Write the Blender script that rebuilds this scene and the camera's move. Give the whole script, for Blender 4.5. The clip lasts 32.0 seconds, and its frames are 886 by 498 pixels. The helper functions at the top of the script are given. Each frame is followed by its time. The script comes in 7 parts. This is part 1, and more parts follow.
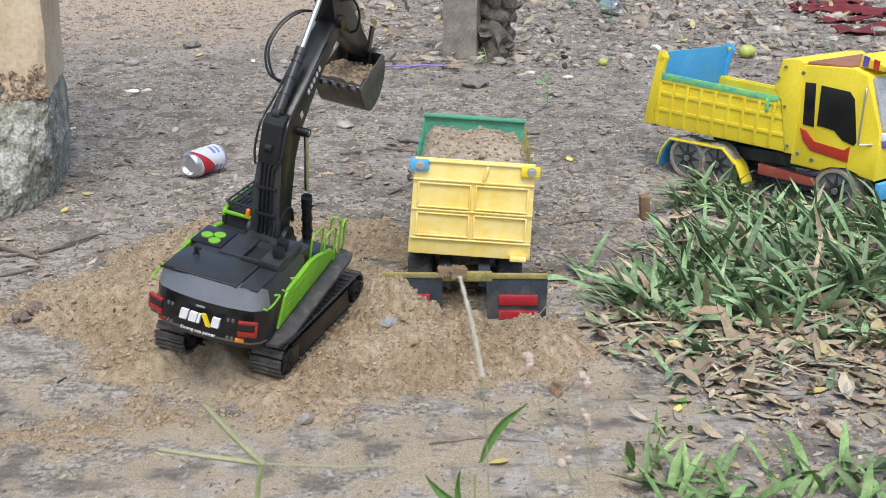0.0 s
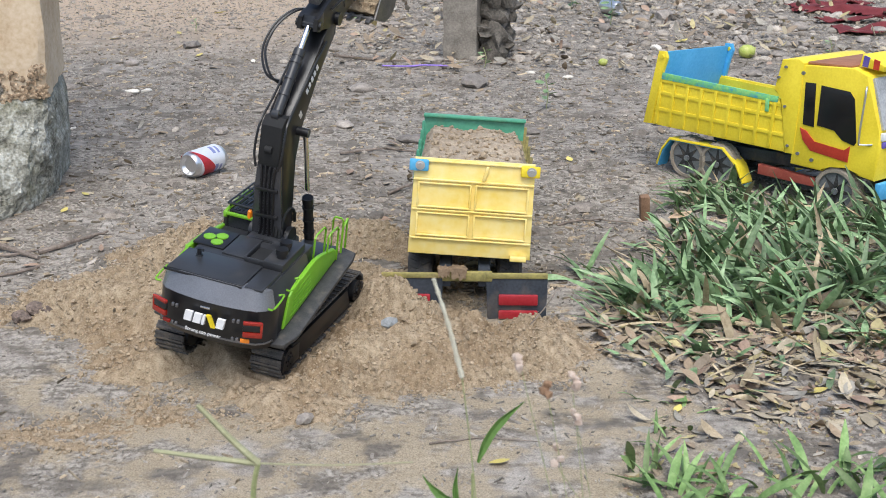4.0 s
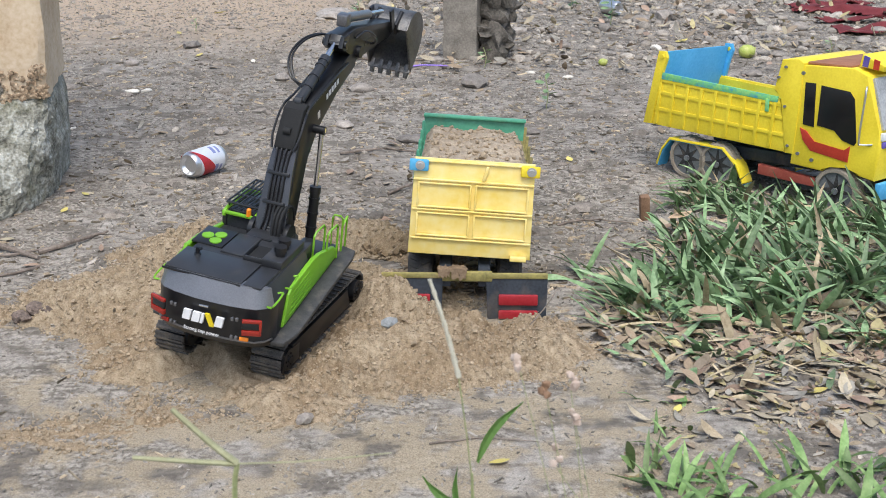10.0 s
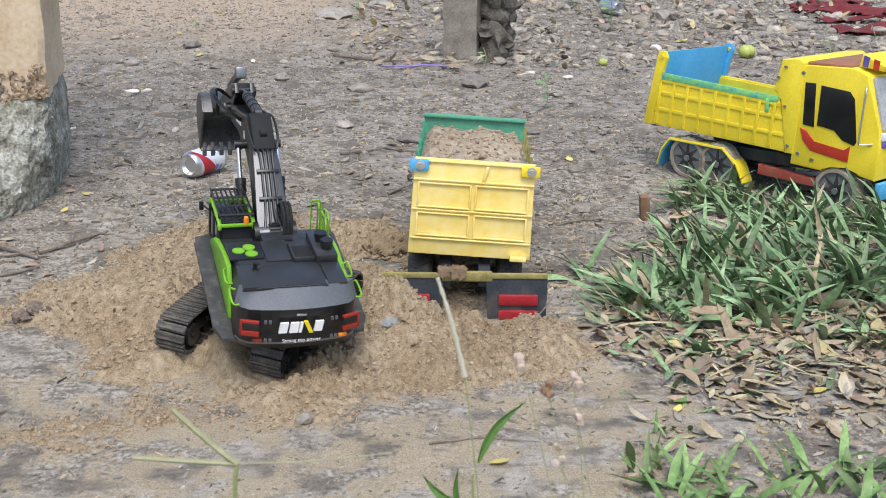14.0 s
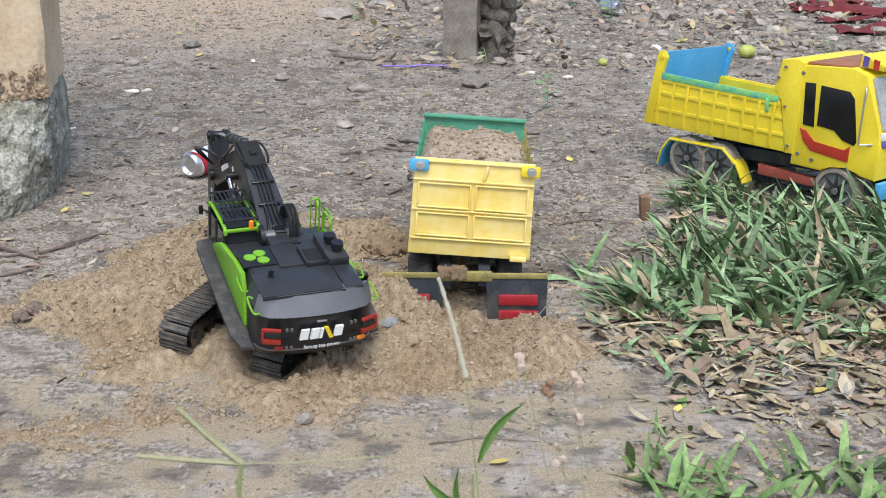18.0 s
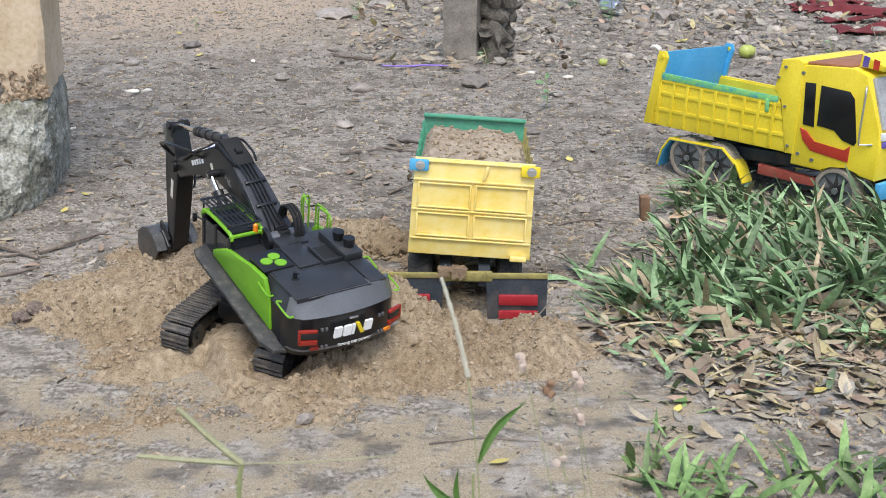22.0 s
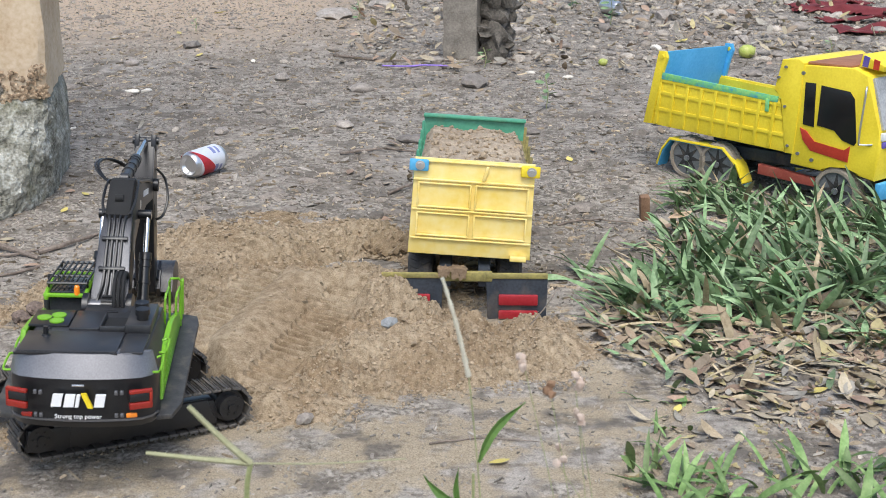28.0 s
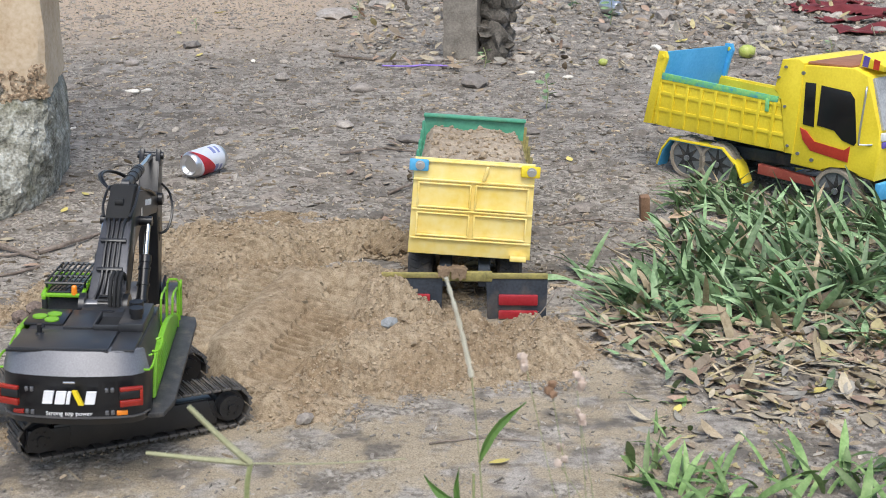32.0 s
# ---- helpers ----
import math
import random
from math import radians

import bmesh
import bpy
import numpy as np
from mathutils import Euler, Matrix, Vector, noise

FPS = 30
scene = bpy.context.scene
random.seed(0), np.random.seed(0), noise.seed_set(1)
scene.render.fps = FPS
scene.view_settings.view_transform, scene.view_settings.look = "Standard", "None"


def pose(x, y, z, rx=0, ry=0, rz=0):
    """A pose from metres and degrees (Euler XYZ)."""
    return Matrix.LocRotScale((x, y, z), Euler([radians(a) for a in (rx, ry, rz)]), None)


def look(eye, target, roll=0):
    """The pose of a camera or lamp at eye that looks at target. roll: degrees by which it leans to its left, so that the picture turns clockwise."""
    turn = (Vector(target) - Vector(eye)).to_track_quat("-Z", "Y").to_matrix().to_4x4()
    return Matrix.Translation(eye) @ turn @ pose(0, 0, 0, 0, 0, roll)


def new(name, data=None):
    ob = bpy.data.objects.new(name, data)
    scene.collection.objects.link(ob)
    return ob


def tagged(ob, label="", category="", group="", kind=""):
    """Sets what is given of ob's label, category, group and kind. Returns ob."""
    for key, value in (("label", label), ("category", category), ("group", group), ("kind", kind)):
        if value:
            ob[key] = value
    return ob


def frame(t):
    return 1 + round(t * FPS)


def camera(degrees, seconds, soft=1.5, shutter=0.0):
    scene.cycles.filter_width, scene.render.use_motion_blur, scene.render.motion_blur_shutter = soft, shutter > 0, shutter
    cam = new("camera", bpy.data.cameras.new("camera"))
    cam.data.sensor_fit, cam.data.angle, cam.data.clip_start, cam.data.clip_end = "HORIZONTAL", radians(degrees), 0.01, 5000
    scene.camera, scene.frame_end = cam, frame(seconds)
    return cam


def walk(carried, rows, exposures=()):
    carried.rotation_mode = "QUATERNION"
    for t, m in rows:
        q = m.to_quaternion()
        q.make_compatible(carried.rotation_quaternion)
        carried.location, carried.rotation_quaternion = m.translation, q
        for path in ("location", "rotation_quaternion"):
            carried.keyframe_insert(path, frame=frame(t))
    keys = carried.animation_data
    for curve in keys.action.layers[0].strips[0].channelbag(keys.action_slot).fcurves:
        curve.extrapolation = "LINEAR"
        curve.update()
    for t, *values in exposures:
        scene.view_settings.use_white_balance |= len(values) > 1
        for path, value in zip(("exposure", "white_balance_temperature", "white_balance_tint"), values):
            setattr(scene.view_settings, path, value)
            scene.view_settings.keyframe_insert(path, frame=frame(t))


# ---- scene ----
cam = camera(37.65, 32.0, soft=0.9)
EYE = (0.0, 0.0, 0.88)
walk(cam, [(0, look(EYE, (0, 2.556, 0))), (32, look(EYE, (0, 2.556, 0)))], exposures=[(0, 0.43, 6120, 7.5), (25, 0.43, 6120, 7.5), (32, 0.39, 6180, 7.5)])

cam.data.dof.use_dof = True
cam.data.dof.focus_distance = 2.75
cam.data.dof.aperture_fstop = 14.0

# ---- world and sun: bright open shade under a hazy sky ----
world = bpy.data.worlds.new("world")
scene.world = world
world.use_nodes = True
_wn = world.node_tree.nodes
_sky = _wn.new("ShaderNodeTexSky")
_sky.sky_type = "NISHITA"
_sky.sun_disc = False
_sky.sun_elevation = radians(60)
_sky.sun_rotation = radians(176)
_sky.dust_density = 3.5
_sky.ozone_density = 1.0
world.node_tree.links.new(_sky.outputs[0], _wn["Background"].inputs[0])
_wn["Background"].inputs[1].default_value = 0.15
sun = new("sun", bpy.data.lights.new("sun", "SUN"))
sun.data.energy, sun.data.angle, sun.data.color = 1.75, radians(38), (1.0, 0.97, 0.93)
sun.matrix_world = look((0.15, -0.1, 4.8), (0, 2.2, 0))


# ---- materials ----
def rgb(h):
    c = [int(h[i:i + 2], 16) / 255 for i in (0, 2, 4)]
    return [((v + 0.055) / 1.055) ** 2.4 if v > 0.04 else v / 12.92 for v in c]


def mat(name, colors, rough=0.6, metal=0.0, scale=30.0, fine=400.0, bump=0.2, depth=0.002, dust=0.0, random_hue=0.0, island=False, coat=0.0, dust_color=(0.42, 0.31, 0.19), palette=()):
    """A surface of two or three colours mixed by coarse and fine noise, with fine relief and patches of dust."""
    m = bpy.data.materials.new(name)
    m.use_nodes = True
    nt = m.node_tree
    n, l = nt.nodes, nt.links
    b = n["Principled BSDF"]
    geo = n.new("ShaderNodeTexCoord")
    big = n.new("ShaderNodeTexNoise")
    big.inputs["Scale"].default_value, big.inputs["Detail"].default_value = scale, 6
    small = n.new("ShaderNodeTexNoise")
    small.inputs["Scale"].default_value, small.inputs["Detail"].default_value = fine, 4
    l.new(geo.outputs["Object"], big.inputs["Vector"])
    l.new(geo.outputs["Object"], small.inputs["Vector"])
    mix = n.new("ShaderNodeMath")
    mix.operation = "MULTIPLY_ADD"
    l.new(small.outputs[0], mix.inputs[0])
    mix.inputs[1].default_value = 0.45
    half = n.new("ShaderNodeMath")
    half.operation = "MULTIPLY"
    l.new(big.outputs[0], half.inputs[0])
    half.inputs[1].default_value = 0.55
    l.new(half.outputs[0], mix.inputs[2])
    ramp = n.new("ShaderNodeValToRGB")
    while len(ramp.color_ramp.elements) < len(colors):
        ramp.color_ramp.elements.new(0.5)
    for i, c in enumerate(colors):
        ramp.color_ramp.elements[i].position = 0.36 + 0.28 * i / max(1, len(colors) - 1)
        ramp.color_ramp.elements[i].color = (*c, 1)
    l.new(mix.outputs[0], ramp.inputs[0])
    out = ramp.outputs[0]
    if palette:
        # each piece takes a tone of its own from the palette
        pick = n.new("ShaderNodeNewGeometry")
        tones = n.new("ShaderNodeValToRGB")
        tones.color_ramp.interpolation = "CONSTANT"
        while len(tones.color_ramp.elements) < len(palette):
            tones.color_ramp.elements.new(0.5)
        for i, c in enumerate(palette):
            tones.color_ramp.elements[i].position = i / len(palette)
            tones.color_ramp.elements[i].color = (*c, 1)
        scramble = n.new("ShaderNodeTexWhiteNoise")
        scramble.noise_dimensions = "1D"
        l.new(pick.outputs["Random Per Island"], scramble.inputs["W"])
        l.new(scramble.outputs["Value"], tones.inputs[0])
        tint = n.new("ShaderNodeMix")
        tint.data_type, tint.blend_type = "RGBA", "MULTIPLY"
        tint.inputs[0].default_value = 1.0
        l.new(out, tint.inputs[6])
        l.new(tones.outputs[0], tint.inputs[7])
        out = tint.outputs[2]
    if random_hue:
        src = n.new("ShaderNodeNewGeometry") if island else n.new("ShaderNodeObjectInfo")
        hsv = n.new("ShaderNodeHueSaturation")
        val = n.new("ShaderNodeMapRange")
        val.inputs["To Min"].default_value, val.inputs["To Max"].default_value = 1 - random_hue, 1 + random_hue
        l.new(src.outputs["Random Per Island" if island else "Random"], val.inputs["Value"])
        l.new(val.outputs[0], hsv.inputs["Value"])
        l.new(out, hsv.inputs["Color"])
        out = hsv.outputs[0]
    if dust:
        dn = n.new("ShaderNodeTexNoise")
        dn.inputs["Scale"].default_value, dn.inputs["Detail"].default_value = scale * 0.8, 8
        l.new(geo.outputs["Object"], dn.inputs["Vector"])
        dm = n.new("ShaderNodeMapRange")
        dm.inputs["From Min"].default_value, dm.inputs["From Max"].default_value = 0.68 - 0.45 * dust, 0.85
        dm.inputs["To Max"].default_value = min(1.0, dust * 1.5)
        l.new(dn.outputs[0], dm.inputs["Value"])
        dx = n.new("ShaderNodeMix")
        dx.data_type = "RGBA"
        l.new(dm.outputs[0], dx.inputs[0])
        l.new(out, dx.inputs[6])
        dx.inputs[7].default_value = (*dust_color, 1)
        out = dx.outputs[2]
        rr = n.new("ShaderNodeMapRange")
        rr.inputs["To Min"].default_value, rr.inputs["To Max"].default_value = rough, 0.9
        l.new(dm.outputs[0], rr.inputs["Value"])
        l.new(rr.outputs[0], b.inputs["Roughness"])
    else:
        b.inputs["Roughness"].default_value = rough
    l.new(out, b.inputs["Base Color"])
    b.inputs["Metallic"].default_value = metal
    b.inputs["Coat Weight"].default_value = coat
    if bump:
        bp = n.new("ShaderNodeBump")
        bp.inputs["Strength"].default_value, bp.inputs["Distance"].default_value = bump, depth
        l.new(mix.outputs[0], bp.inputs["Height"])
        l.new(bp.outputs[0], b.inputs["Normal"])
    return m


def ground_material():
    """Trodden grey-brown earth: pale dust, dark soil and, round the sand pile, spilt sand."""
    m = bpy.data.materials.new("dry_earth")
    m.use_nodes = True
    nt = m.node_tree
    n, l = nt.nodes, nt.links
    b = n["Principled BSDF"]
    tc = n.new("ShaderNodeTexCoord")

    def tex(scale, detail, stretch=None, kind="ShaderNodeTexNoise"):
        t = n.new(kind)
        t.inputs["Scale"].default_value = scale
        if kind == "ShaderNodeTexNoise":
            t.inputs["Detail"].default_value = detail
        if stretch:
            mp = n.new("ShaderNodeMapping")
            mp.inputs["Scale"].default_value = stretch
            l.new(tc.outputs["Object"], mp.inputs["Vector"])
            l.new(mp.outputs[0], t.inputs["Vector"])
        else:
            l.new(tc.outputs["Object"], t.inputs["Vector"])
        return t.outputs[0]

    def ramp(v, stops):
        r = n.new("ShaderNodeValToRGB")
        while len(r.color_ramp.elements) < len(stops):
            r.color_ramp.elements.new(0.5)
        for e, (p, c) in zip(r.color_ramp.elements, stops):
            e.position, e.color = p, (*c, 1)
        l.new(v, r.inputs[0])
        return r.outputs[0]

    def blend(f, a, c, kind="MIX"):
        x = n.new("ShaderNodeMix")
        x.data_type, x.blend_type = "RGBA", kind
        if hasattr(f, "links"):
            l.new(f, x.inputs[0])
        else:
            x.inputs[0].default_value = f
        l.new(a, x.inputs[6])
        if hasattr(c, "links"):
            l.new(c, x.inputs[7])
        else:
            x.inputs[7].default_value = (*c, 1)
        return x.outputs[2]

    fine = tex(110, 10)
    coarse = tex(5, 6)
    mid = tex(24, 8)
    grit = tex(420, 4)
    streak = tex(1.0, 8, (26, 70, 26))
    earth = ramp(fine, [(0.36, (0.066, 0.056, 0.046)), (0.47, (0.215, 0.190, 0.158)), (0.58, (0.42, 0.380, 0.325))])
    pale = ramp(mid, [(0.35, (0.215, 0.192, 0.164)), (0.65, (0.44, 0.402, 0.355))])
    col = blend(ramp(coarse, [(0.43, (0, 0, 0)), (0.60, (1, 1, 1))]), earth, pale)
    col = blend(0.35, col, ramp(grit, [(0.33, (0.070, 0.060, 0.048)), (0.48, (0.25, 0.222, 0.182)), (0.66, (0.50, 0.452, 0.382))]))
    col = blend(ramp(streak, [(0.50, (0, 0, 0)), (0.62, (0.55, 0.55, 0.55))]), col, (0.105, 0.088, 0.070))
    # damp dark soil shows in ragged patches
    col = blend(ramp(tex(11, 10), [(0.51, (0, 0, 0)), (0.60, (0.7, 0.7, 0.7))]), col, (0.110, 0.094, 0.076))
    col = blend(ramp(tex(2.2, 8), [(0.50, (0, 0, 0)), (0.66, (0.45, 0.45, 0.45))]), col, (0.125, 0.104, 0.083))
    # spilt sand lies thin round the pile
    sand = ramp(grit, [(0.35, (0.25, 0.200, 0.132)), (0.65, (0.42, 0.350, 0.245))])
    vec = n.new("ShaderNodeVectorMath")
    vec.operation = "DISTANCE"
    mp = n.new("ShaderNodeMapping")
    mp.inputs["Location"].default_value = (0.10, -1.95, 0)
    mp.inputs["Scale"].default_value = (1.0, 1.1, 0)
    l.new(tc.outputs["Object"], mp.inputs["Vector"])
    l.new(mp.outputs[0], vec.inputs[0])
    near = n.new("ShaderNodeMapRange")
    near.inputs["From Min"].default_value, near.inputs["From Max"].default_value = 0.42, 0.82
    near.inputs["To Min"].default_value, near.inputs["To Max"].default_value = 0.06, -0.16
    l.new(vec.outputs["Value"], near.inputs["Value"])
    add = n.new("ShaderNodeMath")
    add.operation = "ADD"
    l.new(tex(13, 12), add.inputs[0])
    l.new(near.outputs[0], add.inputs[1])
    col = blend(ramp(add.outputs[0], [(0.50, (0, 0, 0)), (0.60, (0.8, 0.8, 0.8))]), col, sand)
    # a warmer strip of swept sand far off
    far = n.new("ShaderNodeMapRange")
    far.inputs["From Min"].default_value, far.inputs["From Max"].default_value = 4.6, 5.6
    sep = n.new("ShaderNodeSeparateXYZ")
    l.new(tc.outputs["Object"], sep.inputs[0])
    l.new(sep.outputs["Y"], far.inputs["Value"])
    farx = n.new("ShaderNodeMapRange")
    farx.inputs["From Min"].default_value, farx.inputs["From Max"].default_value = -0.1, -0.7
    l.new(sep.outputs["X"], farx.inputs["Value"])
    both = n.new("ShaderNodeMath")
    both.operation = "MULTIPLY"
    l.new(far.outputs[0], both.inputs[0])
    l.new(farx.outputs[0], both.inputs[1])
    col = blend(both.outputs[0], col, (0.40, 0.315, 0.23))
    l.new(col, b.inputs["Base Color"])
    b.inputs["Roughness"].default_value = 0.95
    b.inputs["Specular IOR Level"].default_value = 0.2
    bp = n.new("ShaderNodeBump")
    bp.inputs["Strength"].default_value, bp.inputs["Distance"].default_value = 0.7, 0.005
    l.new(fine, bp.inputs["Height"])
    bp2 = n.new("ShaderNodeBump")
    bp2.inputs["Strength"].default_value, bp2.inputs["Distance"].default_value = 0.5, 0.002
    l.new(grit, bp2.inputs["Height"])
    l.new(bp.outputs[0], bp2.inputs["Normal"])
    l.new(bp2.outputs[0], b.inputs["Normal"])
    return m


EARTH = ground_material()
def sand_material(name, dark, middle, light, damp):
    """Sand: grains, clods and broad damp patches."""
    m = mat(name, [dark, middle, light], 0.97, scale=70, fine=420, bump=0.85, depth=0.003)
    n, l = m.node_tree.nodes, m.node_tree.links
    b = n["Principled BSDF"]
    b.inputs["Specular IOR Level"].default_value = 0.2
    was = b.inputs["Base Color"].links[0].from_socket
    at = n.new("ShaderNodeTexCoord")
    wet = n.new("ShaderNodeTexNoise")
    wet.inputs["Scale"].default_value, wet.inputs["Detail"].default_value = 6.5, 7
    l.new(at.outputs["Object"], wet.inputs["Vector"])
    amount = n.new("ShaderNodeMapRange")
    amount.inputs["From Min"].default_value, amount.inputs["From Max"].default_value, amount.inputs["To Max"].default_value = 0.44, 0.62, damp
    l.new(wet.outputs[0], amount.inputs["Value"])
    x = n.new("ShaderNodeMix")
    x.data_type, x.blend_type = "RGBA", "MULTIPLY"
    l.new(amount.outputs[0], x.inputs[0])
    l.new(was, x.inputs[6])
    x.inputs[7].default_value = (0.62, 0.52, 0.42, 1)
    l.new(x.outputs[2], b.inputs["Base Color"])
    return m


SAND = sand_material("damp_sand", (0.185, 0.137, 0.086), (0.305, 0.238, 0.157), (0.415, 0.338, 0.237), 0.5)
DRY_SAND = sand_material("dry_pale_sand", (0.25, 0.20, 0.145), (0.35, 0.29, 0.215), (0.46, 0.39, 0.30), 0.3)
CLOD = mat("sand_clods", [(0.235, 0.177, 0.112), (0.405, 0.322, 0.22)], 0.97, scale=60, fine=400, bump=0.8, depth=0.003, random_hue=0.16, island=True)
LITTER = mat("soil_flakes", [(0.165, 0.146, 0.122), (0.35, 0.314, 0.268)], 0.9, scale=60, fine=300, bump=0.5, random_hue=0.5, island=True)
STONE = mat("grey_stone", [(0.181, 0.160, 0.138), (0.383, 0.340, 0.296)], 0.9, scale=40, fine=250, bump=0.6, random_hue=0.35)
STONES = mat("grey_stones", [(0.191, 0.164, 0.134), (0.428, 0.380, 0.318)], 0.9, scale=40, fine=250, bump=0.6, random_hue=0.45, island=True)
DRY_LEAF = mat("dry_leaf", [(0.62, 0.60, 0.56), (0.85, 0.84, 0.82), (1.0, 1.0, 1.0)], 0.8, scale=50, fine=300, bump=0.3, random_hue=0.25, island=True,
               palette=((0.41, 0.33, 0.22), (0.345, 0.262, 0.175), (0.46, 0.395, 0.285), (0.39, 0.275, 0.20), (0.42, 0.36, 0.25), (0.35, 0.325, 0.275), (0.27, 0.215, 0.155), (0.48, 0.41, 0.21)))
DRY_LEAF_ONE = mat("single_dry_leaf", [(0.34, 0.22, 0.13), (0.52, 0.40, 0.26)], 0.75, scale=50, fine=300, bump=0.4, random_hue=0.3)
YELLOW_LEAF = mat("yellowed_leaf", [(0.52, 0.40, 0.10), (0.60, 0.52, 0.16)], 0.6, scale=50, fine=300, random_hue=0.2)
GRASS = mat("grass_blade", [(0.105, 0.180, 0.072), (0.175, 0.270, 0.125), (0.290, 0.380, 0.215)], 0.66, scale=14, fine=120, bump=0.1, random_hue=0.5, island=True)
GRASS_LOW = mat("low_grass_blade", [(0.090, 0.163, 0.044), (0.155, 0.250, 0.078), (0.250, 0.345, 0.135)], 0.6, scale=14, fine=120, bump=0.1, random_hue=0.5, island=True)
GRASS_DRY = mat("dry_grass_blade", [(0.264, 0.202, 0.114), (0.387, 0.312, 0.194), (0.475, 0.405, 0.282)], 0.75, scale=20, fine=150, random_hue=0.4, island=True)
GRASS_FRESH = mat("fresh_blade", [(0.19, 0.34, 0.09), (0.27, 0.44, 0.13)], 0.45, scale=20, fine=150)
STALK_PALE = mat("pale_green_stalk", [(0.27, 0.27, 0.14), (0.38, 0.37, 0.22)], 0.6, scale=60, fine=300)
STRAW = mat("bleached_seed_head", [(0.480, 0.448, 0.336), (0.600, 0.576, 0.464)], 0.7, scale=90, fine=400, bump=0.5)
STRAW_BITS = mat("straw_bits", [(0.209, 0.158, 0.106), (0.437, 0.363, 0.255)], 0.85, scale=60, fine=300, random_hue=0.75, island=True)
DARK_EARTH = mat("dark_earth_clods", [(0.13, 0.110, 0.09), (0.29, 0.252, 0.212)], 0.95, scale=60, fine=300, bump=0.8, random_hue=0.35, island=True)
RED_CLOD = mat("reddish_clod", [(0.085, 0.062, 0.050), (0.22, 0.168, 0.135)], 0.97, scale=80, fine=300, bump=1.0, depth=0.006, random_hue=0.3)
STALK_GREEN = mat("green_stalk", [(0.22, 0.25, 0.10), (0.34, 0.36, 0.17)], 0.6, scale=60, fine=300)
TWIG = mat("grey_twig", [(0.12, 0.095, 0.075), (0.27, 0.22, 0.18)], 0.9, scale=40, fine=200, bump=0.6)
CREAM = mat("cream_plaster", [(0.424, 0.292, 0.175), (0.551, 0.424, 0.281), (0.636, 0.519, 0.376)], 0.85, scale=6, fine=90, bump=0.3, dust=0.25, dust_color=(0.25, 0.18, 0.12))
MOSSY = mat("mossy_concrete", [(0.085, 0.082, 0.062), (0.27, 0.262, 0.215), (0.50, 0.50, 0.45)], 0.95, scale=24, fine=150, bump=1.0, depth=0.010, dust=0.4, dust_color=(0.20, 0.195, 0.10))
STAINED = mat("stained_plaster", [(0.10, 0.075, 0.05), (0.30, 0.21, 0.13), (0.50, 0.40, 0.28)], 0.9, scale=40, fine=160, bump=0.6, random_hue=0.3, island=True)
CONCRETE = mat("weathered_concrete", [(0.16, 0.14, 0.115), (0.31, 0.28, 0.235)], 0.95, scale=18, fine=160, bump=0.6, depth=0.005)
RUBBLE = mat("broken_dark_concrete", [(0.055, 0.05, 0.04), (0.21, 0.185, 0.155)], 0.95, scale=24, fine=130, bump=1.0, depth=0.012)
YELLOW = mat("yellow_enamel", [(0.76, 0.575, 0.022), (0.88, 0.70, 0.045)], 0.38, scale=16, fine=200, bump=0.12, dust=0.10)
PALE_YELLOW = mat("pale_yellow_sheet_paint", [(0.82, 0.60, 0.12), (0.86, 0.68, 0.22), (0.87, 0.73, 0.32)], 0.24, scale=7, fine=60, bump=0.35, depth=0.004, coat=0.6, dust=0.03)
BLUE = mat("sky_blue_paint", [(0.065, 0.33, 0.60), (0.12, 0.44, 0.72)], 0.45, scale=14, fine=150, bump=0.15, dust=0.1)
TEAL = mat("peeling_green_paint", [(0.10, 0.36, 0.50), (0.20, 0.58, 0.22), (0.36, 0.66, 0.20)], 0.55, scale=45, fine=150, bump=0.3)
SILVER = mat("silver_grey_paint", [(0.15, 0.15, 0.157), (0.22, 0.22, 0.23)], 0.30, metal=0.5, scale=14, fine=500, bump=0.06, depth=0.0004, dust=0.12)
GREEN_SHEET = mat("dusty_green_paint", [(0.055, 0.25, 0.145), (0.10, 0.345, 0.215)], 0.45, scale=14, fine=150, bump=0.15, coat=0.1, dust=0.25)
NAVY = mat("dark_navy_rubber", [(0.018, 0.022, 0.03), (0.045, 0.055, 0.07)], 0.6, scale=20, fine=200, dust=0.3)
OLIVE = mat("dirty_olive_paint", [(0.16, 0.14, 0.05), (0.34, 0.29, 0.09)], 0.7, scale=40, fine=200, bump=0.3, dust=0.35)
RED = mat("red_paint", [(0.42, 0.03, 0.015), (0.55, 0.05, 0.025)], 0.5, scale=20, fine=200, dust=0.1)
RED_LAMP = mat("red_lamp_plastic", [(0.30, 0.012, 0.018), (0.39, 0.026, 0.036)], 0.4, scale=30, fine=200, coat=0.3, dust=0.15)
BLACK_GLASS = mat("black_window_film", [(0.008, 0.008, 0.010), (0.014, 0.013, 0.013)], 0.25, scale=30, fine=200, bump=0.03)
TYRE = mat("worn_tan_rubber", [(0.24, 0.20, 0.15), (0.38, 0.33, 0.26)], 0.9, scale=40, fine=250, bump=0.4)
BLACK_TYRE = mat("black_rubber", [(0.02, 0.02, 0.02), (0.05, 0.048, 0.045)], 0.8, scale=40, fine=250, bump=0.3, dust=0.3)
HUB = mat("grey_hub", [(0.10, 0.11, 0.11), (0.20, 0.21, 0.21)], 0.6, scale=40, fine=250)
WHITE = mat("white_paint", [(0.72, 0.72, 0.72), (0.80, 0.80, 0.80)], 0.5, scale=30, fine=300, bump=0.05)
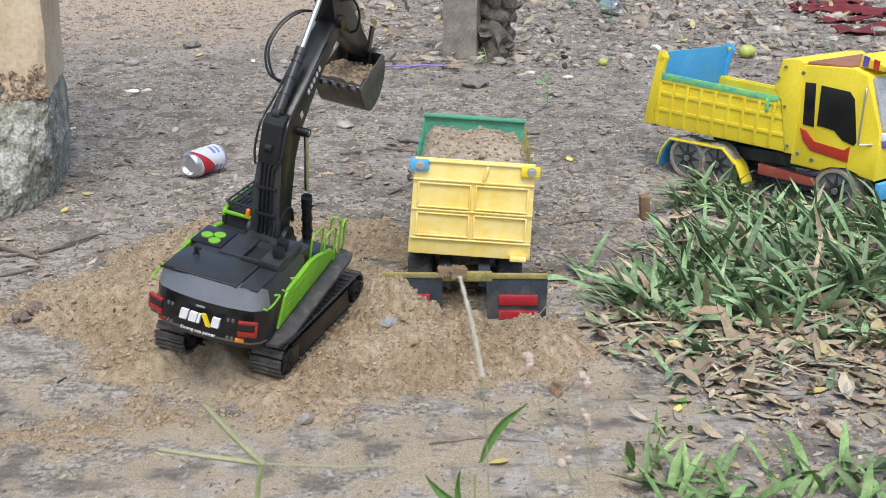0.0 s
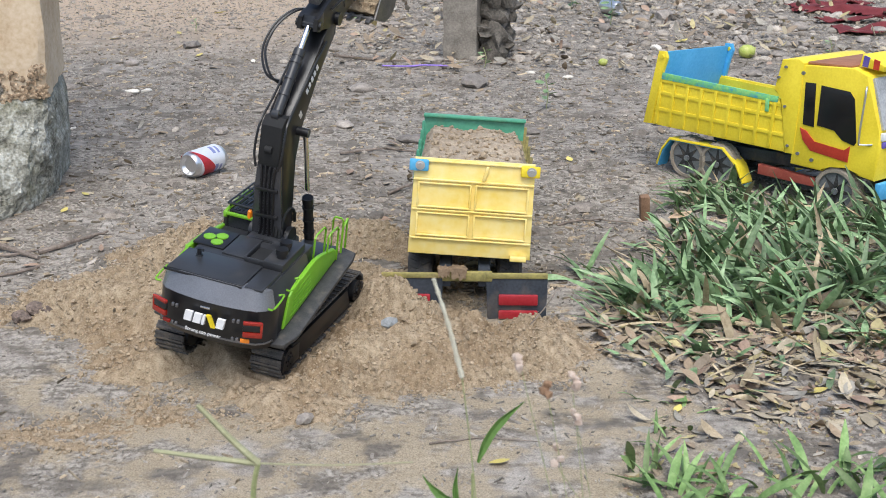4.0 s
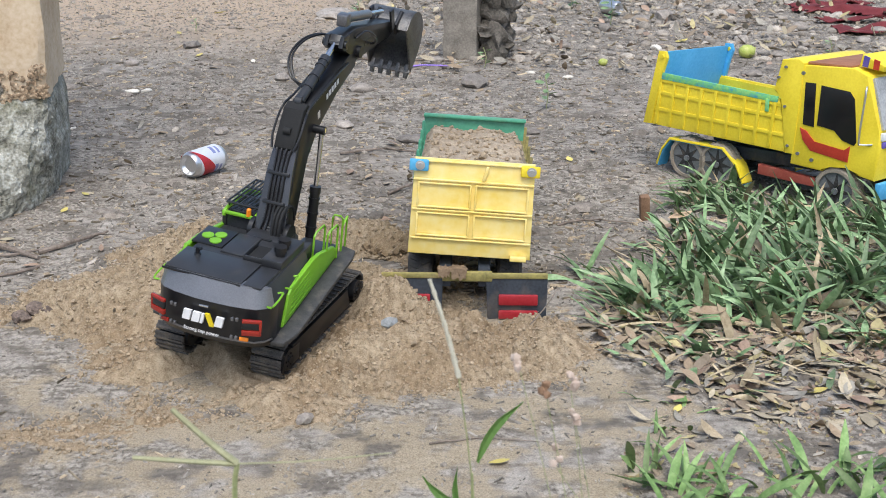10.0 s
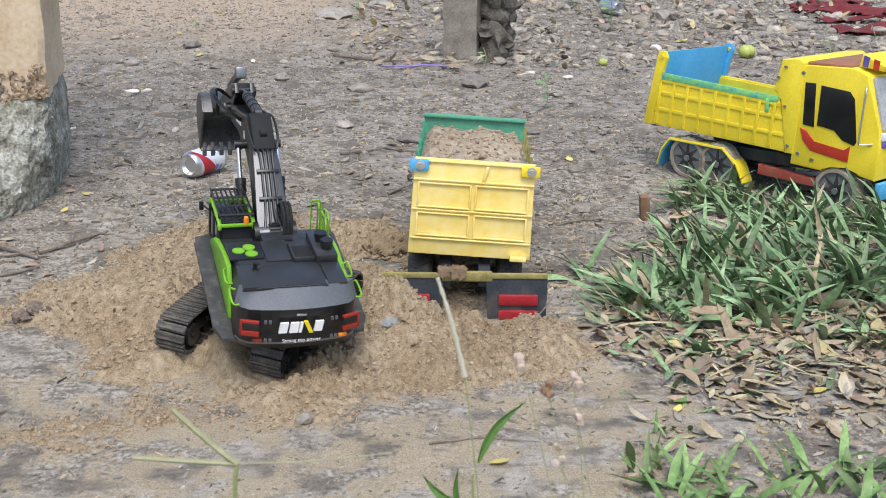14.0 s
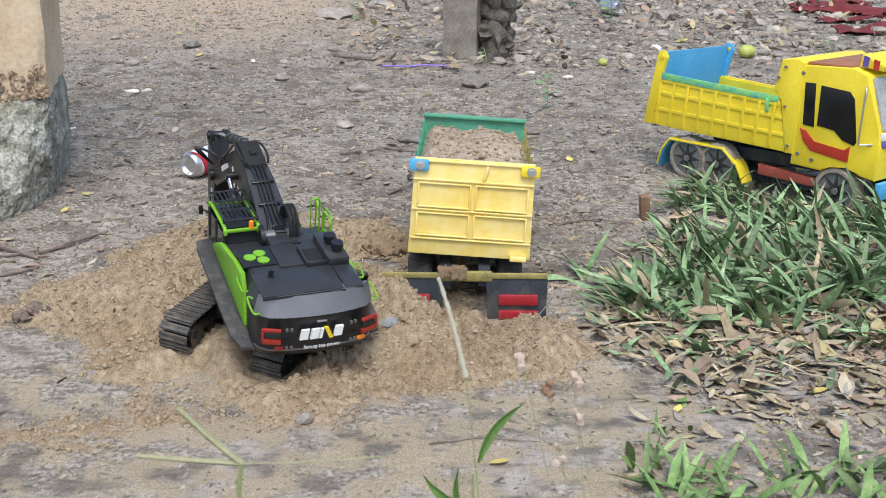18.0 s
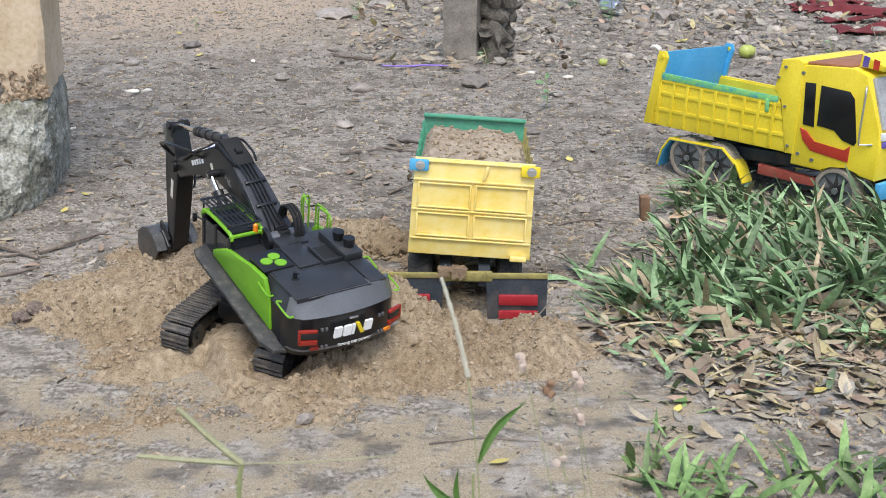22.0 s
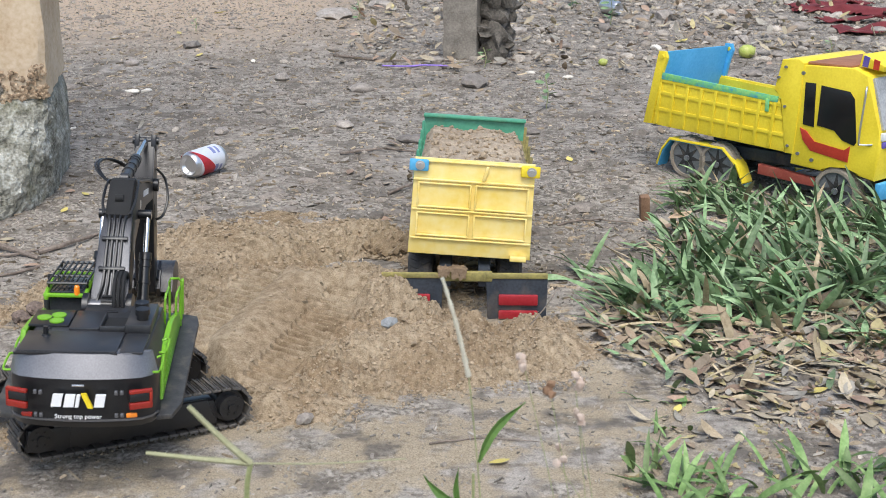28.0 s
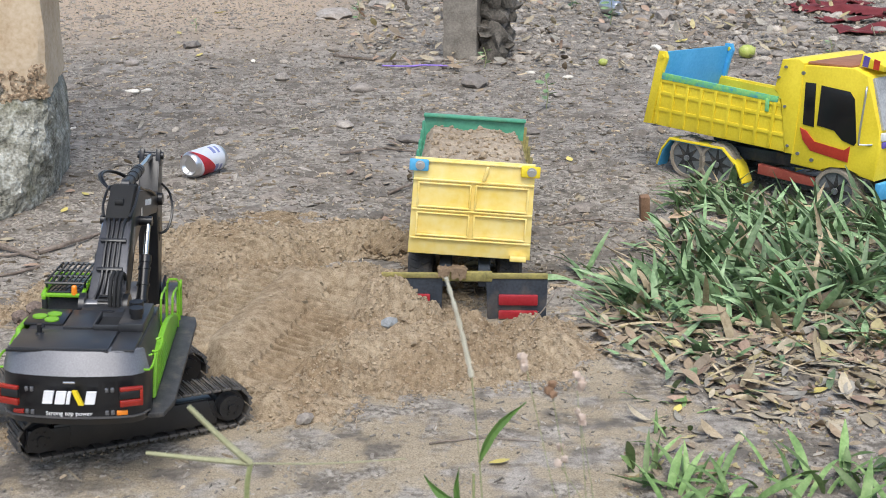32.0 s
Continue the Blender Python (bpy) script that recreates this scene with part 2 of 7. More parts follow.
WIRE = mat("bare_wire", [(0.55, 0.55, 0.55), (0.7, 0.7, 0.7)], 0.35, metal=0.9)
BODY = mat("charcoal_plastic", [(0.022, 0.023, 0.025), (0.036, 0.037, 0.040)], 0.36, scale=25, fine=500, bump=0.12, depth=0.0006, dust=0.14, dust_color=(0.22, 0.19, 0.15))
BLACK = mat("black_plastic", [(0.009, 0.009, 0.010), (0.018, 0.018, 0.019)], 0.30, scale=30, fine=500, bump=0.1, depth=0.0005, dust=0.05)
# black of hoses and motor cover, also painted shade for the deck's hatch hole
SHADE_BLACK = mat("matt_black_plastic_and_hole_shade", [(0.006, 0.006, 0.006), (0.012, 0.012, 0.012)], 0.8, scale=30, fine=500, bump=0.1, depth=0.0005)
GUNMETAL = mat("gunmetal_paint", [(0.17, 0.17, 0.178), (0.25, 0.25, 0.26)], 0.3, metal=0.7, scale=14, fine=500, bump=0.06, depth=0.0004, dust=0.2)
PLATE = mat("glossy_grey_plate", [(0.055, 0.055, 0.06), (0.09, 0.09, 0.096)], 0.24, metal=0.5, scale=14, fine=500, bump=0.06, depth=0.0004, dust=0.1)
ARM = mat("black_alloy_paint", [(0.010, 0.010, 0.011), (0.020, 0.020, 0.021)], 0.32, metal=0.2, scale=20, fine=400, bump=0.1, depth=0.0005, dust=0.07)
LIME = mat("lime_green_plastic", [(0.155, 0.37, 0.015), (0.20, 0.45, 0.022)], 0.4, scale=20, fine=400, bump=0.08, depth=0.0005, dust=0.12)
STEEL = mat("worn_bucket_steel", [(0.07, 0.07, 0.072), (0.17, 0.165, 0.16)], 0.42, metal=0.6, scale=30, fine=250, bump=0.25, depth=0.001, dust=0.3)
CHROME = mat("bright_rod", [(0.62, 0.62, 0.62), (0.75, 0.75, 0.75)], 0.2, metal=1.0, scale=30, fine=300, bump=0.05)
DUSTY_PLATE = mat("dusty_walkway", [(0.028, 0.028, 0.028), (0.06, 0.058, 0.056)], 0.55, scale=70, fine=500, bump=0.2, dust=0.33, dust_color=(0.26, 0.22, 0.17))
TRACK = mat("dusty_track_steel", [(0.05, 0.046, 0.042), (0.13, 0.118, 0.105)], 0.6, metal=0.3, scale=50, fine=300, bump=0.4, depth=0.001, dust=0.3)
AMBER = mat("amber_beacon", [(0.85, 0.22, 0.01), (0.9, 0.28, 0.02)], 0.3, scale=30, fine=300, coat=0.5)
GLASS_DARK = mat("tinted_cab_glass", [(0.02, 0.022, 0.024), (0.035, 0.037, 0.04)], 0.12, scale=20, fine=300, bump=0.02, dust=0.15)
LAMP_RED = mat("orange_red_lens", [(0.24, 0.013, 0.008), (0.33, 0.022, 0.010)], 0.25, scale=40, fine=300, coat=0.5)
LOGO_YELLOW = mat("yellow_print", [(0.72, 0.55, 0.01), (0.78, 0.60, 0.02)], 0.5)
ALUMINIUM = mat("can_aluminium", [(0.62, 0.62, 0.63), (0.76, 0.76, 0.77)], 0.28, metal=0.9, scale=40, fine=300, bump=0.08)
CAN_WHITE = mat("can_white_print", [(0.68, 0.70, 0.74), (0.78, 0.79, 0.82)], 0.35, metal=0.25, scale=50, fine=300)
CAN_RED = mat("can_red_print", [(0.40, 0.02, 0.03), (0.52, 0.04, 0.05)], 0.35, metal=0.25, scale=50, fine=300)
CAN_BLUE = mat("can_blue_print", [(0.20, 0.23, 0.46), (0.28, 0.31, 0.54)], 0.35, metal=0.2, scale=50, fine=300)
PURPLE = mat("purple_plastic_strip", [(0.22, 0.13, 0.52), (0.34, 0.22, 0.66)], 0.4, scale=60, fine=300)
CLOTH = mat("faded_red_cloth", [(0.105, 0.012, 0.015), (0.186, 0.031, 0.034)], 0.95, scale=20, fine=500, bump=0.4)
FRUIT = mat("green_yellow_fruit", [(0.36, 0.44, 0.07), (0.56, 0.58, 0.18)], 0.45, scale=50, fine=300, random_hue=0.25)
PALE_CHIP = mat("pale_chip", [(0.55, 0.5, 0.42), (0.75, 0.7, 0.62)], 0.7, scale=60, fine=300, random_hue=0.2)
BARK = mat("rust_brown_stub", [(0.16, 0.09, 0.05), (0.28, 0.17, 0.10)], 0.85, scale=60, fine=300, bump=0.5)
PAPER = mat("brown_torn_leaf", [(0.26, 0.18, 0.11), (0.42, 0.31, 0.2)], 0.85, scale=40, fine=250, bump=0.4)
PINK = mat("dry_flower", [(0.42, 0.31, 0.24), (0.60, 0.50, 0.42)], 0.8, scale=80, fine=300)


# ---- mesh helpers ----
def mesh_of(bm, name, material, smooth=True, sharp=35):
    bmesh.ops.recalc_face_normals(bm, faces=bm.faces)
    me = bpy.data.meshes.new(name)
    bm.to_mesh(me)
    bm.free()
    for m in material if isinstance(material, (list, tuple)) else [material]:
        me.materials.append(m)
    if smooth:
        me.shade_smooth()
        me.set_sharp_from_angle(angle=radians(sharp))
    return me


def part(name, bm, material, parent=None, label="", at=None, smooth=True, kind=""):
    ob = new(name, mesh_of(bm, name, material, smooth))
    if parent is not None:
        ob.parent = parent
    if at is not None:
        ob.matrix_local = at
    return tagged(ob, label, kind=kind)


def shared(name, me, parent, at):
    ob = new(name, me)
    ob.parent = parent
    ob.matrix_local = at
    return ob


def thing(name, m, label, category, group="", kind=""):
    ob = new(name)
    ob.empty_display_size = 0.05
    ob.matrix_world = m
    return tagged(ob, label, category, group, kind)


def box(bm, c, s, bevel=0.0, m=None, taper=1.0, segs=2):
    """A box with rounded edges: centre, size; taper narrows its top."""
    vs = bmesh.ops.create_cube(bm, size=1)["verts"]
    for v in vs:
        k = taper if v.co.z > 0 else 1.0
        v.co = Vector((v.co.x * s[0] * k, v.co.y * s[1] * k, v.co.z * s[2]))
        if m is not None:
            v.co = m @ v.co
        v.co += Vector(c)
    if bevel:
        es = list({e for v in vs for e in v.link_edges})
        bmesh.ops.bevel(bm, geom=es, offset=bevel, segments=segs, affect="EDGES", profile=0.5)
    return bm


def prism(bm, outline, x0, x1, bevel=0.0, axis=0):
    """A plate with this outline in the plane across the axis (0: x, 1: y, 2: z), from x0 to x1."""
    def at(a, b, c):
        return ((c, a, b), (a, c, b), (a, b, c))[axis]
    lo = [bm.verts.new(at(a, b, x0)) for a, b in outline]
    hi = [bm.verts.new(at(a, b, x1)) for a, b in outline]
    n = len(outline)
    fs = [bm.faces.new(lo), bm.faces.new(hi[::-1])]
    for i in range(n):
        fs.append(bm.faces.new((lo[i], hi[i], hi[(i + 1) % n], lo[(i + 1) % n])))
    if bevel:
        es = list({e for f in fs[:2] for e in f.edges})
        bmesh.ops.bevel(bm, geom=es, offset=bevel, segments=2, affect="EDGES", profile=0.5)
    return bm


def rod(bm, p, q, r, r2=None, seg=12):
    p, q = Vector(p), Vector(q)
    d = q - p
    m = Matrix.Translation((p + q) / 2) @ d.to_track_quat("Z", "Y").to_matrix().to_4x4()
    bmesh.ops.create_cone(bm, cap_ends=True, segments=seg, radius1=r, radius2=r if r2 is None else r2, depth=d.length, matrix=m)
    return bm


def tube(bm, pts, r, seg=6, closed=False):
    """A bent tube through these points."""
    pts = [Vector(p) for p in pts]
    rings = []
    for i, p in enumerate(pts):
        a, b = pts[max(0, i - 1)], pts[min(len(pts) - 1, i + 1)]
        q = (b - a).to_track_quat("Z", "Y")
        rr = r(i / (len(pts) - 1)) if callable(r) else r
        rings.append([bm.verts.new(p + q @ Vector((math.cos(t) * rr, math.sin(t) * rr, 0))) for t in [2 * math.pi * k / seg for k in range(seg)]])
    for a, b in zip(rings, rings[1:]):
        # match the nearest starting corner so the tube does not twist
        s = min(range(seg), key=lambda k: (b[k].co - a[0].co).length)
        for k in range(seg):
            bm.faces.new((a[k], a[(k + 1) % seg], b[(k + 1 + s) % seg], b[(k + s) % seg]))
    bm.faces.new(rings[0][::-1])
    bm.faces.new(rings[-1])
    return bm


def arc(pts, n=6):
    """Rounds a line of points: a smooth curve through them."""
    pts = [Vector(p) for p in pts]
    out = []
    for i in range(len(pts) - 1):
        p0, p1, p2, p3 = pts[max(0, i - 1)], pts[i], pts[i + 1], pts[min(len(pts) - 1, i + 2)]
        for k in range(n):
            t = k / n
            out.append(0.5 * ((2 * p1) + (p2 - p0) * t + (2 * p0 - 5 * p1 + 4 * p2 - p3) * t * t + (3 * p1 - p0 - 3 * p2 + p3) * t ** 3))
    return out + [pts[-1]]


def lump(bm, c, s, rough=0.25, seed=0.0, sub=2, squash=1.0):
    """A stone or clod: a knobbly ball."""
    vs = bmesh.ops.create_icosphere(bm, subdivisions=sub, radius=1)["verts"]
    for v in vs:
        k = 1 + rough * noise.noise(v.co * 1.7 + Vector((seed * 3.1, seed * 7.7, seed))) * 1.6 + rough * 0.5 * noise.noise(v.co * 4.3 + Vector((seed, 0, seed * 2)))
        v.co = Vector((v.co.x * s[0] * k, v.co.y * s[1] * k, v.co.z * s[2] * k * squash)) + Vector(c)
    return bm


B = bmesh.new


# ---- the ground: one sheet to the horizon ----
def gz(x, y):
    p = Vector((x * 2.3, y * 2.3, 0.0))
    q = Vector((x * 14, y * 14, 3.0))
    fade = max(0.0, 1 - max(abs(x) / 6, abs(y - 3) / 7))
    return fade * (0.010 * noise.noise(p) + 0.005 * noise.noise(q) + 0.0035 * noise.noise(q * 3.1) + 0.002 * noise.noise(q * 6.3))


def grid_mesh(bm, xs, ys, h):
    rows = [[bm.verts.new((x, y, h(x, y))) for x in xs] for y in ys]
    for a, b in zip(rows, rows[1:]):
        for i in range(len(xs) - 1):
            bm.faces.new((a[i], a[i + 1], b[i + 1], b[i]))


def steps(*spans):
    out = []
    for a, b, s in spans:
        n = max(1, round((b - a) / s))
        out += [a + (b - a) * i / n for i in range(n)]
    return out + [spans[-1][1]]


bm = B()
grid_mesh(bm, steps((-300, -20, 40), (-20, -3, 2), (-3, -1.2, 0.06), (-1.2, 1.3, 0.016), (1.3, 3, 0.05), (3, 20, 2), (20, 300, 40)),
          steps((-300, -20, 40), (-20, 0, 2), (0, 1.3, 0.1), (1.3, 3.4, 0.014), (3.4, 7, 0.03), (7, 20, 1.5), (20, 400, 40)), gz)
ground = part("ground", bm, EARTH, label="trodden grey-brown earth with dust and spilt sand", kind="structure")

# ---- excavator stance: where its tracks press the sand ----
DECK = 0.18
UP0, UP1 = Vector((0.085, -0.10, 0.99)).normalized(), Vector((0.048, 0.073, 0.996)).normalized()
SPOT0, HEAD0 = Vector((-0.293, 2.056, 0.206)) - DECK * UP0, -19.0
SPOT1, HEAD1 = Vector((-0.481, 1.768, 0.189)) - DECK * UP1, -58.5


def pressed(x, y, spot, up, head):
    """How far into the excavator's footprint, and the height of its track soles there."""
    c, s = math.cos(radians(head)), math.sin(radians(head))
    dx, dy = x - spot.x, y - spot.y
    u, v = c * dx + s * dy, -s * dx + c * dy
    z = spot.z - (up.x * dx + up.y * dy) / up.z
    d = max(abs(u) - 0.125, abs(v) - 0.19)
    return d, z, u, v


HEAPS = [(-0.30, 2.22, 0.26, 0.20, 0.060), (-0.56, 2.26, 0.15, 0.13, 0.050), (-0.50, 2.50, 0.15, 0.10, 0.036), (-0.68, 2.22, 0.10, 0.11, 0.022),
         (-0.145, 2.22, 0.085, 0.07, 0.062), (-0.075, 2.14, 0.06, 0.05, 0.050), (-0.06, 2.50, 0.13, 0.11, 0.030), (-0.25, 2.66, 0.17, 0.07, 0.024), (0.05, 2.10, 0.030, 0.025, 0.028), (0.13, 2.11, 0.03, 0.025, 0.020), (0.02, 2.06, 0.08, 0.06, 0.030), (0.10, 1.99, 0.13, 0.07, 0.045), (0.19, 2.06, 0.06, 0.08, 0.035), (-0.10, 1.98, 0.12, 0.10, 0.045),
         (-0.18, 2.58, 0.16, 0.07, 0.034), (-0.24, 1.86, 0.12, 0.09, 0.030), (-0.42, 1.96, 0.14, 0.10, 0.030), (-0.16, 2.42, 0.065, 0.045, -0.052),
         (-0.06, 2.33, 0.07, 0.06, 0.02), (-0.36, 2.46, 0.10, 0.035, 0.020), (-0.12, 2.46, 0.05, 0.04, -0.02), (-0.80, 2.20, 0.07, 0.10, 0.012), (-0.33, 1.78, 0.12, 0.05, 0.018), (-0.39, 2.77, 0.12, 0.055, 0.024), (-0.42, 2.475, 0.10, 0.04, 0.015), (-0.55, 1.72, 0.14, 0.09, 0.014), (-0.47, 2.56, 0.13, 0.085, 0.042), (-0.33, 2.52, 0.09, 0.055, 0.026)]


PRINTS = [(-0.39, 2.77, -4.0, 0.09, 0.07), (-0.42, 2.475, -8.0, 0.08, 0.05), (-0.10, 2.30, -19.0, 0.035, 0.10)]


def sand_z(x, y):
    h = -0.012
    for a, b, sx, sy, k in HEAPS:
        h += k * math.exp(-((x - a) / sx) ** 2 - ((y - b) / sy) ** 2)
    p = Vector((x, y, 0.0))
    rough = max(0.0, min(1.0, (h + 0.012) / 0.02))
    lumpy = max(0.0, min(1.0, 0.70 + 1.5 * noise.noise(p * 6.5 + Vector((3, 1, 0)))))
    n = 0.015 * noise.noise(p * 8) + 0.017 * noise.noise(p * 19) + 0.009 * noise.noise(p * 45) + 0.0015 * noise.noise(p * 150)
    if rough > 0:
        near_ = noise.voronoi(p * 62 + 0.5 * noise.noise_vector(p * 30))[0]
        small_ = noise.voronoi(p * 120 + 0.4 * noise.noise_vector(p * 50))[0]
        n += lumpy * (0.016 * (0.40 - near_[0]) + 0.010 * (0.40 - small_[0])) + 0.004 * (0.4 - small_[0])
    h += n * rough
    # older track prints ahead of the machine
    for px_, py_, head_, wu, wv in PRINTS:
        c, s = math.cos(radians(head_)), math.sin(radians(head_))
        u, v = c * (x - px_) + s * (y - py_), -s * (x - px_) + c * (y - py_)
        k = max(0.0, min(1.0, (1 - max(abs(u) / wu, abs(v) / wv)) * 5))
        if k > 0:
            h -= k * (0.55 * n * rough + 0.013 * max(0.0, math.sin(v * 2 * math.pi / 0.0165 + 1.5 * noise.noise(p * 9))))
    d, z, u, v = pressed(x, y, SPOT0, UP0, HEAD0)
    k = max(0.0, min(1.0, 0.5 - d / 0.05))
    if k > 0:
        k = k * k * (3 - 2 * k)
        on = 1.0 if 0.050 < abs(u) < 0.122 else 0.0
        tread = -0.013 * on * min(1.0, max(0.0, 0.35 + 1.0 * math.sin(v * 2 * math.pi / 0.0195 + 0.9 * noise.noise(p * 11)))) * max(0.1, 0.9 + 0.9 * noise.noise(p * 9)) if abs(v) < 0.18 else 0.0
        mid = 0.020 * max(0.0, 1 - (u / 0.055) ** 2)
        h = h * (1 - k) + k * (z - 0.002 + tread + mid + 0.10 * n + 0.008)
    d, z, u, v = pressed(x, y, SPOT1, UP1, HEAD1)
    k = max(0.0, min(1.0, 0.5 - d / 0.04))
    if k > 0 and h > z - 0.002:
        h = h * (1 - k) + k * (z - 0.002 + 0.3 * n)
    return h


bm = B()
grid_mesh(bm, steps((-0.98, -0.58, 0.005), (-0.58, 0.12, 0.0029), (0.12, 0.36, 0.0042)), steps((1.56, 1.64, 0.0042), (1.64, 2.48, 0.0029), (2.48, 2.86, 0.0038)), sand_z)
dead = [f for f in bm.faces if all(v.co.z < gz(v.co.x, v.co.y) - 0.004 for v in f.verts)]
bmesh.ops.delete(bm, geom=dead, context="FACES")
sand_pile = tagged(part("sand_pile", bm, SAND), "low heap of damp yellow-brown sand with track marks", "sand", kind="stuff")


def floor_z(x, y):
    g = gz(x, y)
    return max(g, sand_z(x, y)) if -0.98 < x < 0.36 and 1.56 < y < 2.86 else g


# ---- plastered pillar with a mossy, broken concrete base ----
def rough_column(bm, x0, x1, y0, y1, zs, flare, amp, freq, step=0.012):
    """A column with a knobbly skin; flare(z) pushes its faces out."""
    ring = []
    nx, ny = max(2, int((x1 - x0) / step)), max(2, int((y1 - y0) / step))
    for i in range(nx):
        ring.append((x0 + (x1 - x0) * i / nx, y0))
    for i in range(ny):
        ring.append((x1, y0 + (y1 - y0) * i / ny))
    for i in range(nx):
        ring.append((x1 - (x1 - x0) * i / nx, y1))
    for i in range(ny):
        ring.append((x0, y1 - (y1 - y0) * i / ny))
    cx, cy = (x0 + x1) / 2, (y0 + y1) / 2
    prev = None
    for z in zs:
        f = flare(z)
        now = []
        for x, y in ring:
            d = Vector(((x - cx) / (x1 - x0), (y - cy) / (y1 - y0), 0))
            m = max(abs(d.x), abs(d.y))
            d = Vector((d.x if abs(d.x) > 0.9 * m else 0, d.y if abs(d.y) > 0.9 * m else 0, 0)).normalized()
            p = Vector((x, y, z))
            k = f + amp * (noise.noise(p * freq) + 0.5 * noise.noise(p * freq * 2.7) + 0.3 * noise.noise(p * freq * 6))
            now.append(bm.verts.new(p + d * k))
        if prev:
            for i in range(len(ring)):
                j = (i + 1) % len(ring)
                bm.faces.new((prev[i], prev[j], now[j], now[i]))
        prev = now
    bm.faces.new(prev)


def ring_of(outline, step):
    """Points at even steps along a closed outline."""
    out = []
    for (x0, y0), (x1, y1) in zip(outline, outline[1:] + outline[:1]):
        n = max(1, round(math.hypot(x1 - x0, y1 - y0) / step))
        out += [Vector((x0 + (x1 - x0) * i / n, y0 + (y1 - y0) * i / n, 0)) for i in range(n)]
    return out


def skin(bm, rings_at, zs, amp, freq):
    """A standing body with a knobbly skin; rings_at(z) gives its ring of points."""
    prev = None
    for z in zs:
        ring = rings_at(z)
        mid_ = sum(ring, Vector()) / len(ring)
        now = []
        for q in ring:
            p = Vector((q.x, q.y, z))
            d = (q - mid_).normalized()
            near_ = noise.voronoi(p * freq * 1.9)[0][0]
            k = amp * (noise.noise(p * freq) + 0.6 * noise.noise(p * freq * 2.7) + 0.35 * noise.noise(p * freq * 6) + 0.5 * (0.4 - near_))
            now.append(bm.verts.new(p + d * k))
        if prev:
            for i in range(len(ring)):
                j = (i + 1) % len(ring)
                bm.faces.new((prev[i], prev[j], now[j], now[i]))
        prev = now
    bm.faces.new(prev)


pillar = thing("pillar", pose(-0.012, 0, 0), "cream plastered pillar above a mossy broken concrete base", "pillar", kind="structure")
SHAFT = [(-1.50, 2.815), (-0.98, 2.862), (-0.890, 2.878), (-0.878, 2.890), (-0.884, 2.94), (-0.912, 3.06), (-0.94, 3.24), (-1.50, 3.24)]
FOOTING = [(-1.50, 2.66), (-1.02, 2.695), (-0.945, 2.765), (-0.912, 2.835), (-0.898, 2.91), (-0.908, 3.02), (-0.94, 3.25), (-1.50, 3.25)]


def footing_ring(z):
    k = max(0.0, min(1.0, z / 0.25))
    mix_ = [(a[0] + (b[0] - a[0]) * k, a[1] + (b[1] - a[1]) * k) for a, b in zip(FOOTING, SHAFT)]
    ring = []
    for (x0, y0), (x1, y1) in zip(mix_, mix_[1:] + mix_[:1]):
        n = 60 if y0 < 3.0 and x1 > -1.2 else 8
        ring += [Vector((x0 + (x1 - x0) * i / n, y0 + (y1 - y0) * i / n, 0)) for i in range(n)]
    swell = 0.012 * math.sin(math.pi * k) - 0.010
    mid_ = Vector((-1.2, 3.05, 0))
    return [q + (q - mid_).normalized() * swell for q in ring]


bm = B()
skin(bm, footing_ring, steps((-0.03, 0.256, 0.006)), 0.015, 14)
part("pillar_base", bm, MOSSY, pillar, "rough grey-green mossy concrete")
bm = B()
shaft_ring = ring_of(SHAFT, 0.012)
skin(bm, lambda z: shaft_ring, steps((0.248, 0.34, 0.008), (0.34, 1.5, 0.03)), 0.0055, 9)
part("plaster", bm, CREAM, pillar, "stained cream plaster")


def shaft_y(x):
    return 2.862 + 0.176 * (x + 0.98) if x > -0.98 else 2.862 + 0.0904 * (x + 0.98)


bm = B()
for i in range(420):
    w = random.random() ** 1.8
    x = -1.30 + 0.425 * random.random()
    lump(bm, (x, shaft_y(x) - 0.002, 0.248 + 0.006 * math.sin(x * 40) + 0.07 * w), (0.003 + 0.006 * random.random(), 0.0022, 0.003 + 0.006 * random.random()), 0.5, i + 60, 1)
part("crumbling_plaster_edge", bm, STAINED, pillar, "brown stained crumbling lower edge of the plaster", kind="stuff")
bm = B()
for i in range(60):
    z = 0.26 + 0.17 * random.random()
    x = -0.987 + 0.006 * random.random() - 0.012 * (z - 0.24)
    lump(bm, (x, shaft_y(x) - 0.002, z), (0.004 + 0.006 * random.random(), 0.004, 0.006 + 0.012 * random.random()), 0.5, i)
part("peeled_edge", bm, RUBBLE, pillar, "dark edge where plaster has peeled", kind="stuff")

# ---- broken concrete post far behind ----
post = thing("concrete_post", pose(0.075, 4.72, 0, rz=-14), "weathered square concrete post with a broken dark side", "post")
bm = B()
rough_column(bm, -0.060, 0.058, -0.055, 0.05, steps((-0.03, 0.24, 0.012)), lambda z: 0.004, 0.004, 14, 0.015)
part("face", bm, CONCRETE, post)
bm = B()
rough_column(bm, -0.066, 0.066, -0.066, 0.08, steps((0.245, 0.46, 0.012)), lambda z: 0.004, 0.006, 14, 0.015)
part("head", bm, CONCRETE, post)
for i in range(34):
    a, z = random.random(), 0.02 + 0.40 * random.random()
    bm = B()
    lump(bm, (0.085 + 0.095 * a * (0.5 + z), -0.02 + 0.12 * random.random(), z), [0.03 + 0.03 * random.random() for _ in range(3)], 0.45, i + 5)
    part("rubble", bm, RUBBLE, post, "dark crumbling aggregate" if i == 0 else "")


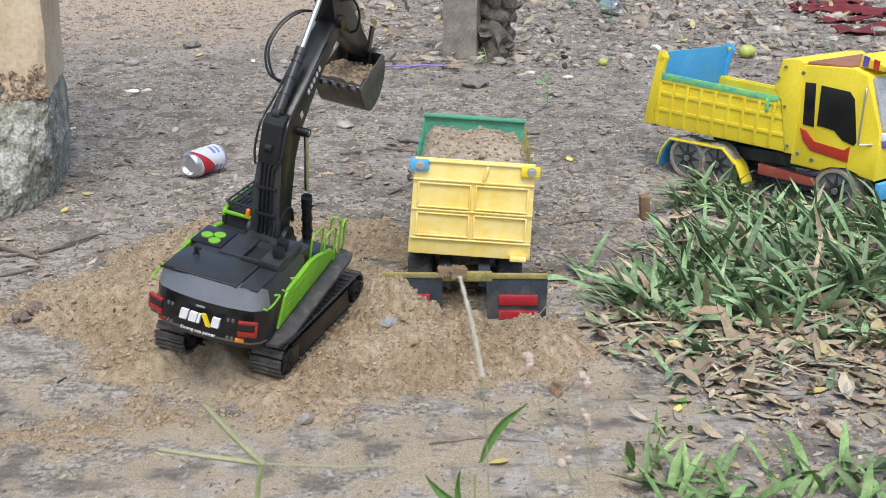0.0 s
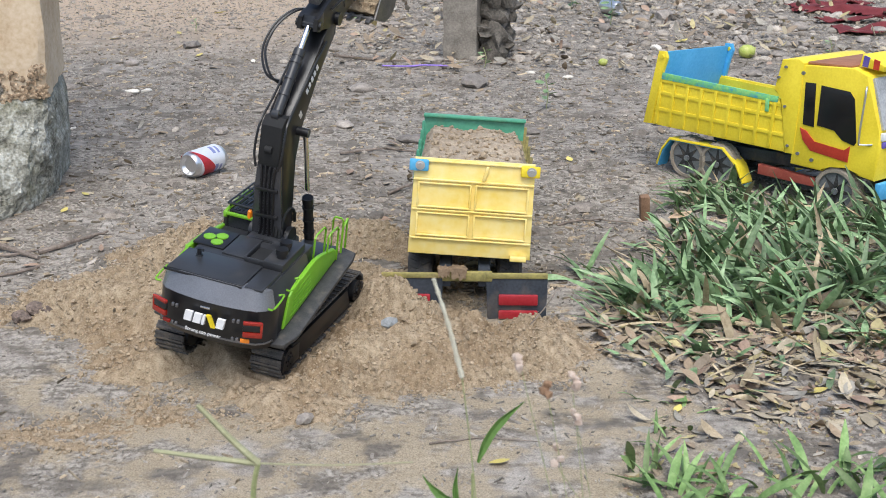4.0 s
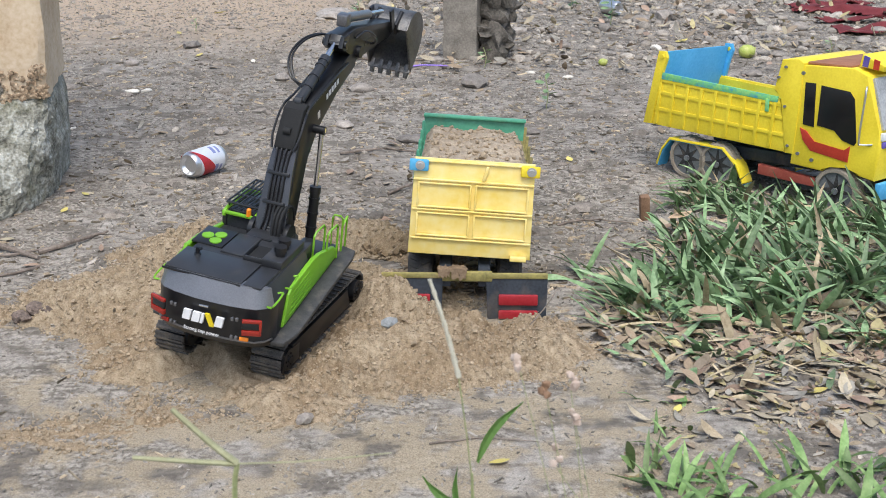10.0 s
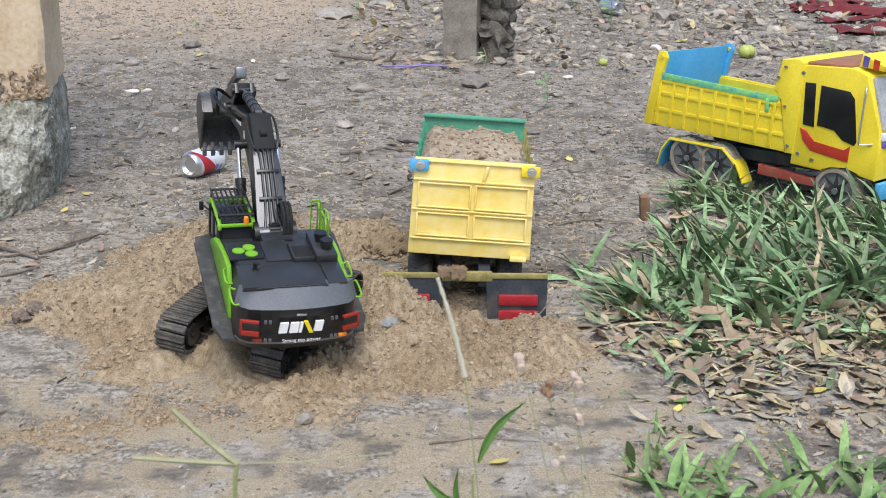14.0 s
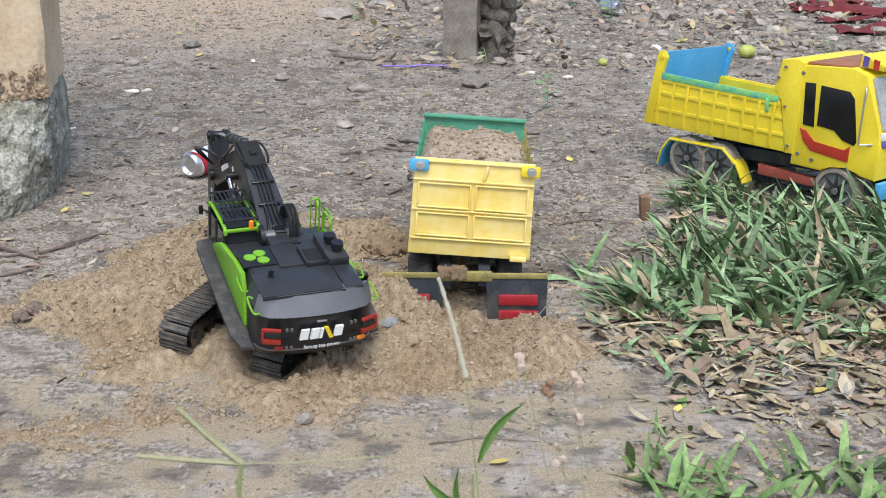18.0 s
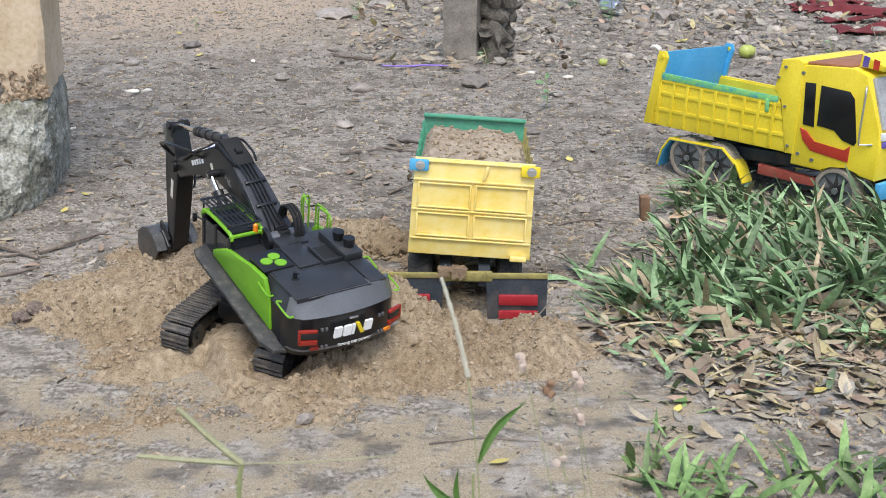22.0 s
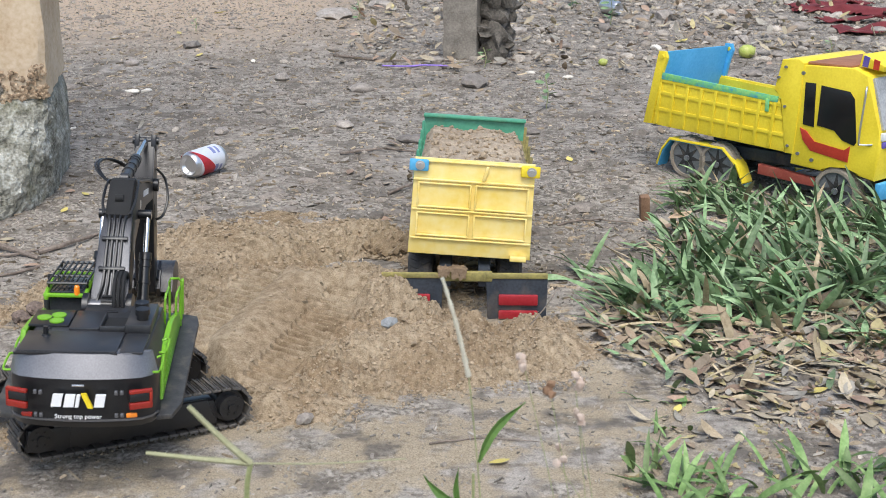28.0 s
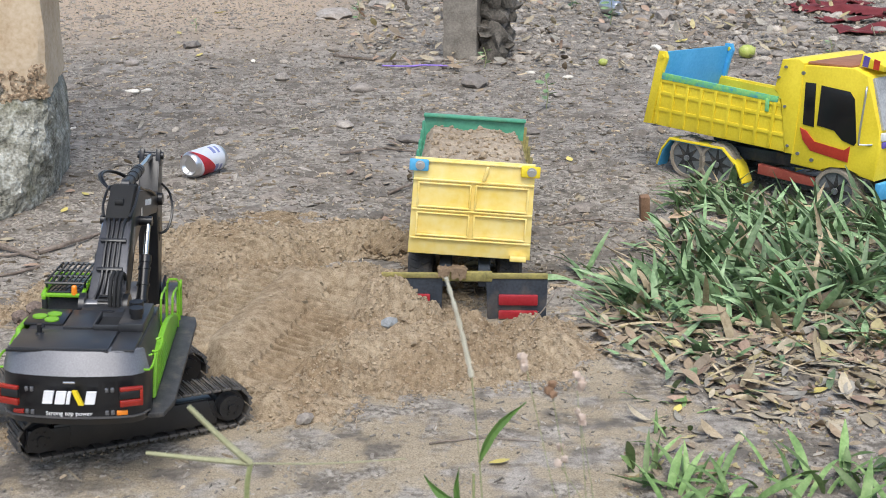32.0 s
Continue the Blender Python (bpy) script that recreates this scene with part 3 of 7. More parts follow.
# ---- tipper truck half buried in sand, seen from behind ----
def wheel(parent, c, r, w, tyre, hub, spokes=0, axis=0, label=""):
    """A tyre with tread blocks on a hub; the axle lies along axis x."""
    wh = B()
    ri = 0.80 if spokes else 0.62
    prof = [(-w / 2, r * ri), (-w / 2, r * 0.9), (-w * 0.38, r), (w * 0.38, r), (w / 2, r * 0.93), (w / 2, r * ri)]
    seg = 36
    rings = [[wh.verts.new((x, q * math.cos(2 * math.pi * k / seg), q * math.sin(2 * math.pi * k / seg))) for x, q in prof] for k in range(seg)]
    for k in range(seg):
        a, b = rings[k], rings[(k + 1) % seg]
        for i in range(len(prof)):
            j = (i + 1) % len(prof)
            wh.faces.new((a[i], a[j], b[j], b[i]))
    for k in range(22):
        for s in (-1, 1):
            m = Euler((2 * math.pi * (k + 0.25 * s) / 22, 0, 0)).to_matrix()
            box(wh, m @ Vector((s * w * 0.2, 0, r * 1.0)), (w * 0.32, r * 0.16, r * 0.06), 0, m @ Euler((0, 0, 0.5 * s)).to_matrix())
    t = part("wheel", wh, tyre, parent, label, at=Matrix.Translation(c))
    hb = B()
    rod(hb, (-w * 0.36, 0, 0), (w * 0.36, 0, 0), r * (ri + 0.01), seg=32)
    rod(hb, (-w * 0.52, 0, 0), (w * 0.52, 0, 0), r * 0.14, seg=12)
    part("hub", hb, hub, t)
    for k in range(spokes):
        sp = B()
        a = 2 * math.pi * k / spokes
        prism(sp, [(0.08 * r * math.cos(a) - 0.14 * r * math.sin(a), 0.08 * r * math.sin(a) + 0.15 * r * math.cos(a)),
                   (0.77 * r * math.cos(a), 0.77 * r * math.sin(a)),
                   (0.08 * r * math.cos(a) + 0.14 * r * math.sin(a), 0.08 * r * math.sin(a) - 0.14 * r * math.cos(a))], -w * 0.40, w * 0.40)
        part("spoke", sp, BLACK_TYRE, t)
    return t


loaded = thing("tipper_truck", pose(0.039, 2.20, 0.0, rz=-1.5), "homemade tipper truck with yellow tailgate, bed full of sand", "toy truck")
# local y runs forward from the tailgate; the bed leans to its right
TILT = pose(0, 0, 0, rx=-2.4, ry=3.6)


def tilted(p):
    return TILT @ Vector(p)


bm = B()
prism(bm, [(-0.106, 0.284), (0.106, 0.284), (0.110, 0.108), (-0.110, 0.108)], -0.004, 0.004, 0.002, axis=1)
# pressed ribs of the tailgate
for z in (0.1385, 0.191, 0.2455, 0.279):
    box(bm, (0, -0.0055, z), (0.214, 0.005, 0.0035), 0.0012)
for z0, z1 in ((0.1445, 0.1850), (0.1965, 0.2395)):
    for s in (-1, 1):
        for x in (0.005, 0.097):
            box(bm, (s * x, -0.006, (z0 + z1) / 2), (0.0035, 0.005, z1 - z0), 0.001)
        for z in (z0, z1):
            box(bm, (s * 0.051, -0.006, z), (0.094, 0.005, 0.003), 0.001)
box(bm, (0.020, -0.0065, 0.262), (0.006, 0.006, 0.028), 0.002, Euler((0, 0.25, 0)).to_matrix())
for v in bm.verts:
    v.co.y += 0.0026 * noise.noise(v.co * 24)
tailgate = part("tailgate", bm, PALE_YELLOW, loaded, "dented pale yellow sheet metal", at=TILT)
for x, material, name, lab in ((-0.098, BLUE, "hinge_bracket", "blue hinge strap"), (0.098, YELLOW, "hinge_bracket", "yellow hinge strap")):
    hb = B()
    box(hb, (x, -0.010, 0.272), (0.034, 0.004, 0.021), 0.0025)
    h = part(name, hb, material, tailgate, lab)
    bt = B()
    rod(bt, (x + 0.002, -0.017, 0.272), (x + 0.002, -0.008, 0.272), 0.0052, seg=6)
    rod(bt, (x + 0.002, -0.0128, 0.272), (x + 0.002, -0.0105, 0.272), 0.0085, seg=16)
    part("bolt", bt, WIRE, tailgate)
lt = B()
box(lt, (0.088, -0.011, 0.112), (0.030, 0.014, 0.009), 0.002)
part("latch", lt, PALE_YELLOW, tailgate)
for s in (-1, 1):
    bm = B()
    top = 0.228 if s > 0 else 0.212
    prism(bm, [(0.006, 0.108), (0.006, 0.258), (0.05, top + 0.012), (0.47, top), (0.47, 0.105)], s * 0.102 - 0.0025, s * 0.102 + 0.0025, 0.001)
    for k in range(5):
        box(bm, (s * 0.106, 0.05 + 0.095 * k, 0.19), (0.006, 0.008, 0.15), 0.002)
    part("bed_side", bm, OLIVE if s > 0 else GREEN_SHEET, loaded, "dirty painted bed side wall", at=TILT)
bm = B()
prism(bm, [(-0.103, 0.105), (0.103, 0.105), (0.106, 0.268), (-0.106, 0.268)], 0.470, 0.476, 0.0015, axis=1)
box(bm, (0, 0.468, 0.270), (0.216, 0.014, 0.008), 0.003)
part("bed_front", bm, GREEN_SHEET, loaded, "glossy dark green front wall", at=TILT)
bm = B()
box(bm, (0, 0.24, 0.107), (0.2, 0.46, 0.006), 0.001)
part("bed_floor", bm, YELLOW, loaded, at=TILT)
for s in (-1, 1):
    bm = B()
    box(bm, (s * 0.035, 0.28, 0.075), (0.022, 0.62, 0.028), 0.003)
    part("chassis_rail", bm, NAVY, loaded)
    bm = B()
    prism(bm, [(s * 0.038, 0.086), (s * 0.148, 0.083), (s * 0.146, -0.012), (s * 0.042, -0.012)], -0.034, -0.029, 0.001, axis=1)
    flap = part("mudflap", bm, NAVY, loaded, "dark navy rubber mudflap")
    for z, hgt in ((0.040, 0.020), (0.012, 0.016)):
        lb = B()
        box(lb, (s * 0.096, -0.037, z), (0.070, 0.006, hgt), 0.002)
        part("reflector", lb, RED_LAMP, flap, "red tail lamp")
    rim = B()
    box(rim, (s * 0.093, -0.0325, 0.084), (0.110, 0.008, 0.010), 0.002)
    part("flap_rim", rim, OLIVE, flap, "dirty olive paint on the flap edge")
    for y in (0.07, 0.19):
        wheel(loaded, (s * 0.082, y, 0.040), 0.055, 0.045, BLACK_TYRE, HUB, label="black rubber wheel")
    wheel(loaded, (s * 0.082, 0.56, 0.040), 0.055, 0.035, BLACK_TYRE, HUB, label="black rubber wheel")
bm = B()
box(bm, (0.005, -0.030, 0.082), (0.090, 0.012, 0.018), 0.003)
part("rear_beam", bm, OLIVE, loaded, "dirty olive-yellow rear cross beam")
bm = B()
prism(bm, [(0.50, 0.06), (0.62, 0.06), (0.62, 0.15), (0.60, 0.22), (0.50, 0.22)], -0.085, 0.085, 0.006)
part("cab", bm, GREEN_SHEET, loaded)

# the load: a heap of sand that fills the bed
bm = B()


def load_z(x, y):
    p = Vector((x, y, 0))
    edge = min(1.0, (0.100 - abs(x)) / 0.016) * min(1.0, (y - 0.0) / 0.06 + 0.45) * min(1.0, (0.47 - y) / 0.05 + 0.3)
    z = 0.242 - 0.020 * max(0.0, y - 0.25) / 0.22 + 0.026 * max(0.0, edge) + 0.008 * math.exp(-((x - 0.05) / 0.05) ** 2 - ((y - 0.2) / 0.1) ** 2)
    return z + 0.010 * noise.noise(p * 16) + 0.007 * noise.noise(p * 38) + 0.004 * noise.noise(p * 90)


grid_mesh(bm, steps((-0.0985, 0.0985, 0.005)), steps((0.006, 0.468, 0.005)), load_z)
low = [e for e in bm.edges if e.is_boundary]
ext = bmesh.ops.extrude_edge_only(bm, edges=low)["geom"]
for v in ext:
    if isinstance(v, bmesh.types.BMVert):
        v.co.z = 0.112
load = part("sand_load", bm, DRY_SAND)
load.matrix_world = loaded.matrix_world @ TILT
tagged(load, "heaped damp sand filling the truck bed", "sand", kind="stuff")


# ---- yellow tipper truck standing in the grass ----
def yellow_truck():
    # local y forward, x to its right side, which faces the grass
    base = Vector((0.597, 3.091, 0.0))
    fwd = Vector((0.7, -0.714, 0))
    right = Vector((-0.714, -0.7, 0))
    m = Matrix.Identity(4)
    for i in range(3):
        m[i][0], m[i][1], m[i][2], m[i][3] = right[i], fwd[i], (0, 0, 1)[i], base[i]
    tr = thing("tipper_truck", m, "hand-painted yellow toy tipper truck with an empty blue bed", "toy truck")
    W = 0.285

    # bed: near side wall with a basket of raised ribs
    for x, near in ((-0.004, True), (-W + 0.004, False)):
        bm = B()
        prism(bm, [(-0.118, 0.133), (0.257, 0.113), (0.232, 0.235), (-0.095, 0.262)] if near else [(-0.118, 0.133), (0.257, 0.113), (0.236, 0.208), (-0.095, 0.232)], x - 0.004, x + 0.004, 0.0015)
        wall = part("bed_side", bm, YELLOW, tr, "yellow bed side with raised ribs")
        if near:
            for k in range(9):
                y = -0.090 + 0.0375 * k
                rb = B()
                prism(rb, [(y, 0.137 - 0.05 * (y + 0.118)), (y + 0.008, 0.137 - 0.05 * (y + 0.118)), (y + 0.018, 0.240 - 0.04 * (y + 0.1)), (y + 0.010, 0.240 - 0.04 * (y + 0.1))], x + 0.0035, x + 0.0075, 0.001)
                part("rib", rb, YELLOW, wall)
            for f in (0.28, 0.60, 0.84):
                rb = B()
                z0, z1 = 0.133 + f * 0.129, 0.113 + f * 0.124
                y0, y1 = -0.118 + f * 0.023, 0.257 - f * 0.024
                prism(rb, [(y0, z0), (y1, z1), (y1, z1 + 0.009), (y0, z0 + 0.009)], x + 0.0035, x + 0.0068, 0.001)
                part("rail", rb, YELLOW, wall)
            tp = B()
            prism(tp, [(-0.092, 0.248), (0.228, 0.226), (0.230, 0.240), (-0.094, 0.265)], x + 0.0035, x + 0.0078, 0.0008)
            for y in (-0.088, 0.205):
                box(tp, (x + 0.008, y, 0.232 - 0.05 * (y + 0.09)), (0.0035, 0.009, 0.03), 0.001)
            part("tape", tp, TEAL, wall, "peeling green and blue tape along the rim")
        inn = B()
        prism(inn, [(-0.105, 0.14), (0.24, 0.12), (0.228, 0.232), (-0.09, 0.258)] if near else [(-0.105, 0.14), (0.24, 0.12), (0.228, 0.202), (-0.09, 0.227)], x - 0.0072 if near else x + 0.0045, x - 0.0045 if near else x + 0.0072)
        part("lining", inn, BLUE if near else YELLOW, wall)
    # rear gate of the bed: blue inside, yellow posts
    bm = B()
    prism(bm, [(-W + 0.006, 0.130), (-0.006, 0.130), (-0.006, 0.314), (-W + 0.006, 0.311)], -0.114, -0.107, 0.0015, axis=1)
    for v in bm.verts:
        v.co.y += 0.20 * (v.co.z - 0.133)
    g = part("rear_gate", bm, BLUE, tr, "sky blue rear gate")
    for x in (0.0, -W):
        pb = B()
        prism(pb, [(-0.118, 0.133), (-0.096, 0.133), (-0.072, 0.262), (-0.060, 0.300), (-0.066, 0.316), (-0.084, 0.316)], x - 0.004, x + 0.006, 0.0015)
        post_ = part("corner_post", pb, YELLOW if x == 0.0 else BLUE, tr)
        hb = B()
        rod(hb, (x - 0.012, -0.073, 0.303), (x + 0.009, -0.073, 0.303), 0.0055, seg=18)
        part("hinge", hb, YELLOW, post_)
    bm = B()
    box(bm, (-W / 2, 0.07, 0.126), (W - 0.01, 0.36, 0.008), 0.001, Euler((radians(-3), 0, 0)).to_matrix())
    part("bed_floor", bm, BLUE, tr)
    # headboard with a lip over the cab
    bm = B()
    prism(bm, [(0.255, 0.112), (0.275, 0.112), (0.284, 0.322), (0.270, 0.330), (0.232, 0.326), (0.218, 0.255), (0.238, 0.24)], -W, 0.003, 0.002)
    hd = part("headboard", bm, YELLOW, tr, "yellow headboard behind the cab")
    for y, z in ((0.243, 0.31), (0.248, 0.22), (0.262, 0.13), (0.228, 0.285)):
        rv = B()
        rod(rv, (0.003, y, z), (0.0075, y, z), 0.0032, seg=10)
        part("rivet", rv, HUB, hd)
    # cab
    bm = B()
    prism(bm, [(0.268, 0.088), (0.345, 0.082), (0.360, 0.100), (0.400, 0.104), (0.425, 0.085), (0.462, 0.078), (0.470, 0.150), (0.463, 0.190), (0.430, 0.308), (0.395, 0.322), (0.281, 0.318)], -W, 0.0, 0.005)
    cab = part("cab", bm, YELLOW, tr, "yellow painted cab")
    for outline, nm in (([(0.290, 0.280), (0.314, 0.280), (0.318, 0.181), (0.292, 0.184)], "quarter_window"),
                        ([(0.327, 0.277), (0.392, 0.270), (0.404, 0.255), (0.417, 0.160), (0.412, 0.152), (0.385, 0.160), (0.366, 0.180), (0.325, 0.186)], "door_window")):
        wb = B()
        prism(wb, outline, -0.002, 0.0022, 0.0008)
        part(nm, wb, BLACK_GLASS, cab, "black painted window")
    wb = B()
    prism(wb, [(0.286, 0.176), (0.302, 0.170), (0.322, 0.148), (0.392, 0.138), (0.404, 0.150), (0.402, 0.112), (0.315, 0.126), (0.295, 0.148)], -0.002, 0.0024, 0.0008)
    part("stripe", wb, RED, cab, "red painted swoosh")
    for y, z in ((0.286, 0.115), (0.320, 0.105), (0.283, 0.3)):
        rv = B()
        rod(rv, (-0.001, y, z), (0.003, y, z), 0.0042, seg=10)
        part("rivet", rv, HUB, cab)
    ws = B()
    mm = [(0.4305, 0.302), (0.4625, 0.192)]
    prism(ws, [(mm[0][0], mm[0][1]), (mm[1][0], mm[1][1]), (mm[1][0] + 0.005, mm[1][1] + 0.001), (mm[0][0] + 0.005, mm[0][1] + 0.002)], -W + 0.015, -0.012)
    part("windscreen", ws, mat("hazy_windscreen", [(0.25, 0.26, 0.27), (0.45, 0.46, 0.47)], 0.2, scale=30, fine=200, dust=0.2), cab, "hazy grey windscreen")
    vs = B()
    prism(vs, [(0.395, 0.325), (0.448, 0.318), (0.452, 0.330), (0.40, 0.352)], -W + 0.03, -0.02, 0.003)
    part("visor", vs, YELLOW, cab)
    for k, c in enumerate((mat("violet_paint", [(0.08, 0.06, 0.30), (0.12, 0.09, 0.38)], 0.5), RED)):
        vb = B()
        prism(vb, [(0.403 + 0.024 * k, 0.326 - 0.004 * k), (0.415 + 0.024 * k, 0.3245 - 0.004 * k), (0.418 + 0.022 * k, 0.346 - 0.006 * k), (0.406 + 0.022 * k, 0.350 - 0.006 * k)], -0.021, -0.0175)
        part("visor_stripe", vb, c, cab)
    rb = B()
    box(rb, (-W / 2, 0.335, 0.3225), (W - 0.02, 0.10, 0.006), 0.002)
    part("roof_edge", rb, mat("brown_lead_paint", [(0.26, 0.10, 0.05), (0.36, 0.16, 0.08)], 0.6), cab)
    fb = B()
    for z, h_, c in ((0.178, 0.018, 0),):
        box(fb, (-W / 2, 0.468, z), (W - 0.01, 0.008, h_), 0.002)
    part("grille_band", fb, WHITE, cab, "white band under the windscreen")
    fb = B()
    box(fb, (-W / 2, 0.4705, 0.160), (W - 0.012, 0.006, 0.014), 0.002)
    part("grille_band", fb, mat("violet_band", [(0.10, 0.08, 0.36), (0.15, 0.11, 0.44)], 0.5), cab, "violet band")
    wr = B()
    tube(wr, arc([(0.002, 0.428, 0.285), (0.012, 0.432, 0.27), (0.014, 0.428, 0.17), (0.008, 0.432, 0.158), (0.0, 0.452, 0.16)]), 0.0022)
    part("mirror_wire", wr, WIRE, cab, "bent bare wire")
    # chassis, wheels and guards
    for x in (-0.06, -W + 0.06):
        ch = B()
        box(ch, (x, 0.19, 0.085), (0.02, 0.5, 0.03), 0.003)
        part("chassis_rail", ch, NAVY, tr)
    st = B()
    prism(st, [(0.185, 0.072), (0.325, 0.060), (0.325, 0.040), (0.185, 0.048)], -0.03, -0.012, 0.002)
    part("side_guard", st, mat("faded_red_board", [(0.28, 0.05, 0.03), (0.38, 0.09, 0.06)], 0.75, scale=20, fine=200, bump=0.3, dust=0.2), tr, "faded red side guard")
    bp = B()
    box(bp, (-W / 2, 0.472, 0.055), (W, 0.012, 0.04), 0.003)
    part("bumper", bp, BLUE, tr, "blue front bumper")
    for x in (-0.022, -W + 0.022):
        for y in (0.0, 0.082):
            wheel(tr, (x, y * 1.06 - 0.002, 0.051), 0.052, 0.036, TYRE, HUB, 8, label="worn tan rubber wheel")
        wheel(tr, (x, 0.402, 0.051), 0.054, 0.040, TYRE, HUB, 8, label="worn tan rubber wheel")
        s = 1 if x > -0.1 else -1
        gd = B()
        pts = [(-0.078, 0.035), (-0.066, 0.075), (-0.045, 0.104), (0.10, 0.100), (0.140, 0.062), (0.158, 0.022)]
        th = [(p[0] * 0.985 + 0.0005, p[1] - 0.004) for p in pts][::-1]
        prism(gd, pts + th, x - 0.020, x + 0.024, 0.0008)
        guard = part("mudguard", gd, YELLOW, tr, "yellow mudguard")
        gi = B()
        prism(gi, [(p[0] * 0.985 + 0.001, p[1] - 0.0045) for p in pts] + [(p[0] * 0.97 + 0.001, p[1] - 0.0075) for p in pts][::-1], x - 0.018, x + 0.020)
        part("guard_lining", gi, BLUE, guard)
    # true the drawn side view to the truck's real length and level
    fit = Matrix(((1, 0, 0, 0), (0, 1.075, 0, -0.004), (0.058, 0.046, 1, -0.007), (0, 0, 0, 1)))
    done = set()
    for ob in tr.children_recursive:
        if ob.name.startswith(("wheel", "hub", "spoke")) or ob.data in done:
            continue
        done.add(ob.data)
        ob.data.transform(fit)
    return tr


yellow_truck()


# ---- radio-controlled excavator ----
excavator = thing("excavator", pose(0, 0, 0), "black and lime green radio-controlled toy excavator on the sand", "toy excavator")
TL, TH, TW, TG = 0.345, 0.066, 0.052, 0.086


def undercarriage():
    bm = B()
    box(bm, (0, 0, 0.050), (0.125, 0.15, 0.035), 0.006)
    rod(bm, (0, 0, 0.06), (0, 0, 0.088), 0.058, seg=32)
    part("undercarriage", bm, BLACK, excavator)
    shoe = B()
    box(shoe, (0, 0, -0.002), (TW, 0.0138, 0.004), 0.0008, segs=1)
    box(shoe, (0, 0.003, -0.0052), (TW * 0.98, 0.0028, 0.0034))
    box(shoe, (0, -0.004, -0.0045), (TW * 0.98, 0.0018, 0.0018))
    me = mesh_of(shoe, "track_shoe", TRACK, smooth=False)
    for s in (-1, 1):
        bm = B()
        r = TH / 2 - 0.009
        prism(bm, [(-TL / 2 + 0.045, 0.022), (TL / 2 - 0.05, 0.022), (TL / 2 - 0.058, 0.046), (-TL / 2 + 0.05, 0.046)], s * TG - 0.018, s * TG + 0.018, 0.003)
        box(bm, (s * TG, 0.05, 0.036), (0.046, 0.07, 0.016), 0.003)
        box(bm, (s * TG, -0.06, 0.036), (0.046, 0.05, 0.012), 0.003)
        prism(bm, [(-TL / 2 + 0.040, 0.012), (TL / 2 - 0.055, 0.012), (TL / 2 - 0.070, 0.050), (-TL / 2 + 0.052, 0.050)], s * TG + s * 0.014, s * TG + s * 0.0245, 0.003)
        prism(bm, [(-TL / 2 + 0.012, 0.016), (-TL / 2 + 0.075, 0.014), (-TL / 2 + 0.075, 0.046), (-TL / 2 + 0.016, 0.048)], s * TG + s * 0.016, s * TG + s * 0.0265, 0.003)
        frame_ = part("track_frame", bm, BLACK, excavator)
        for k in range(8):
            rb = B()
            y = -TL / 2 + 0.062 + k * (TL - 0.125) / 7
            rod(rb, (s * TG - 0.019, y, 0.016), (s * TG + 0.019, y, 0.016), 0.0095, seg=14)
            part("track_roller", rb, BLACK, frame_)
        for y, nm in ((TL / 2 - 0.034, "sprocket"), (-TL / 2 + 0.034, "idler")):
            rb = B()
            rod(rb, (s * TG - 0.016, y, TH / 2), (s * TG + 0.016, y, TH / 2), r, seg=28)
            rod(rb, (s * TG - 0.025, y, TH / 2), (s * TG + 0.027, y, TH / 2), r * 0.78, seg=24)
            rod(rb, (s * TG - 0.027, y, TH / 2), (s * TG + 0.030, y, TH / 2), r * 0.25, seg=10)
            for j in range(6):
                a = j * math.pi / 3
                rod(rb, (s * TG + s * 0.025, y + r * 0.45 * math.cos(a), TH / 2 + r * 0.45 * math.sin(a)), (s * TG + s * 0.0285, y + r * 0.45 * math.cos(a), TH / 2 + r * 0.45 * math.sin(a)), 0.0022, seg=6)
            part(nm, rb, BLACK, frame_)
        # the chain of shoes round the frame
        rr, st = TH / 2 - 0.004, TL - TH
        total = 2 * st + 2 * math.pi * rr
        n = 48
        for k in range(n):
            shared("track_shoe", me, excavator, shoe_pose(s, k * total / n))


def shoe_pose(s, d):
    """Where a shoe lies at the distance d along the chain: sole, front bend, top, rear bend."""
    rr, st = TH / 2 - 0.006, TL - TH
    bend = math.pi * rr
    d %= 2 * st + 2 * bend
    if d < st:
        y, z, a = -st / 2 + d, TH / 2 - rr, 0.0
    elif d < st + bend:
        a = (d - st) / rr
        y, z = st / 2 + rr * math.sin(a), TH / 2 - rr * math.cos(a)
    elif d < 2 * st + bend:
        y, z, a = st / 2 - (d - st - bend), TH / 2 + rr, math.pi
    else:
        a = math.pi + (d - 2 * st - bend) / rr
        y, z = -st / 2 + rr * math.sin(a), TH / 2 - rr * math.cos(a)
    return pose(s * TG, y, z, rx=math.degrees(a))


undercarriage()


def loft(bm, low, z0, high, z1, bevel=0.0):
    a = [bm.verts.new((x, y, z0)) for x, y in low]
    b = [bm.verts.new((x, y, z1)) for x, y in high]
    n = len(a)
    fs = [bm.faces.new(a[::-1]), bm.faces.new(b)]
    for i in range(n):
        fs.append(bm.faces.new((a[i], a[(i + 1) % n], b[(i + 1) % n], b[i])))
    if bevel:
        bmesh.ops.bevel(bm, geom=list(fs[1].edges), offset=bevel, segments=2, affect="EDGES")


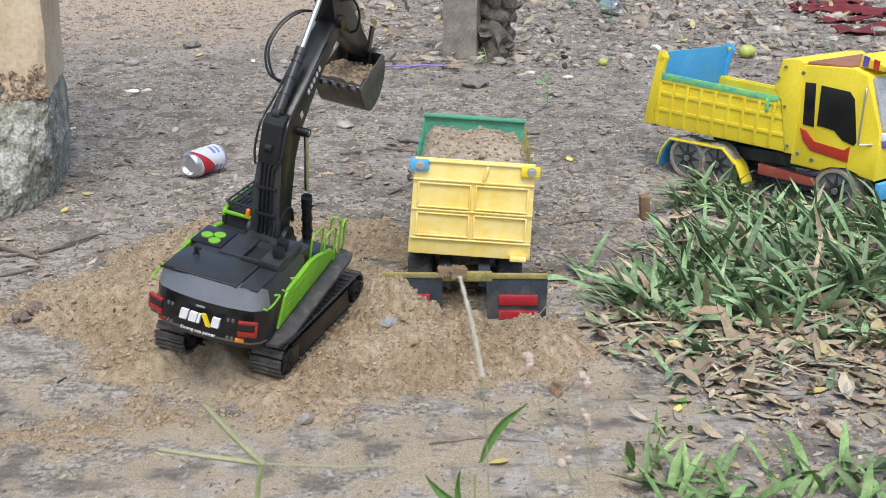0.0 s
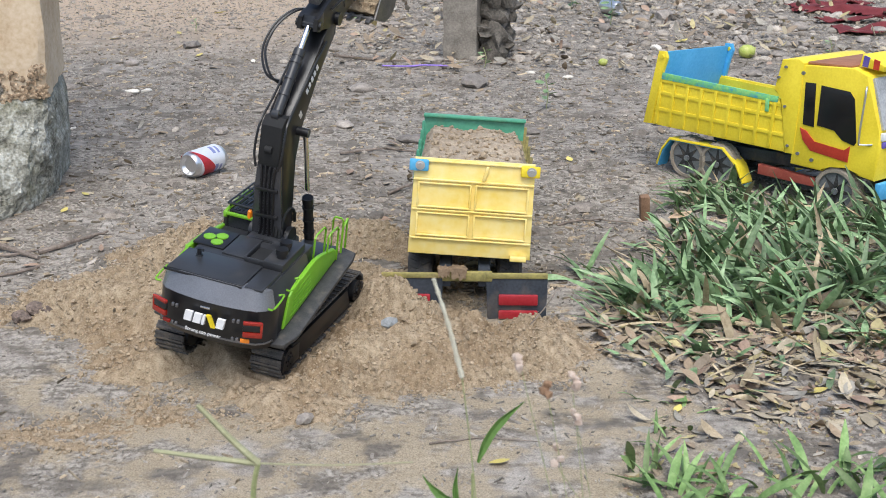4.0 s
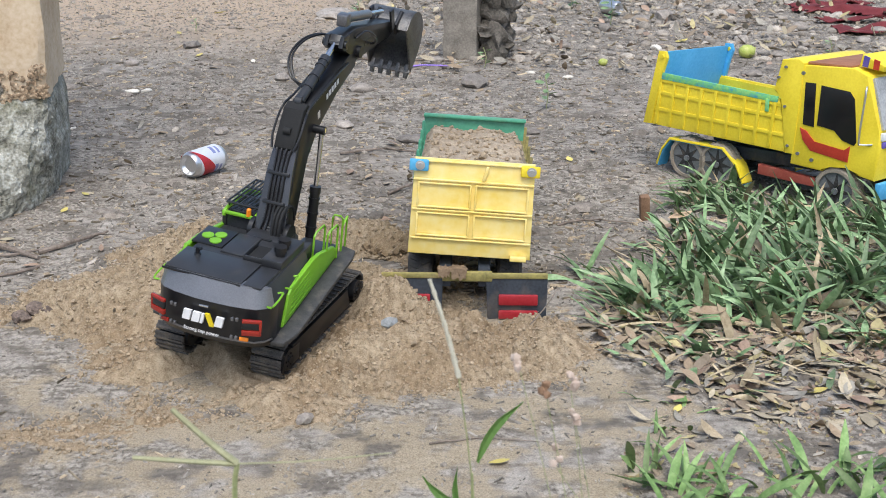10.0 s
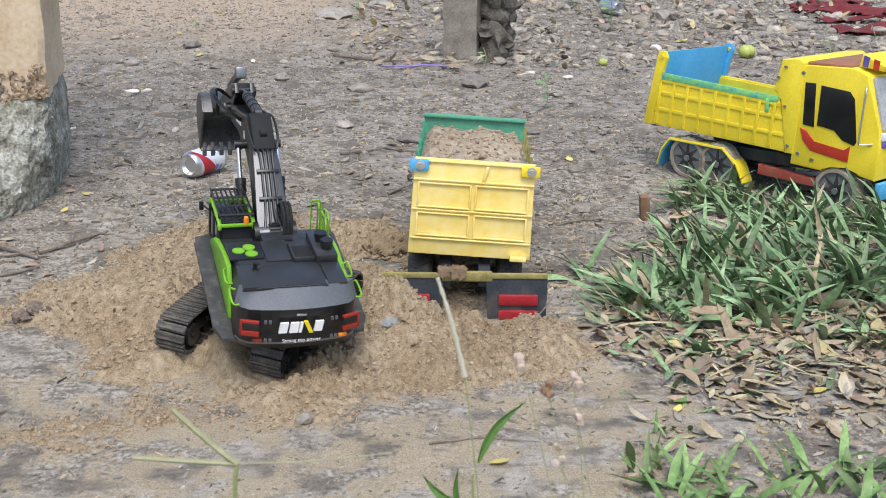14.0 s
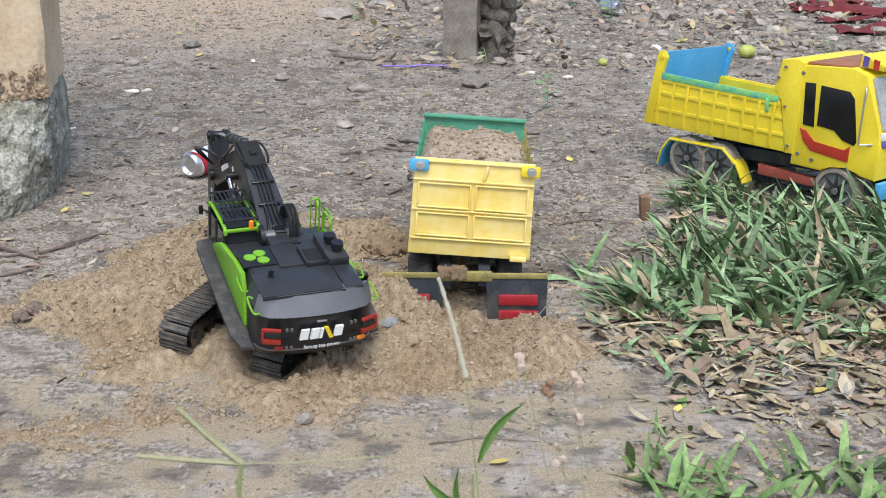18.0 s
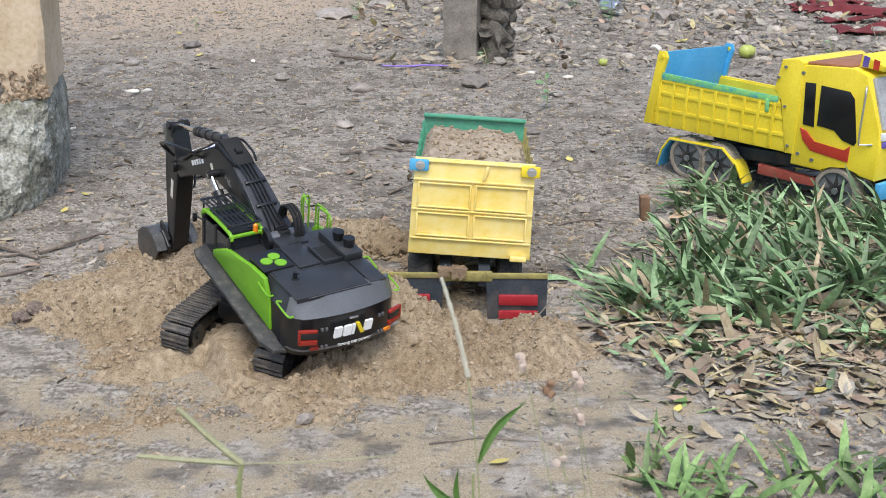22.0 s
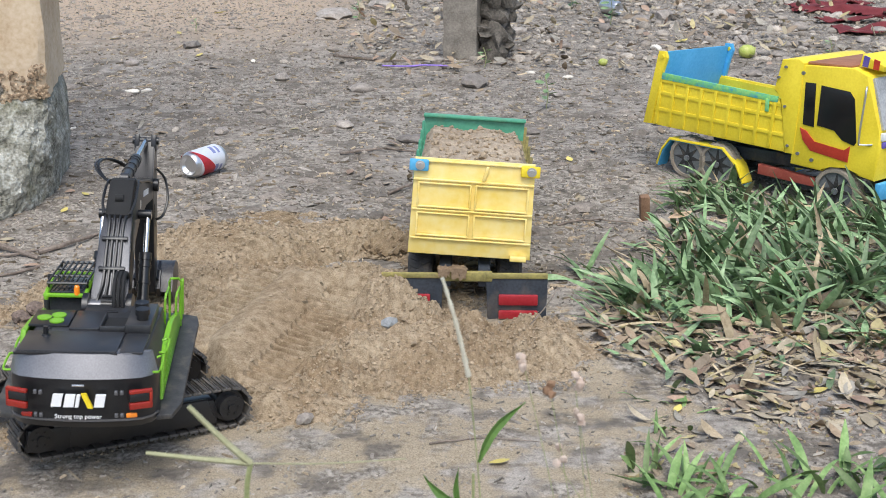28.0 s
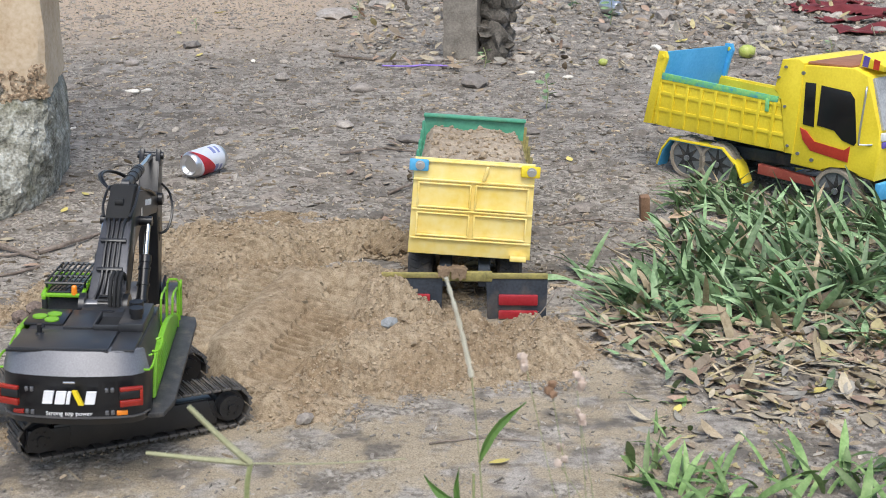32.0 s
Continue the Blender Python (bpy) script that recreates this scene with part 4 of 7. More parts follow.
def plan(w, y_front, y_rear, bulge=0.010, grow=0.0):
    """The house seen from above: square in front, bowed and rounded behind."""
    pts = [(w, y_front), (w, y_rear + 0.040), (w - 0.006, y_rear + 0.022), (w - 0.018, y_rear + 0.011)]
    for k in range(1, 8):
        a = 1 - 2 * k / 8
        pts.append(((w - 0.018) * a, y_rear + 0.011 - bulge * (1 - a * a) - 0.001))
    pts += [(-w + 0.018, y_rear + 0.011), (-w + 0.006, y_rear + 0.022), (-w, y_rear + 0.040), (-w, y_front)]
    return [(x, y - (grow if y < y_rear + 0.05 else 0)) for x, y in pts][::-1]


def rear_y(x):
    """How far back the rear panel lies at x."""
    a = x / 0.075
    return -0.2385 - 0.010 * max(0.0, 1 - a * a) - 0.0045


bm = B()
loft(bm, plan(0.092, -0.060, -0.240), -0.030, plan(0.079, -0.060, -0.226, 0.007), 0.0, 0.002)
box(bm, (0.056, -0.048, -0.016), (0.050, 0.034, 0.031), 0.003)
box(bm, (0.004, -0.045, -0.016), (0.062, 0.036, 0.031), 0.003)
box(bm, (0.058, 0.020, -0.066), (0.066, 0.10, 0.042), 0.005)
box(bm, (0, 0.02, -0.075), (0.15, 0.12, 0.03), 0.004)
house = part("house", bm, BODY, excavator, "charcoal deck")
bm = B()
loft(bm, plan(0.092, 0.002, -0.240), -0.088, plan(0.092, 0.002, -0.240), -0.031)
part("body_shell", bm, BLACK, house)


def rear_band(low, z0, high, z1, y_max, bevel=0.0):
    b_ = B()
    loft(b_, [p if p[1] < y_max else (p[0], y_max) for p in low], z0, [p if p[1] < y_max else (p[0], y_max) for p in high], z1, bevel)
    return b_


part("counterweight_cap", rear_band(plan(0.095, -0.19, -0.241, grow=0.002), -0.0275, plan(0.088, -0.19, -0.2305, 0.007), 0.0015, -0.205, 0.002), SILVER, house, "silver-grey bevelled counterweight cap")
part("counterweight", rear_band(plan(0.095, -0.19, -0.240, grow=0.001), -0.086, plan(0.095, -0.19, -0.241, grow=0.001), -0.0277, -0.19), BLACK, house, "glossy black counterweight")
part("trim_line", rear_band(plan(0.0955, -0.205, -0.2405, grow=0.0025), -0.0855, plan(0.0955, -0.205, -0.2405, grow=0.0025), -0.0830, -0.205), GUNMETAL, house, "thin silver trim line")
part("skirt", rear_band(plan(0.093, -0.12, -0.234), -0.097, plan(0.095, -0.12, -0.240), -0.0858, -0.12), BLACK, house)
for s in (-1, 1):
    # tail lights wrap the rear corners
    turn = Euler((0, 0, radians(s * 22))).to_matrix()
    c = Vector((s * 0.0775, -0.2455, -0.051))
    lb = B()
    for dx, dz, w, h in ((0, 0.0105, 0.030, 0.0055), (0, -0.0085, 0.030, 0.0095), (s * 0.0130, 0, 0.0045, 0.025)):
        box(lb, c + turn @ Vector((dx, -0.0012, dz)), (w, 0.006, h), 0.0015, turn)
    lamp = part("tail_light", lb, LAMP_RED, house, "orange-red tail light")
    ib = B()
    box(ib, c + turn @ Vector((s * -0.002, -0.0010, 0.0025)), (0.026, 0.006, 0.011), 0.0015, turn)
    part("lamp_insert", ib, BLACK, house)
    for z in (-0.042, -0.073):
        for k in (-1, 1):
            ib = B()
            x = s * 0.051 + k * 0.0035
            box(ib, (x, rear_y(x) - 0.0015, z), (0.0045, 0.004, 0.006), 0.001)
            part("latch", ib, GUNMETAL, house)
    ib = B()
    t2 = Euler((0, 0, radians(s * 14))).to_matrix()
    box(ib, (s * 0.066, -0.2458, -0.074), (0.014, 0.004, 0.006), 0.001, t2)
    part("marker_lamp", ib, AMBER if s > 0 else LAMP_RED, house)
# maker's mark as plain bars
for x, w in ((-0.0285, 0.0125), (-0.0125, 0.0125), (-0.0022, 0.0045), (0.0255, 0.0125)):
    ib = B()
    prism(ib, [(x - w / 2, -0.061), (x + w / 2, -0.061), (x + w / 2 + 0.003, -0.0445), (x - w / 2 + 0.003, -0.0445)], rear_y(x) - 0.0016, rear_y(x) + 0.003, axis=1)
    part("mark", ib, WHITE, house)
ib = B()
prism(ib, [(0.0035, -0.043), (0.0100, -0.043), (0.0185, -0.0625), (0.0120, -0.0625)], rear_y(0.011) - 0.0016, rear_y(0.011) + 0.003, axis=1)
part("mark", ib, LOGO_YELLOW, house, "yellow slanted stripe")


def lettering(name, body, size, material, parent, m):
    cu = bpy.data.curves.new(name, "FONT")
    cu.body, cu.size, cu.align_x, cu.align_y, cu.extrude = body, size, "CENTER", "CENTER", 0.0004
    tmp = bpy.data.objects.new(name, cu)
    me = bpy.data.meshes.new_from_object(tmp)
    bpy.data.objects.remove(tmp)
    me.materials.append(material)
    ob = new(name, me)
    ob.parent = parent
    ob.matrix_local = m
    return ob


lettering("slogan", "Strong top power", 0.0082, WHITE, house, pose(-0.0, rear_y(0.02) - 0.0032, -0.0732, rx=90))
ib = B()
box(ib, (0, -0.2507, -0.0325), (0.016, 0.004, 0.003), 0.001)
part("badge", ib, CHROME, house)

# deck fittings; a flat matt black plate paints the shade inside the hatch hole
for c, s, m_, nm in (((-0.020, -0.183, 0.0012), (0.128, 0.074, 0.004), BODY, "engine_lid"), ((0.0625, -0.1850, 0.0012), (0.030, 0.070, 0.004), BODY, "side_lid"),
                     ((-0.062, -0.094, 0.0012), (0.054, 0.060, 0.004), BLACK, "fan_plate"), ((0.0605, -0.102, 0.006), (0.034, 0.088, 0.014), BODY, "raised_step"),
                     ((-0.013, -0.100, 0.0012), (0.040, 0.07, 0.004), BODY, "centre_lid"), ((-0.062, -0.030, -0.026), (0.066, 0.050, 0.012), BODY, "rear_ledge"), ((-0.02, -0.2245, 0.0010), (0.132, 0.0022, 0.004), BLACK, "lid_seam"),
                     ((0.0265, -0.112, 0.0006), (0.030, 0.052, 0.002), SHADE_BLACK, "service_hatch"), ((0.0265, -0.1395, 0.004), (0.034, 0.003, 0.009), BODY, "hatch_wall"), ((0.0095, -0.112, 0.004), (0.003, 0.054, 0.009), BODY, "hatch_wall"),
                     ((0.005, -0.062, 0.001), (0.034, 0.006, 0.003), BLACK, "slot")):
    ib = B()
    box(ib, c, s, 0.0014)
    part(nm, ib, m_, house)
for x, y in ((-0.0725, -0.098), (-0.0545, -0.088), (-0.0535, -0.110)):
    ib = B()
    rod(ib, (x, y, 0.0025), (x, y, 0.0048), 0.0098, seg=28)
    part("vent_disc", ib, LIME, house, "round lime green vent disc")
ib = B()
rod(ib, (-0.057, -0.164, 0.002), (-0.057, -0.164, 0.016), 0.0035, seg=12)
rod(ib, (-0.057, -0.164, 0.002), (-0.057, -0.164, 0.0055), 0.0065, 0.005, seg=16)
rod(ib, (-0.057, -0.164, 0.012), (-0.050, -0.164, 0.014), 0.0022, seg=8)
part("exhaust", ib, BLACK, house)
for x, y in ((0.064, -0.122), (0.0595, -0.096)):
    ib = B()
    rod(ib, (x, y, 0.010), (x, y, 0.024), 0.0082, seg=20)
    rod(ib, (x, y, 0.020), (x, y, 0.028), 0.0100, seg=20)
    part("filler_cap", ib, BLACK, house)
for s in (-1, 1):
    # dusty walkway along each side
    ib = B()
    prism(ib, [(s * 0.092, 0.085), (s * 0.118, 0.078), (s * 0.122, 0.060), (s * 0.122, -0.170), (s * 0.112, -0.200), (s * 0.092, -0.205)], -0.098, -0.090, 0.002, axis=2)
    part("walkway", ib, DUSTY_PLATE, house, "grey walkway plate caked with sand")
    ib = B()
    if s < 0:
        prism(ib, [(0.050, -0.078), (0.000, -0.044), (-0.090, -0.018), (-0.135, -0.009), (-0.152, -0.040), (-0.156, -0.088), (0.050, -0.088)], -0.0965, -0.089, 0.002)
    else:
        prism(ib, [(0.045, -0.074), (0.032, -0.062), (-0.030, -0.040), (-0.055, -0.033), (-0.075, -0.034), (-0.140, -0.035), (-0.152, -0.041), (-0.168, -0.088), (0.045, -0.088)], 0.089, 0.0965, 0.002)
    part("side_panel", ib, LIME, house, "lime green side panel")
    for y0, y1, z in ((-0.185, -0.222, -0.013), (-0.125, -0.155, -0.012)):
        ib = B()
        x = s * 0.0905
        tube(ib, arc([(x, y0, z - 0.004), (x + s * 0.009, y0, z - 0.002), (x + s * 0.009, y1, z - 0.008), (x, y1, z - 0.010)], 4), 0.0017)
        part("grab_handle", ib, LIME, house, "lime green grab handle")
for k in range(5):
    ib = B()
    box(ib, (0.0968, -0.105, -0.046 - 0.008 * k), (0.0016, 0.060 + 0.006 * k, 0.0028), 0.0006)
    part("louvre", ib, LIME, house)
# guard rails by the right front step
for pts in ([(0.082, -0.034, -0.01), (0.083, -0.034, 0.026), (0.084, -0.030, 0.032), (0.084, -0.008, 0.032), (0.084, -0.004, 0.026), (0.084, -0.004, -0.01)],
            [(0.094, -0.014, -0.005), (0.095, -0.013, 0.020), (0.096, -0.008, 0.025), (0.096, 0.012, 0.024), (0.096, 0.016, 0.018), (0.096, 0.017, -0.01)],
            [(0.078, 0.030, -0.02), (0.078, 0.030, 0.024), (0.080, 0.031, 0.029), (0.092, 0.031, 0.029), (0.095, 0.032, 0.024), (0.095, 0.033, -0.02)],
            [(0.095, 0.046, -0.02), (0.095, 0.046, 0.022), (0.094, 0.034, 0.010)]):
    ib = B()
    tube(ib, [(x, -0.030 + 1.45 * (y + 0.034), z - 0.009 if z > 0 else -0.048) for x, y, z in pts], 0.0019)
    part("guard_rail", ib, LIME, house, "lime green guard rail")
ib = B()
box(ib, (0.078, 0.060, -0.075), (0.034, 0.05, 0.006), 0.002)
box(ib, (0.078, 0.085, -0.09), (0.034, 0.03, 0.006), 0.002)
part("step", ib, BLACK, house)

# cab: dark frame and glass under a green roof with a grating
CX0, CX1, CY0, CY1 = -0.093, -0.029, -0.006, 0.100
ib = B()
box(ib, ((CX0 + CX1) / 2, (CY0 + CY1) / 2, -0.058), (CX1 - CX0, CY1 - CY0, 0.034), 0.004)
cabin = part("cab", ib, BLACK, excavator, "black cab")
for x in (CX0 + 0.004, CX1 - 0.004):
    for y in (CY0 + 0.004, 0.05, CY1 - 0.004):
        ib = B()
        box(ib, (x, y, -0.021), (0.008, 0.009, 0.060), 0.0015)
        part("cab_pillar", ib, BLACK, cabin)
for nm, c, s in (("rear_window", ((CX0 + CX1) / 2, CY0 + 0.003, -0.018), (CX1 - CX0 - 0.010, 0.002, 0.050)), ("front_window", ((CX0 + CX1) / 2, CY1 - 0.003, -0.021), (CX1 - CX0 - 0.010, 0.002, 0.050)),
                 ("side_window", (CX0 + 0.003, 0.05, -0.020), (0.002, 0.095, 0.048)), ("side_window", (CX1 - 0.003, 0.05, -0.020), (0.002, 0.095, 0.048))):
    gb = B()
    box(gb, c, s)
    part(nm, gb, GLASS_DARK, cabin)
rf = B()
for x in (CX0 + 0.004, CX1 - 0.004):
    tube(rf, arc([(x, CY0 - 0.002, 0.006), (x, CY0 + 0.004, 0.015), (x, 0.05, 0.019), (x, CY1 - 0.004, 0.017), (x, CY1 + 0.003, 0.002)], 4), 0.0034, 8)
box(rf, ((CX0 + CX1) / 2, CY0 - 0.001, 0.012), (CX1 - CX0, 0.006, 0.006), 0.002)
box(rf, ((CX0 + CX1) / 2, CY1 - 0.004, 0.014), (CX1 - CX0, 0.008, 0.008), 0.003)
part("roof", rf, LIME, cabin, "lime green roof rim")
rf = B()
box(rf, ((CX0 + CX1) / 2, 0.052, 0.0125), (CX1 - CX0 - 0.012, 0.10, 0.006), 0.002)
part("roof_hatch", rf, GLASS_DARK, cabin, "dark roof hatch under the grating")
x0, x1, y0, y1, zz = CX0 + 0.005, CX1 - 0.004, 0.000, 0.112, 0.029
for k in range(8):
    gr = B()
    x = x0 + (x1 - x0) * k / 7
    tube(gr, [(x, y0, zz), (x, y1, zz)], 0.0017, 6)
    part("guard_bar", gr, BLACK, cabin)
for k in range(4):
    gr = B()
    y = y0 + (y1 - y0) * k / 3
    tube(gr, [(x0 - 0.001, y, zz - 0.001), (x1 + 0.001, y, zz - 0.001)], 0.0022, 6)
    part("guard_bar", gr, BLACK, cabin)
for x in (x0, x1):
    for y in (y0 + 0.008, y1 - 0.01):
        gr = B()
        rod(gr, (x, y, 0.012), (x, y, zz), 0.0018, seg=6)
        part("guard_post", gr, BLACK, cabin)
bc = B()
rod(bc, (-0.0455, -0.006, 0.013), (-0.0455, -0.006, 0.024), 0.0046, 0.0042, seg=14)
lump(bc, (-0.0455, -0.006, 0.024), (0.0042, 0.0042, 0.0036), 0.0)
part("beacon", bc, AMBER, cabin, "orange warning beacon")
mr = B()
tube(mr, [(CX0, CY1 - 0.01, 0.0), (CX0 - 0.010, CY1, 0.006)], 0.0016)
box(mr, (CX0 - 0.012, CY1 + 0.001, 0.004), (0.008, 0.005, 0.016), 0.002)
part("mirror", mr, BLACK, cabin)
# boom mount
FOOT = Vector((0.0, -0.008, -0.0275))
for x0_, x1_, r_, m_, nm in ((-0.027, -0.009, 0.0120, SILVER, "pivot_drum"), (0.009, 0.027, 0.0120, SILVER, "pivot_drum"), (-0.009, 0.009, 0.0165, BLACK, "pivot_gear"), (-0.035, -0.027, 0.021, BLACK, "pivot_cheek"), (0.027, 0.035, 0.021, BLACK, "pivot_cheek")):
    db = B()
    rod(db, (x0_, -0.014, -0.003), (x1_, -0.014, -0.003), r_, seg=28)
    if nm == "pivot_gear":
        for k in range(14):
            a = 2 * math.pi * k / 14
            box(db, (0, -0.014 + 0.0172 * math.cos(a), -0.003 + 0.0172 * math.sin(a)), (0.016, 0.003, 0.003), 0.0006, Euler((a, 0, 0)).to_matrix())
    part(nm, db, m_, house, "silver pivot drum" if m_ is SILVER else "")
mb = B()
for s in (-1, 1):
    prism(mb, [(-0.035, -0.055), (0.030, -0.055), (0.020, -0.012), (0.004, 0.0), (-0.014, -0.004), (-0.026, -0.02)], s * 0.030 - 0.005, s * 0.030 + 0.005, 0.001)
part("boom_bracket", mb, GUNMETAL, house)

# hoses arch over the boom foot
for k in range(3):
    x = 0.012 + 0.0060 * k
    ib = B()
    tube(ib, arc([(x, 0.022, 0.014), (x, 0.014, 0.036), (x, -0.006, 0.047), (x, -0.028, 0.040), (x, -0.038, 0.020), (x, -0.040, -0.004)], 5), 0.0029)
    part("hose", ib, SHADE_BLACK, house)
# the deck rises towards the cab; the side plates rise more steeply
for ob in (house, *house.children):
    kind_ = ob.name.split(".")[0]
    if kind_.startswith(("counterweight", "trim", "skirt", "tail", "lamp", "latch", "marker", "mark", "slogan", "badge", "pivot", "boom", "guard", "step", "hose")):
        continue
    rise = 0.17 if kind_ in ("walkway", "side_panel", "louvre") else 0.04
    for v in ob.data.vertices:
        v.co.z += rise * max(0.0, v.co.y + 0.20)

# boom: local y forward from the foot pin to the stick pin, z up
LB, LS = 0.394, 0.190
bm = B()
low_arm = [(-0.016, -0.012), (0.004, -0.016), (0.090, 0.020), (0.150, 0.046), (0.205, 0.052), (0.290, 0.024), (0.372, -0.016), (0.390, -0.008), (0.392, 0.012), (0.380, 0.022),
           (0.300, 0.064), (0.225, 0.102), (0.195, 0.108), (0.150, 0.100), (0.100, 0.080), (0.030, 0.036), (-0.012, 0.014)]
prism(bm, low_arm, -0.0195, 0.0195, 0.0035)
for v in bm.verts:
    v.co.x *= 1.38 - 0.36 * min(1.0, max(0.0, v.co.y / 0.15)) - 0.18 * min(1.0, max(0.0, (v.co.y - 0.2) / 0.18))
boom = part("boom", bm, ARM, excavator, "black cast boom")
bm = B()
prism(bm, [(-0.010, 0.020), (0.030, 0.040), (0.100, 0.083), (0.134, 0.096), (0.134, 0.100), (0.098, 0.087), (0.028, 0.044), (-0.012, 0.024)], -0.0235, 0.0235, 0.001)
for v in bm.verts:
    v.co.x *= 1.18 - 0.30 * min(1.0, max(0.0, v.co.y / 0.13))
part("boom_plate", bm, PLATE, boom, "glossy grey top plate")
bm = B()
prism(bm, [(0.128, 0.088), (0.130, 0.104), (0.142, 0.112), (0.192, 0.128), (0.208, 0.122), (0.216, 0.10)], -0.0185, 0.0185, 0.003)
rod(bm, (-0.006, 0.155, 0.1175), (0.006, 0.155, 0.1175), 0.006, seg=14)
part("motor_cover", bm, SHADE_BLACK, boom)
for x in (-0.0105, -0.0036, 0.0036, 0.0105):
    ib = B()
    tube(ib, arc([(x * 1.4, -0.022, 0.010), (x * 1.5, 0.000, 0.034), (x * 1.0, 0.030, 0.0485), (x * 1.0, 0.070, 0.073), (x * 1.0, 0.118, 0.098), (x * 1.4, 0.135, 0.102)], 5), 0.0022)
    part("hose", ib, BLACK, boom)
for y in (0.050, 0.092):
    ib = B()
    z = 0.0605 + (y - 0.05) * 0.60
    box(ib, (0, y, z), (0.038, 0.006, 0.005), 0.001, Euler((radians(28), 0, 0)).to_matrix())
    part("hose_clamp", ib, BLACK, boom)
for s in (-1, 1):
    ib = B()
    tube(ib, arc([(s * 0.019, 0.125, 0.108), (s * 0.024, 0.150, 0.116), (s * 0.023, 0.195, 0.122), (s * 0.021, 0.235, 0.100), (s * 0.021, 0.30, 0.064), (s * 0.02, 0.35, 0.03)], 4), 0.0022)
    part("side_pipe", ib, BLACK, boom)
    ib = B()
    rod(ib, (s * 0.016, 0.196, 0.064), (s * 0.040, 0.196, 0.064), 0.0075, seg=16)
    part("cylinder_boss", ib, BLACK, boom)
    # side writing as plain bars
    for k in range(5):
        ib = B()
        y = 0.262 + 0.0105 * k
        z = 0.062 - 0.48 * (y - 0.262)
        box(ib, (s * 0.0196, y, z), (0.001, 0.0070, 0.0095), 0, Euler((radians(-26), 0, 0)).to_matrix())
        part("mark", ib, WHITE, boom)
    ib = B()
    box(ib, (s * 0.0196, 0.222, 0.066), (0.001, 0.009, 0.013), 0, Euler((radians(-26), 0, 0)).to_matrix())
    part("label", ib, PALE_CHIP, boom)

# stick: local y from its pin to the bucket pin; the tail carries the cylinder
bm = B()
prism(bm, [(-0.078, 0.030), (-0.066, 0.044), (-0.010, 0.046), (0.060, 0.034), (0.190, 0.013), (0.200, 0.0), (0.190, -0.012), (0.06, -0.014), (0.0, -0.016), (-0.016, -0.008), (-0.060, 0.016)], -0.0165, 0.0165, 0.003)
rod(bm, (-0.024, 0, 0), (0.024, 0, 0), 0.011, seg=20)
rod(bm, (-0.020, LS, 0), (0.020, LS, 0), 0.0075, seg=16)
stick = part("stick", bm, ARM, excavator, "black cast stick")
bm = B()
for s in (-1, 1):
    prism(bm, [(-0.082, 0.026), (-0.074, 0.044), (-0.050, 0.044), (-0.054, 0.018), (-0.070, 0.018)], s * 0.014 - 0.004, s * 0.014 + 0.004, 0.001)
rod(bm, (-0.022, -0.070, 0.030), (0.022, -0.070, 0.030), 0.0065, seg=16)
part("tail_lug", bm, BLACK, stick)
bm = B()
rod(bm, (0, -0.035, 0.066), (0, 0.085, 0.046), 0.0085, seg=16)
box(bm, (0, -0.038, 0.064), (0.020, 0.022, 0.022), 0.003)
part("bucket_cylinder", bm, GUNMETAL, stick)
bm = B()
rod(bm, (0, 0.085, 0.046), (0, 0.160, 0.034), 0.0048, seg=12)
part("bucket_rod", bm, CHROME, stick, "bright rod")
for s in (-1, 1):
    bm = B()
    prism(bm, [(0.150, 0.040), (0.166, 0.042), (0.180, 0.004), (0.168, -0.004)], s * 0.020 - 0.002, s * 0.020 + 0.002)
    part("link", bm, BLACK, stick)
    bm = B()
    box(bm, (s * 0.0168, 0.055, 0.006), (0.001, 0.04, 0.010))
    part("label", bm, PALE_CHIP if s < 0 else BLACK, stick)
for k in range(2):
    ib = B()
    o = 0.005 * k
    tube(ib, arc([(-0.018, 0.262 + o, 0.066), (-0.040 - o, 0.272, 0.080 + o), (-0.058 - o, 0.310, 0.084), (-0.054 - o, 0.355, 0.070), (-0.036 - o, 0.388, 0.046), (-0.016, 0.398, 0.020)], 6), 0.0022)
    part("hose", ib, BLACK, boom)
ib = B()
tube(ib, arc([(0.018, -0.02, 0.03), (0.030, 0.0, 0.040), (0.036, 0.03, 0.025), (0.030, 0.055, 0.006), (0.018, 0.062, 0.0)], 6), 0.0022)
part("hose", ib, BLACK, stick)

# bucket: local y from its pin to the teeth, the bowl on the +z side
BW = 0.043
prof = arc([(0, 0.0, -0.004), (0, -0.010, 0.030), (0, 0.006, 0.066), (0, 0.044, 0.084), (0, 0.080, 0.066), (0, 0.108, 0.006)], 5)
bm = B()
inner = [(p.y * 0.96 + 0.002, p.z * 0.95 - 0.0005) for p in prof]
outer = [(p.y, p.z) for p in prof]
prism(bm, outer + inner[::-1], -BW, BW, 0.0)
bucket = part("bucket", bm, STEEL, excavator, "worn grey steel bucket")
for s in (-1, 1):
    ib = B()
    prism(ib, outer, s * BW - 0.0018, s * BW + 0.0018, 0.0006)
    part("side_plate", ib, STEEL, bucket)
    ib = B()
    prism(ib, [(-0.012, -0.006), (-0.018, 0.030), (0.0, 0.046), (0.014, 0.020), (0.010, -0.008)], s * 0.022 - 0.003, s * 0.022 + 0.003, 0.001)
    part("ear", ib, BLACK, bucket)
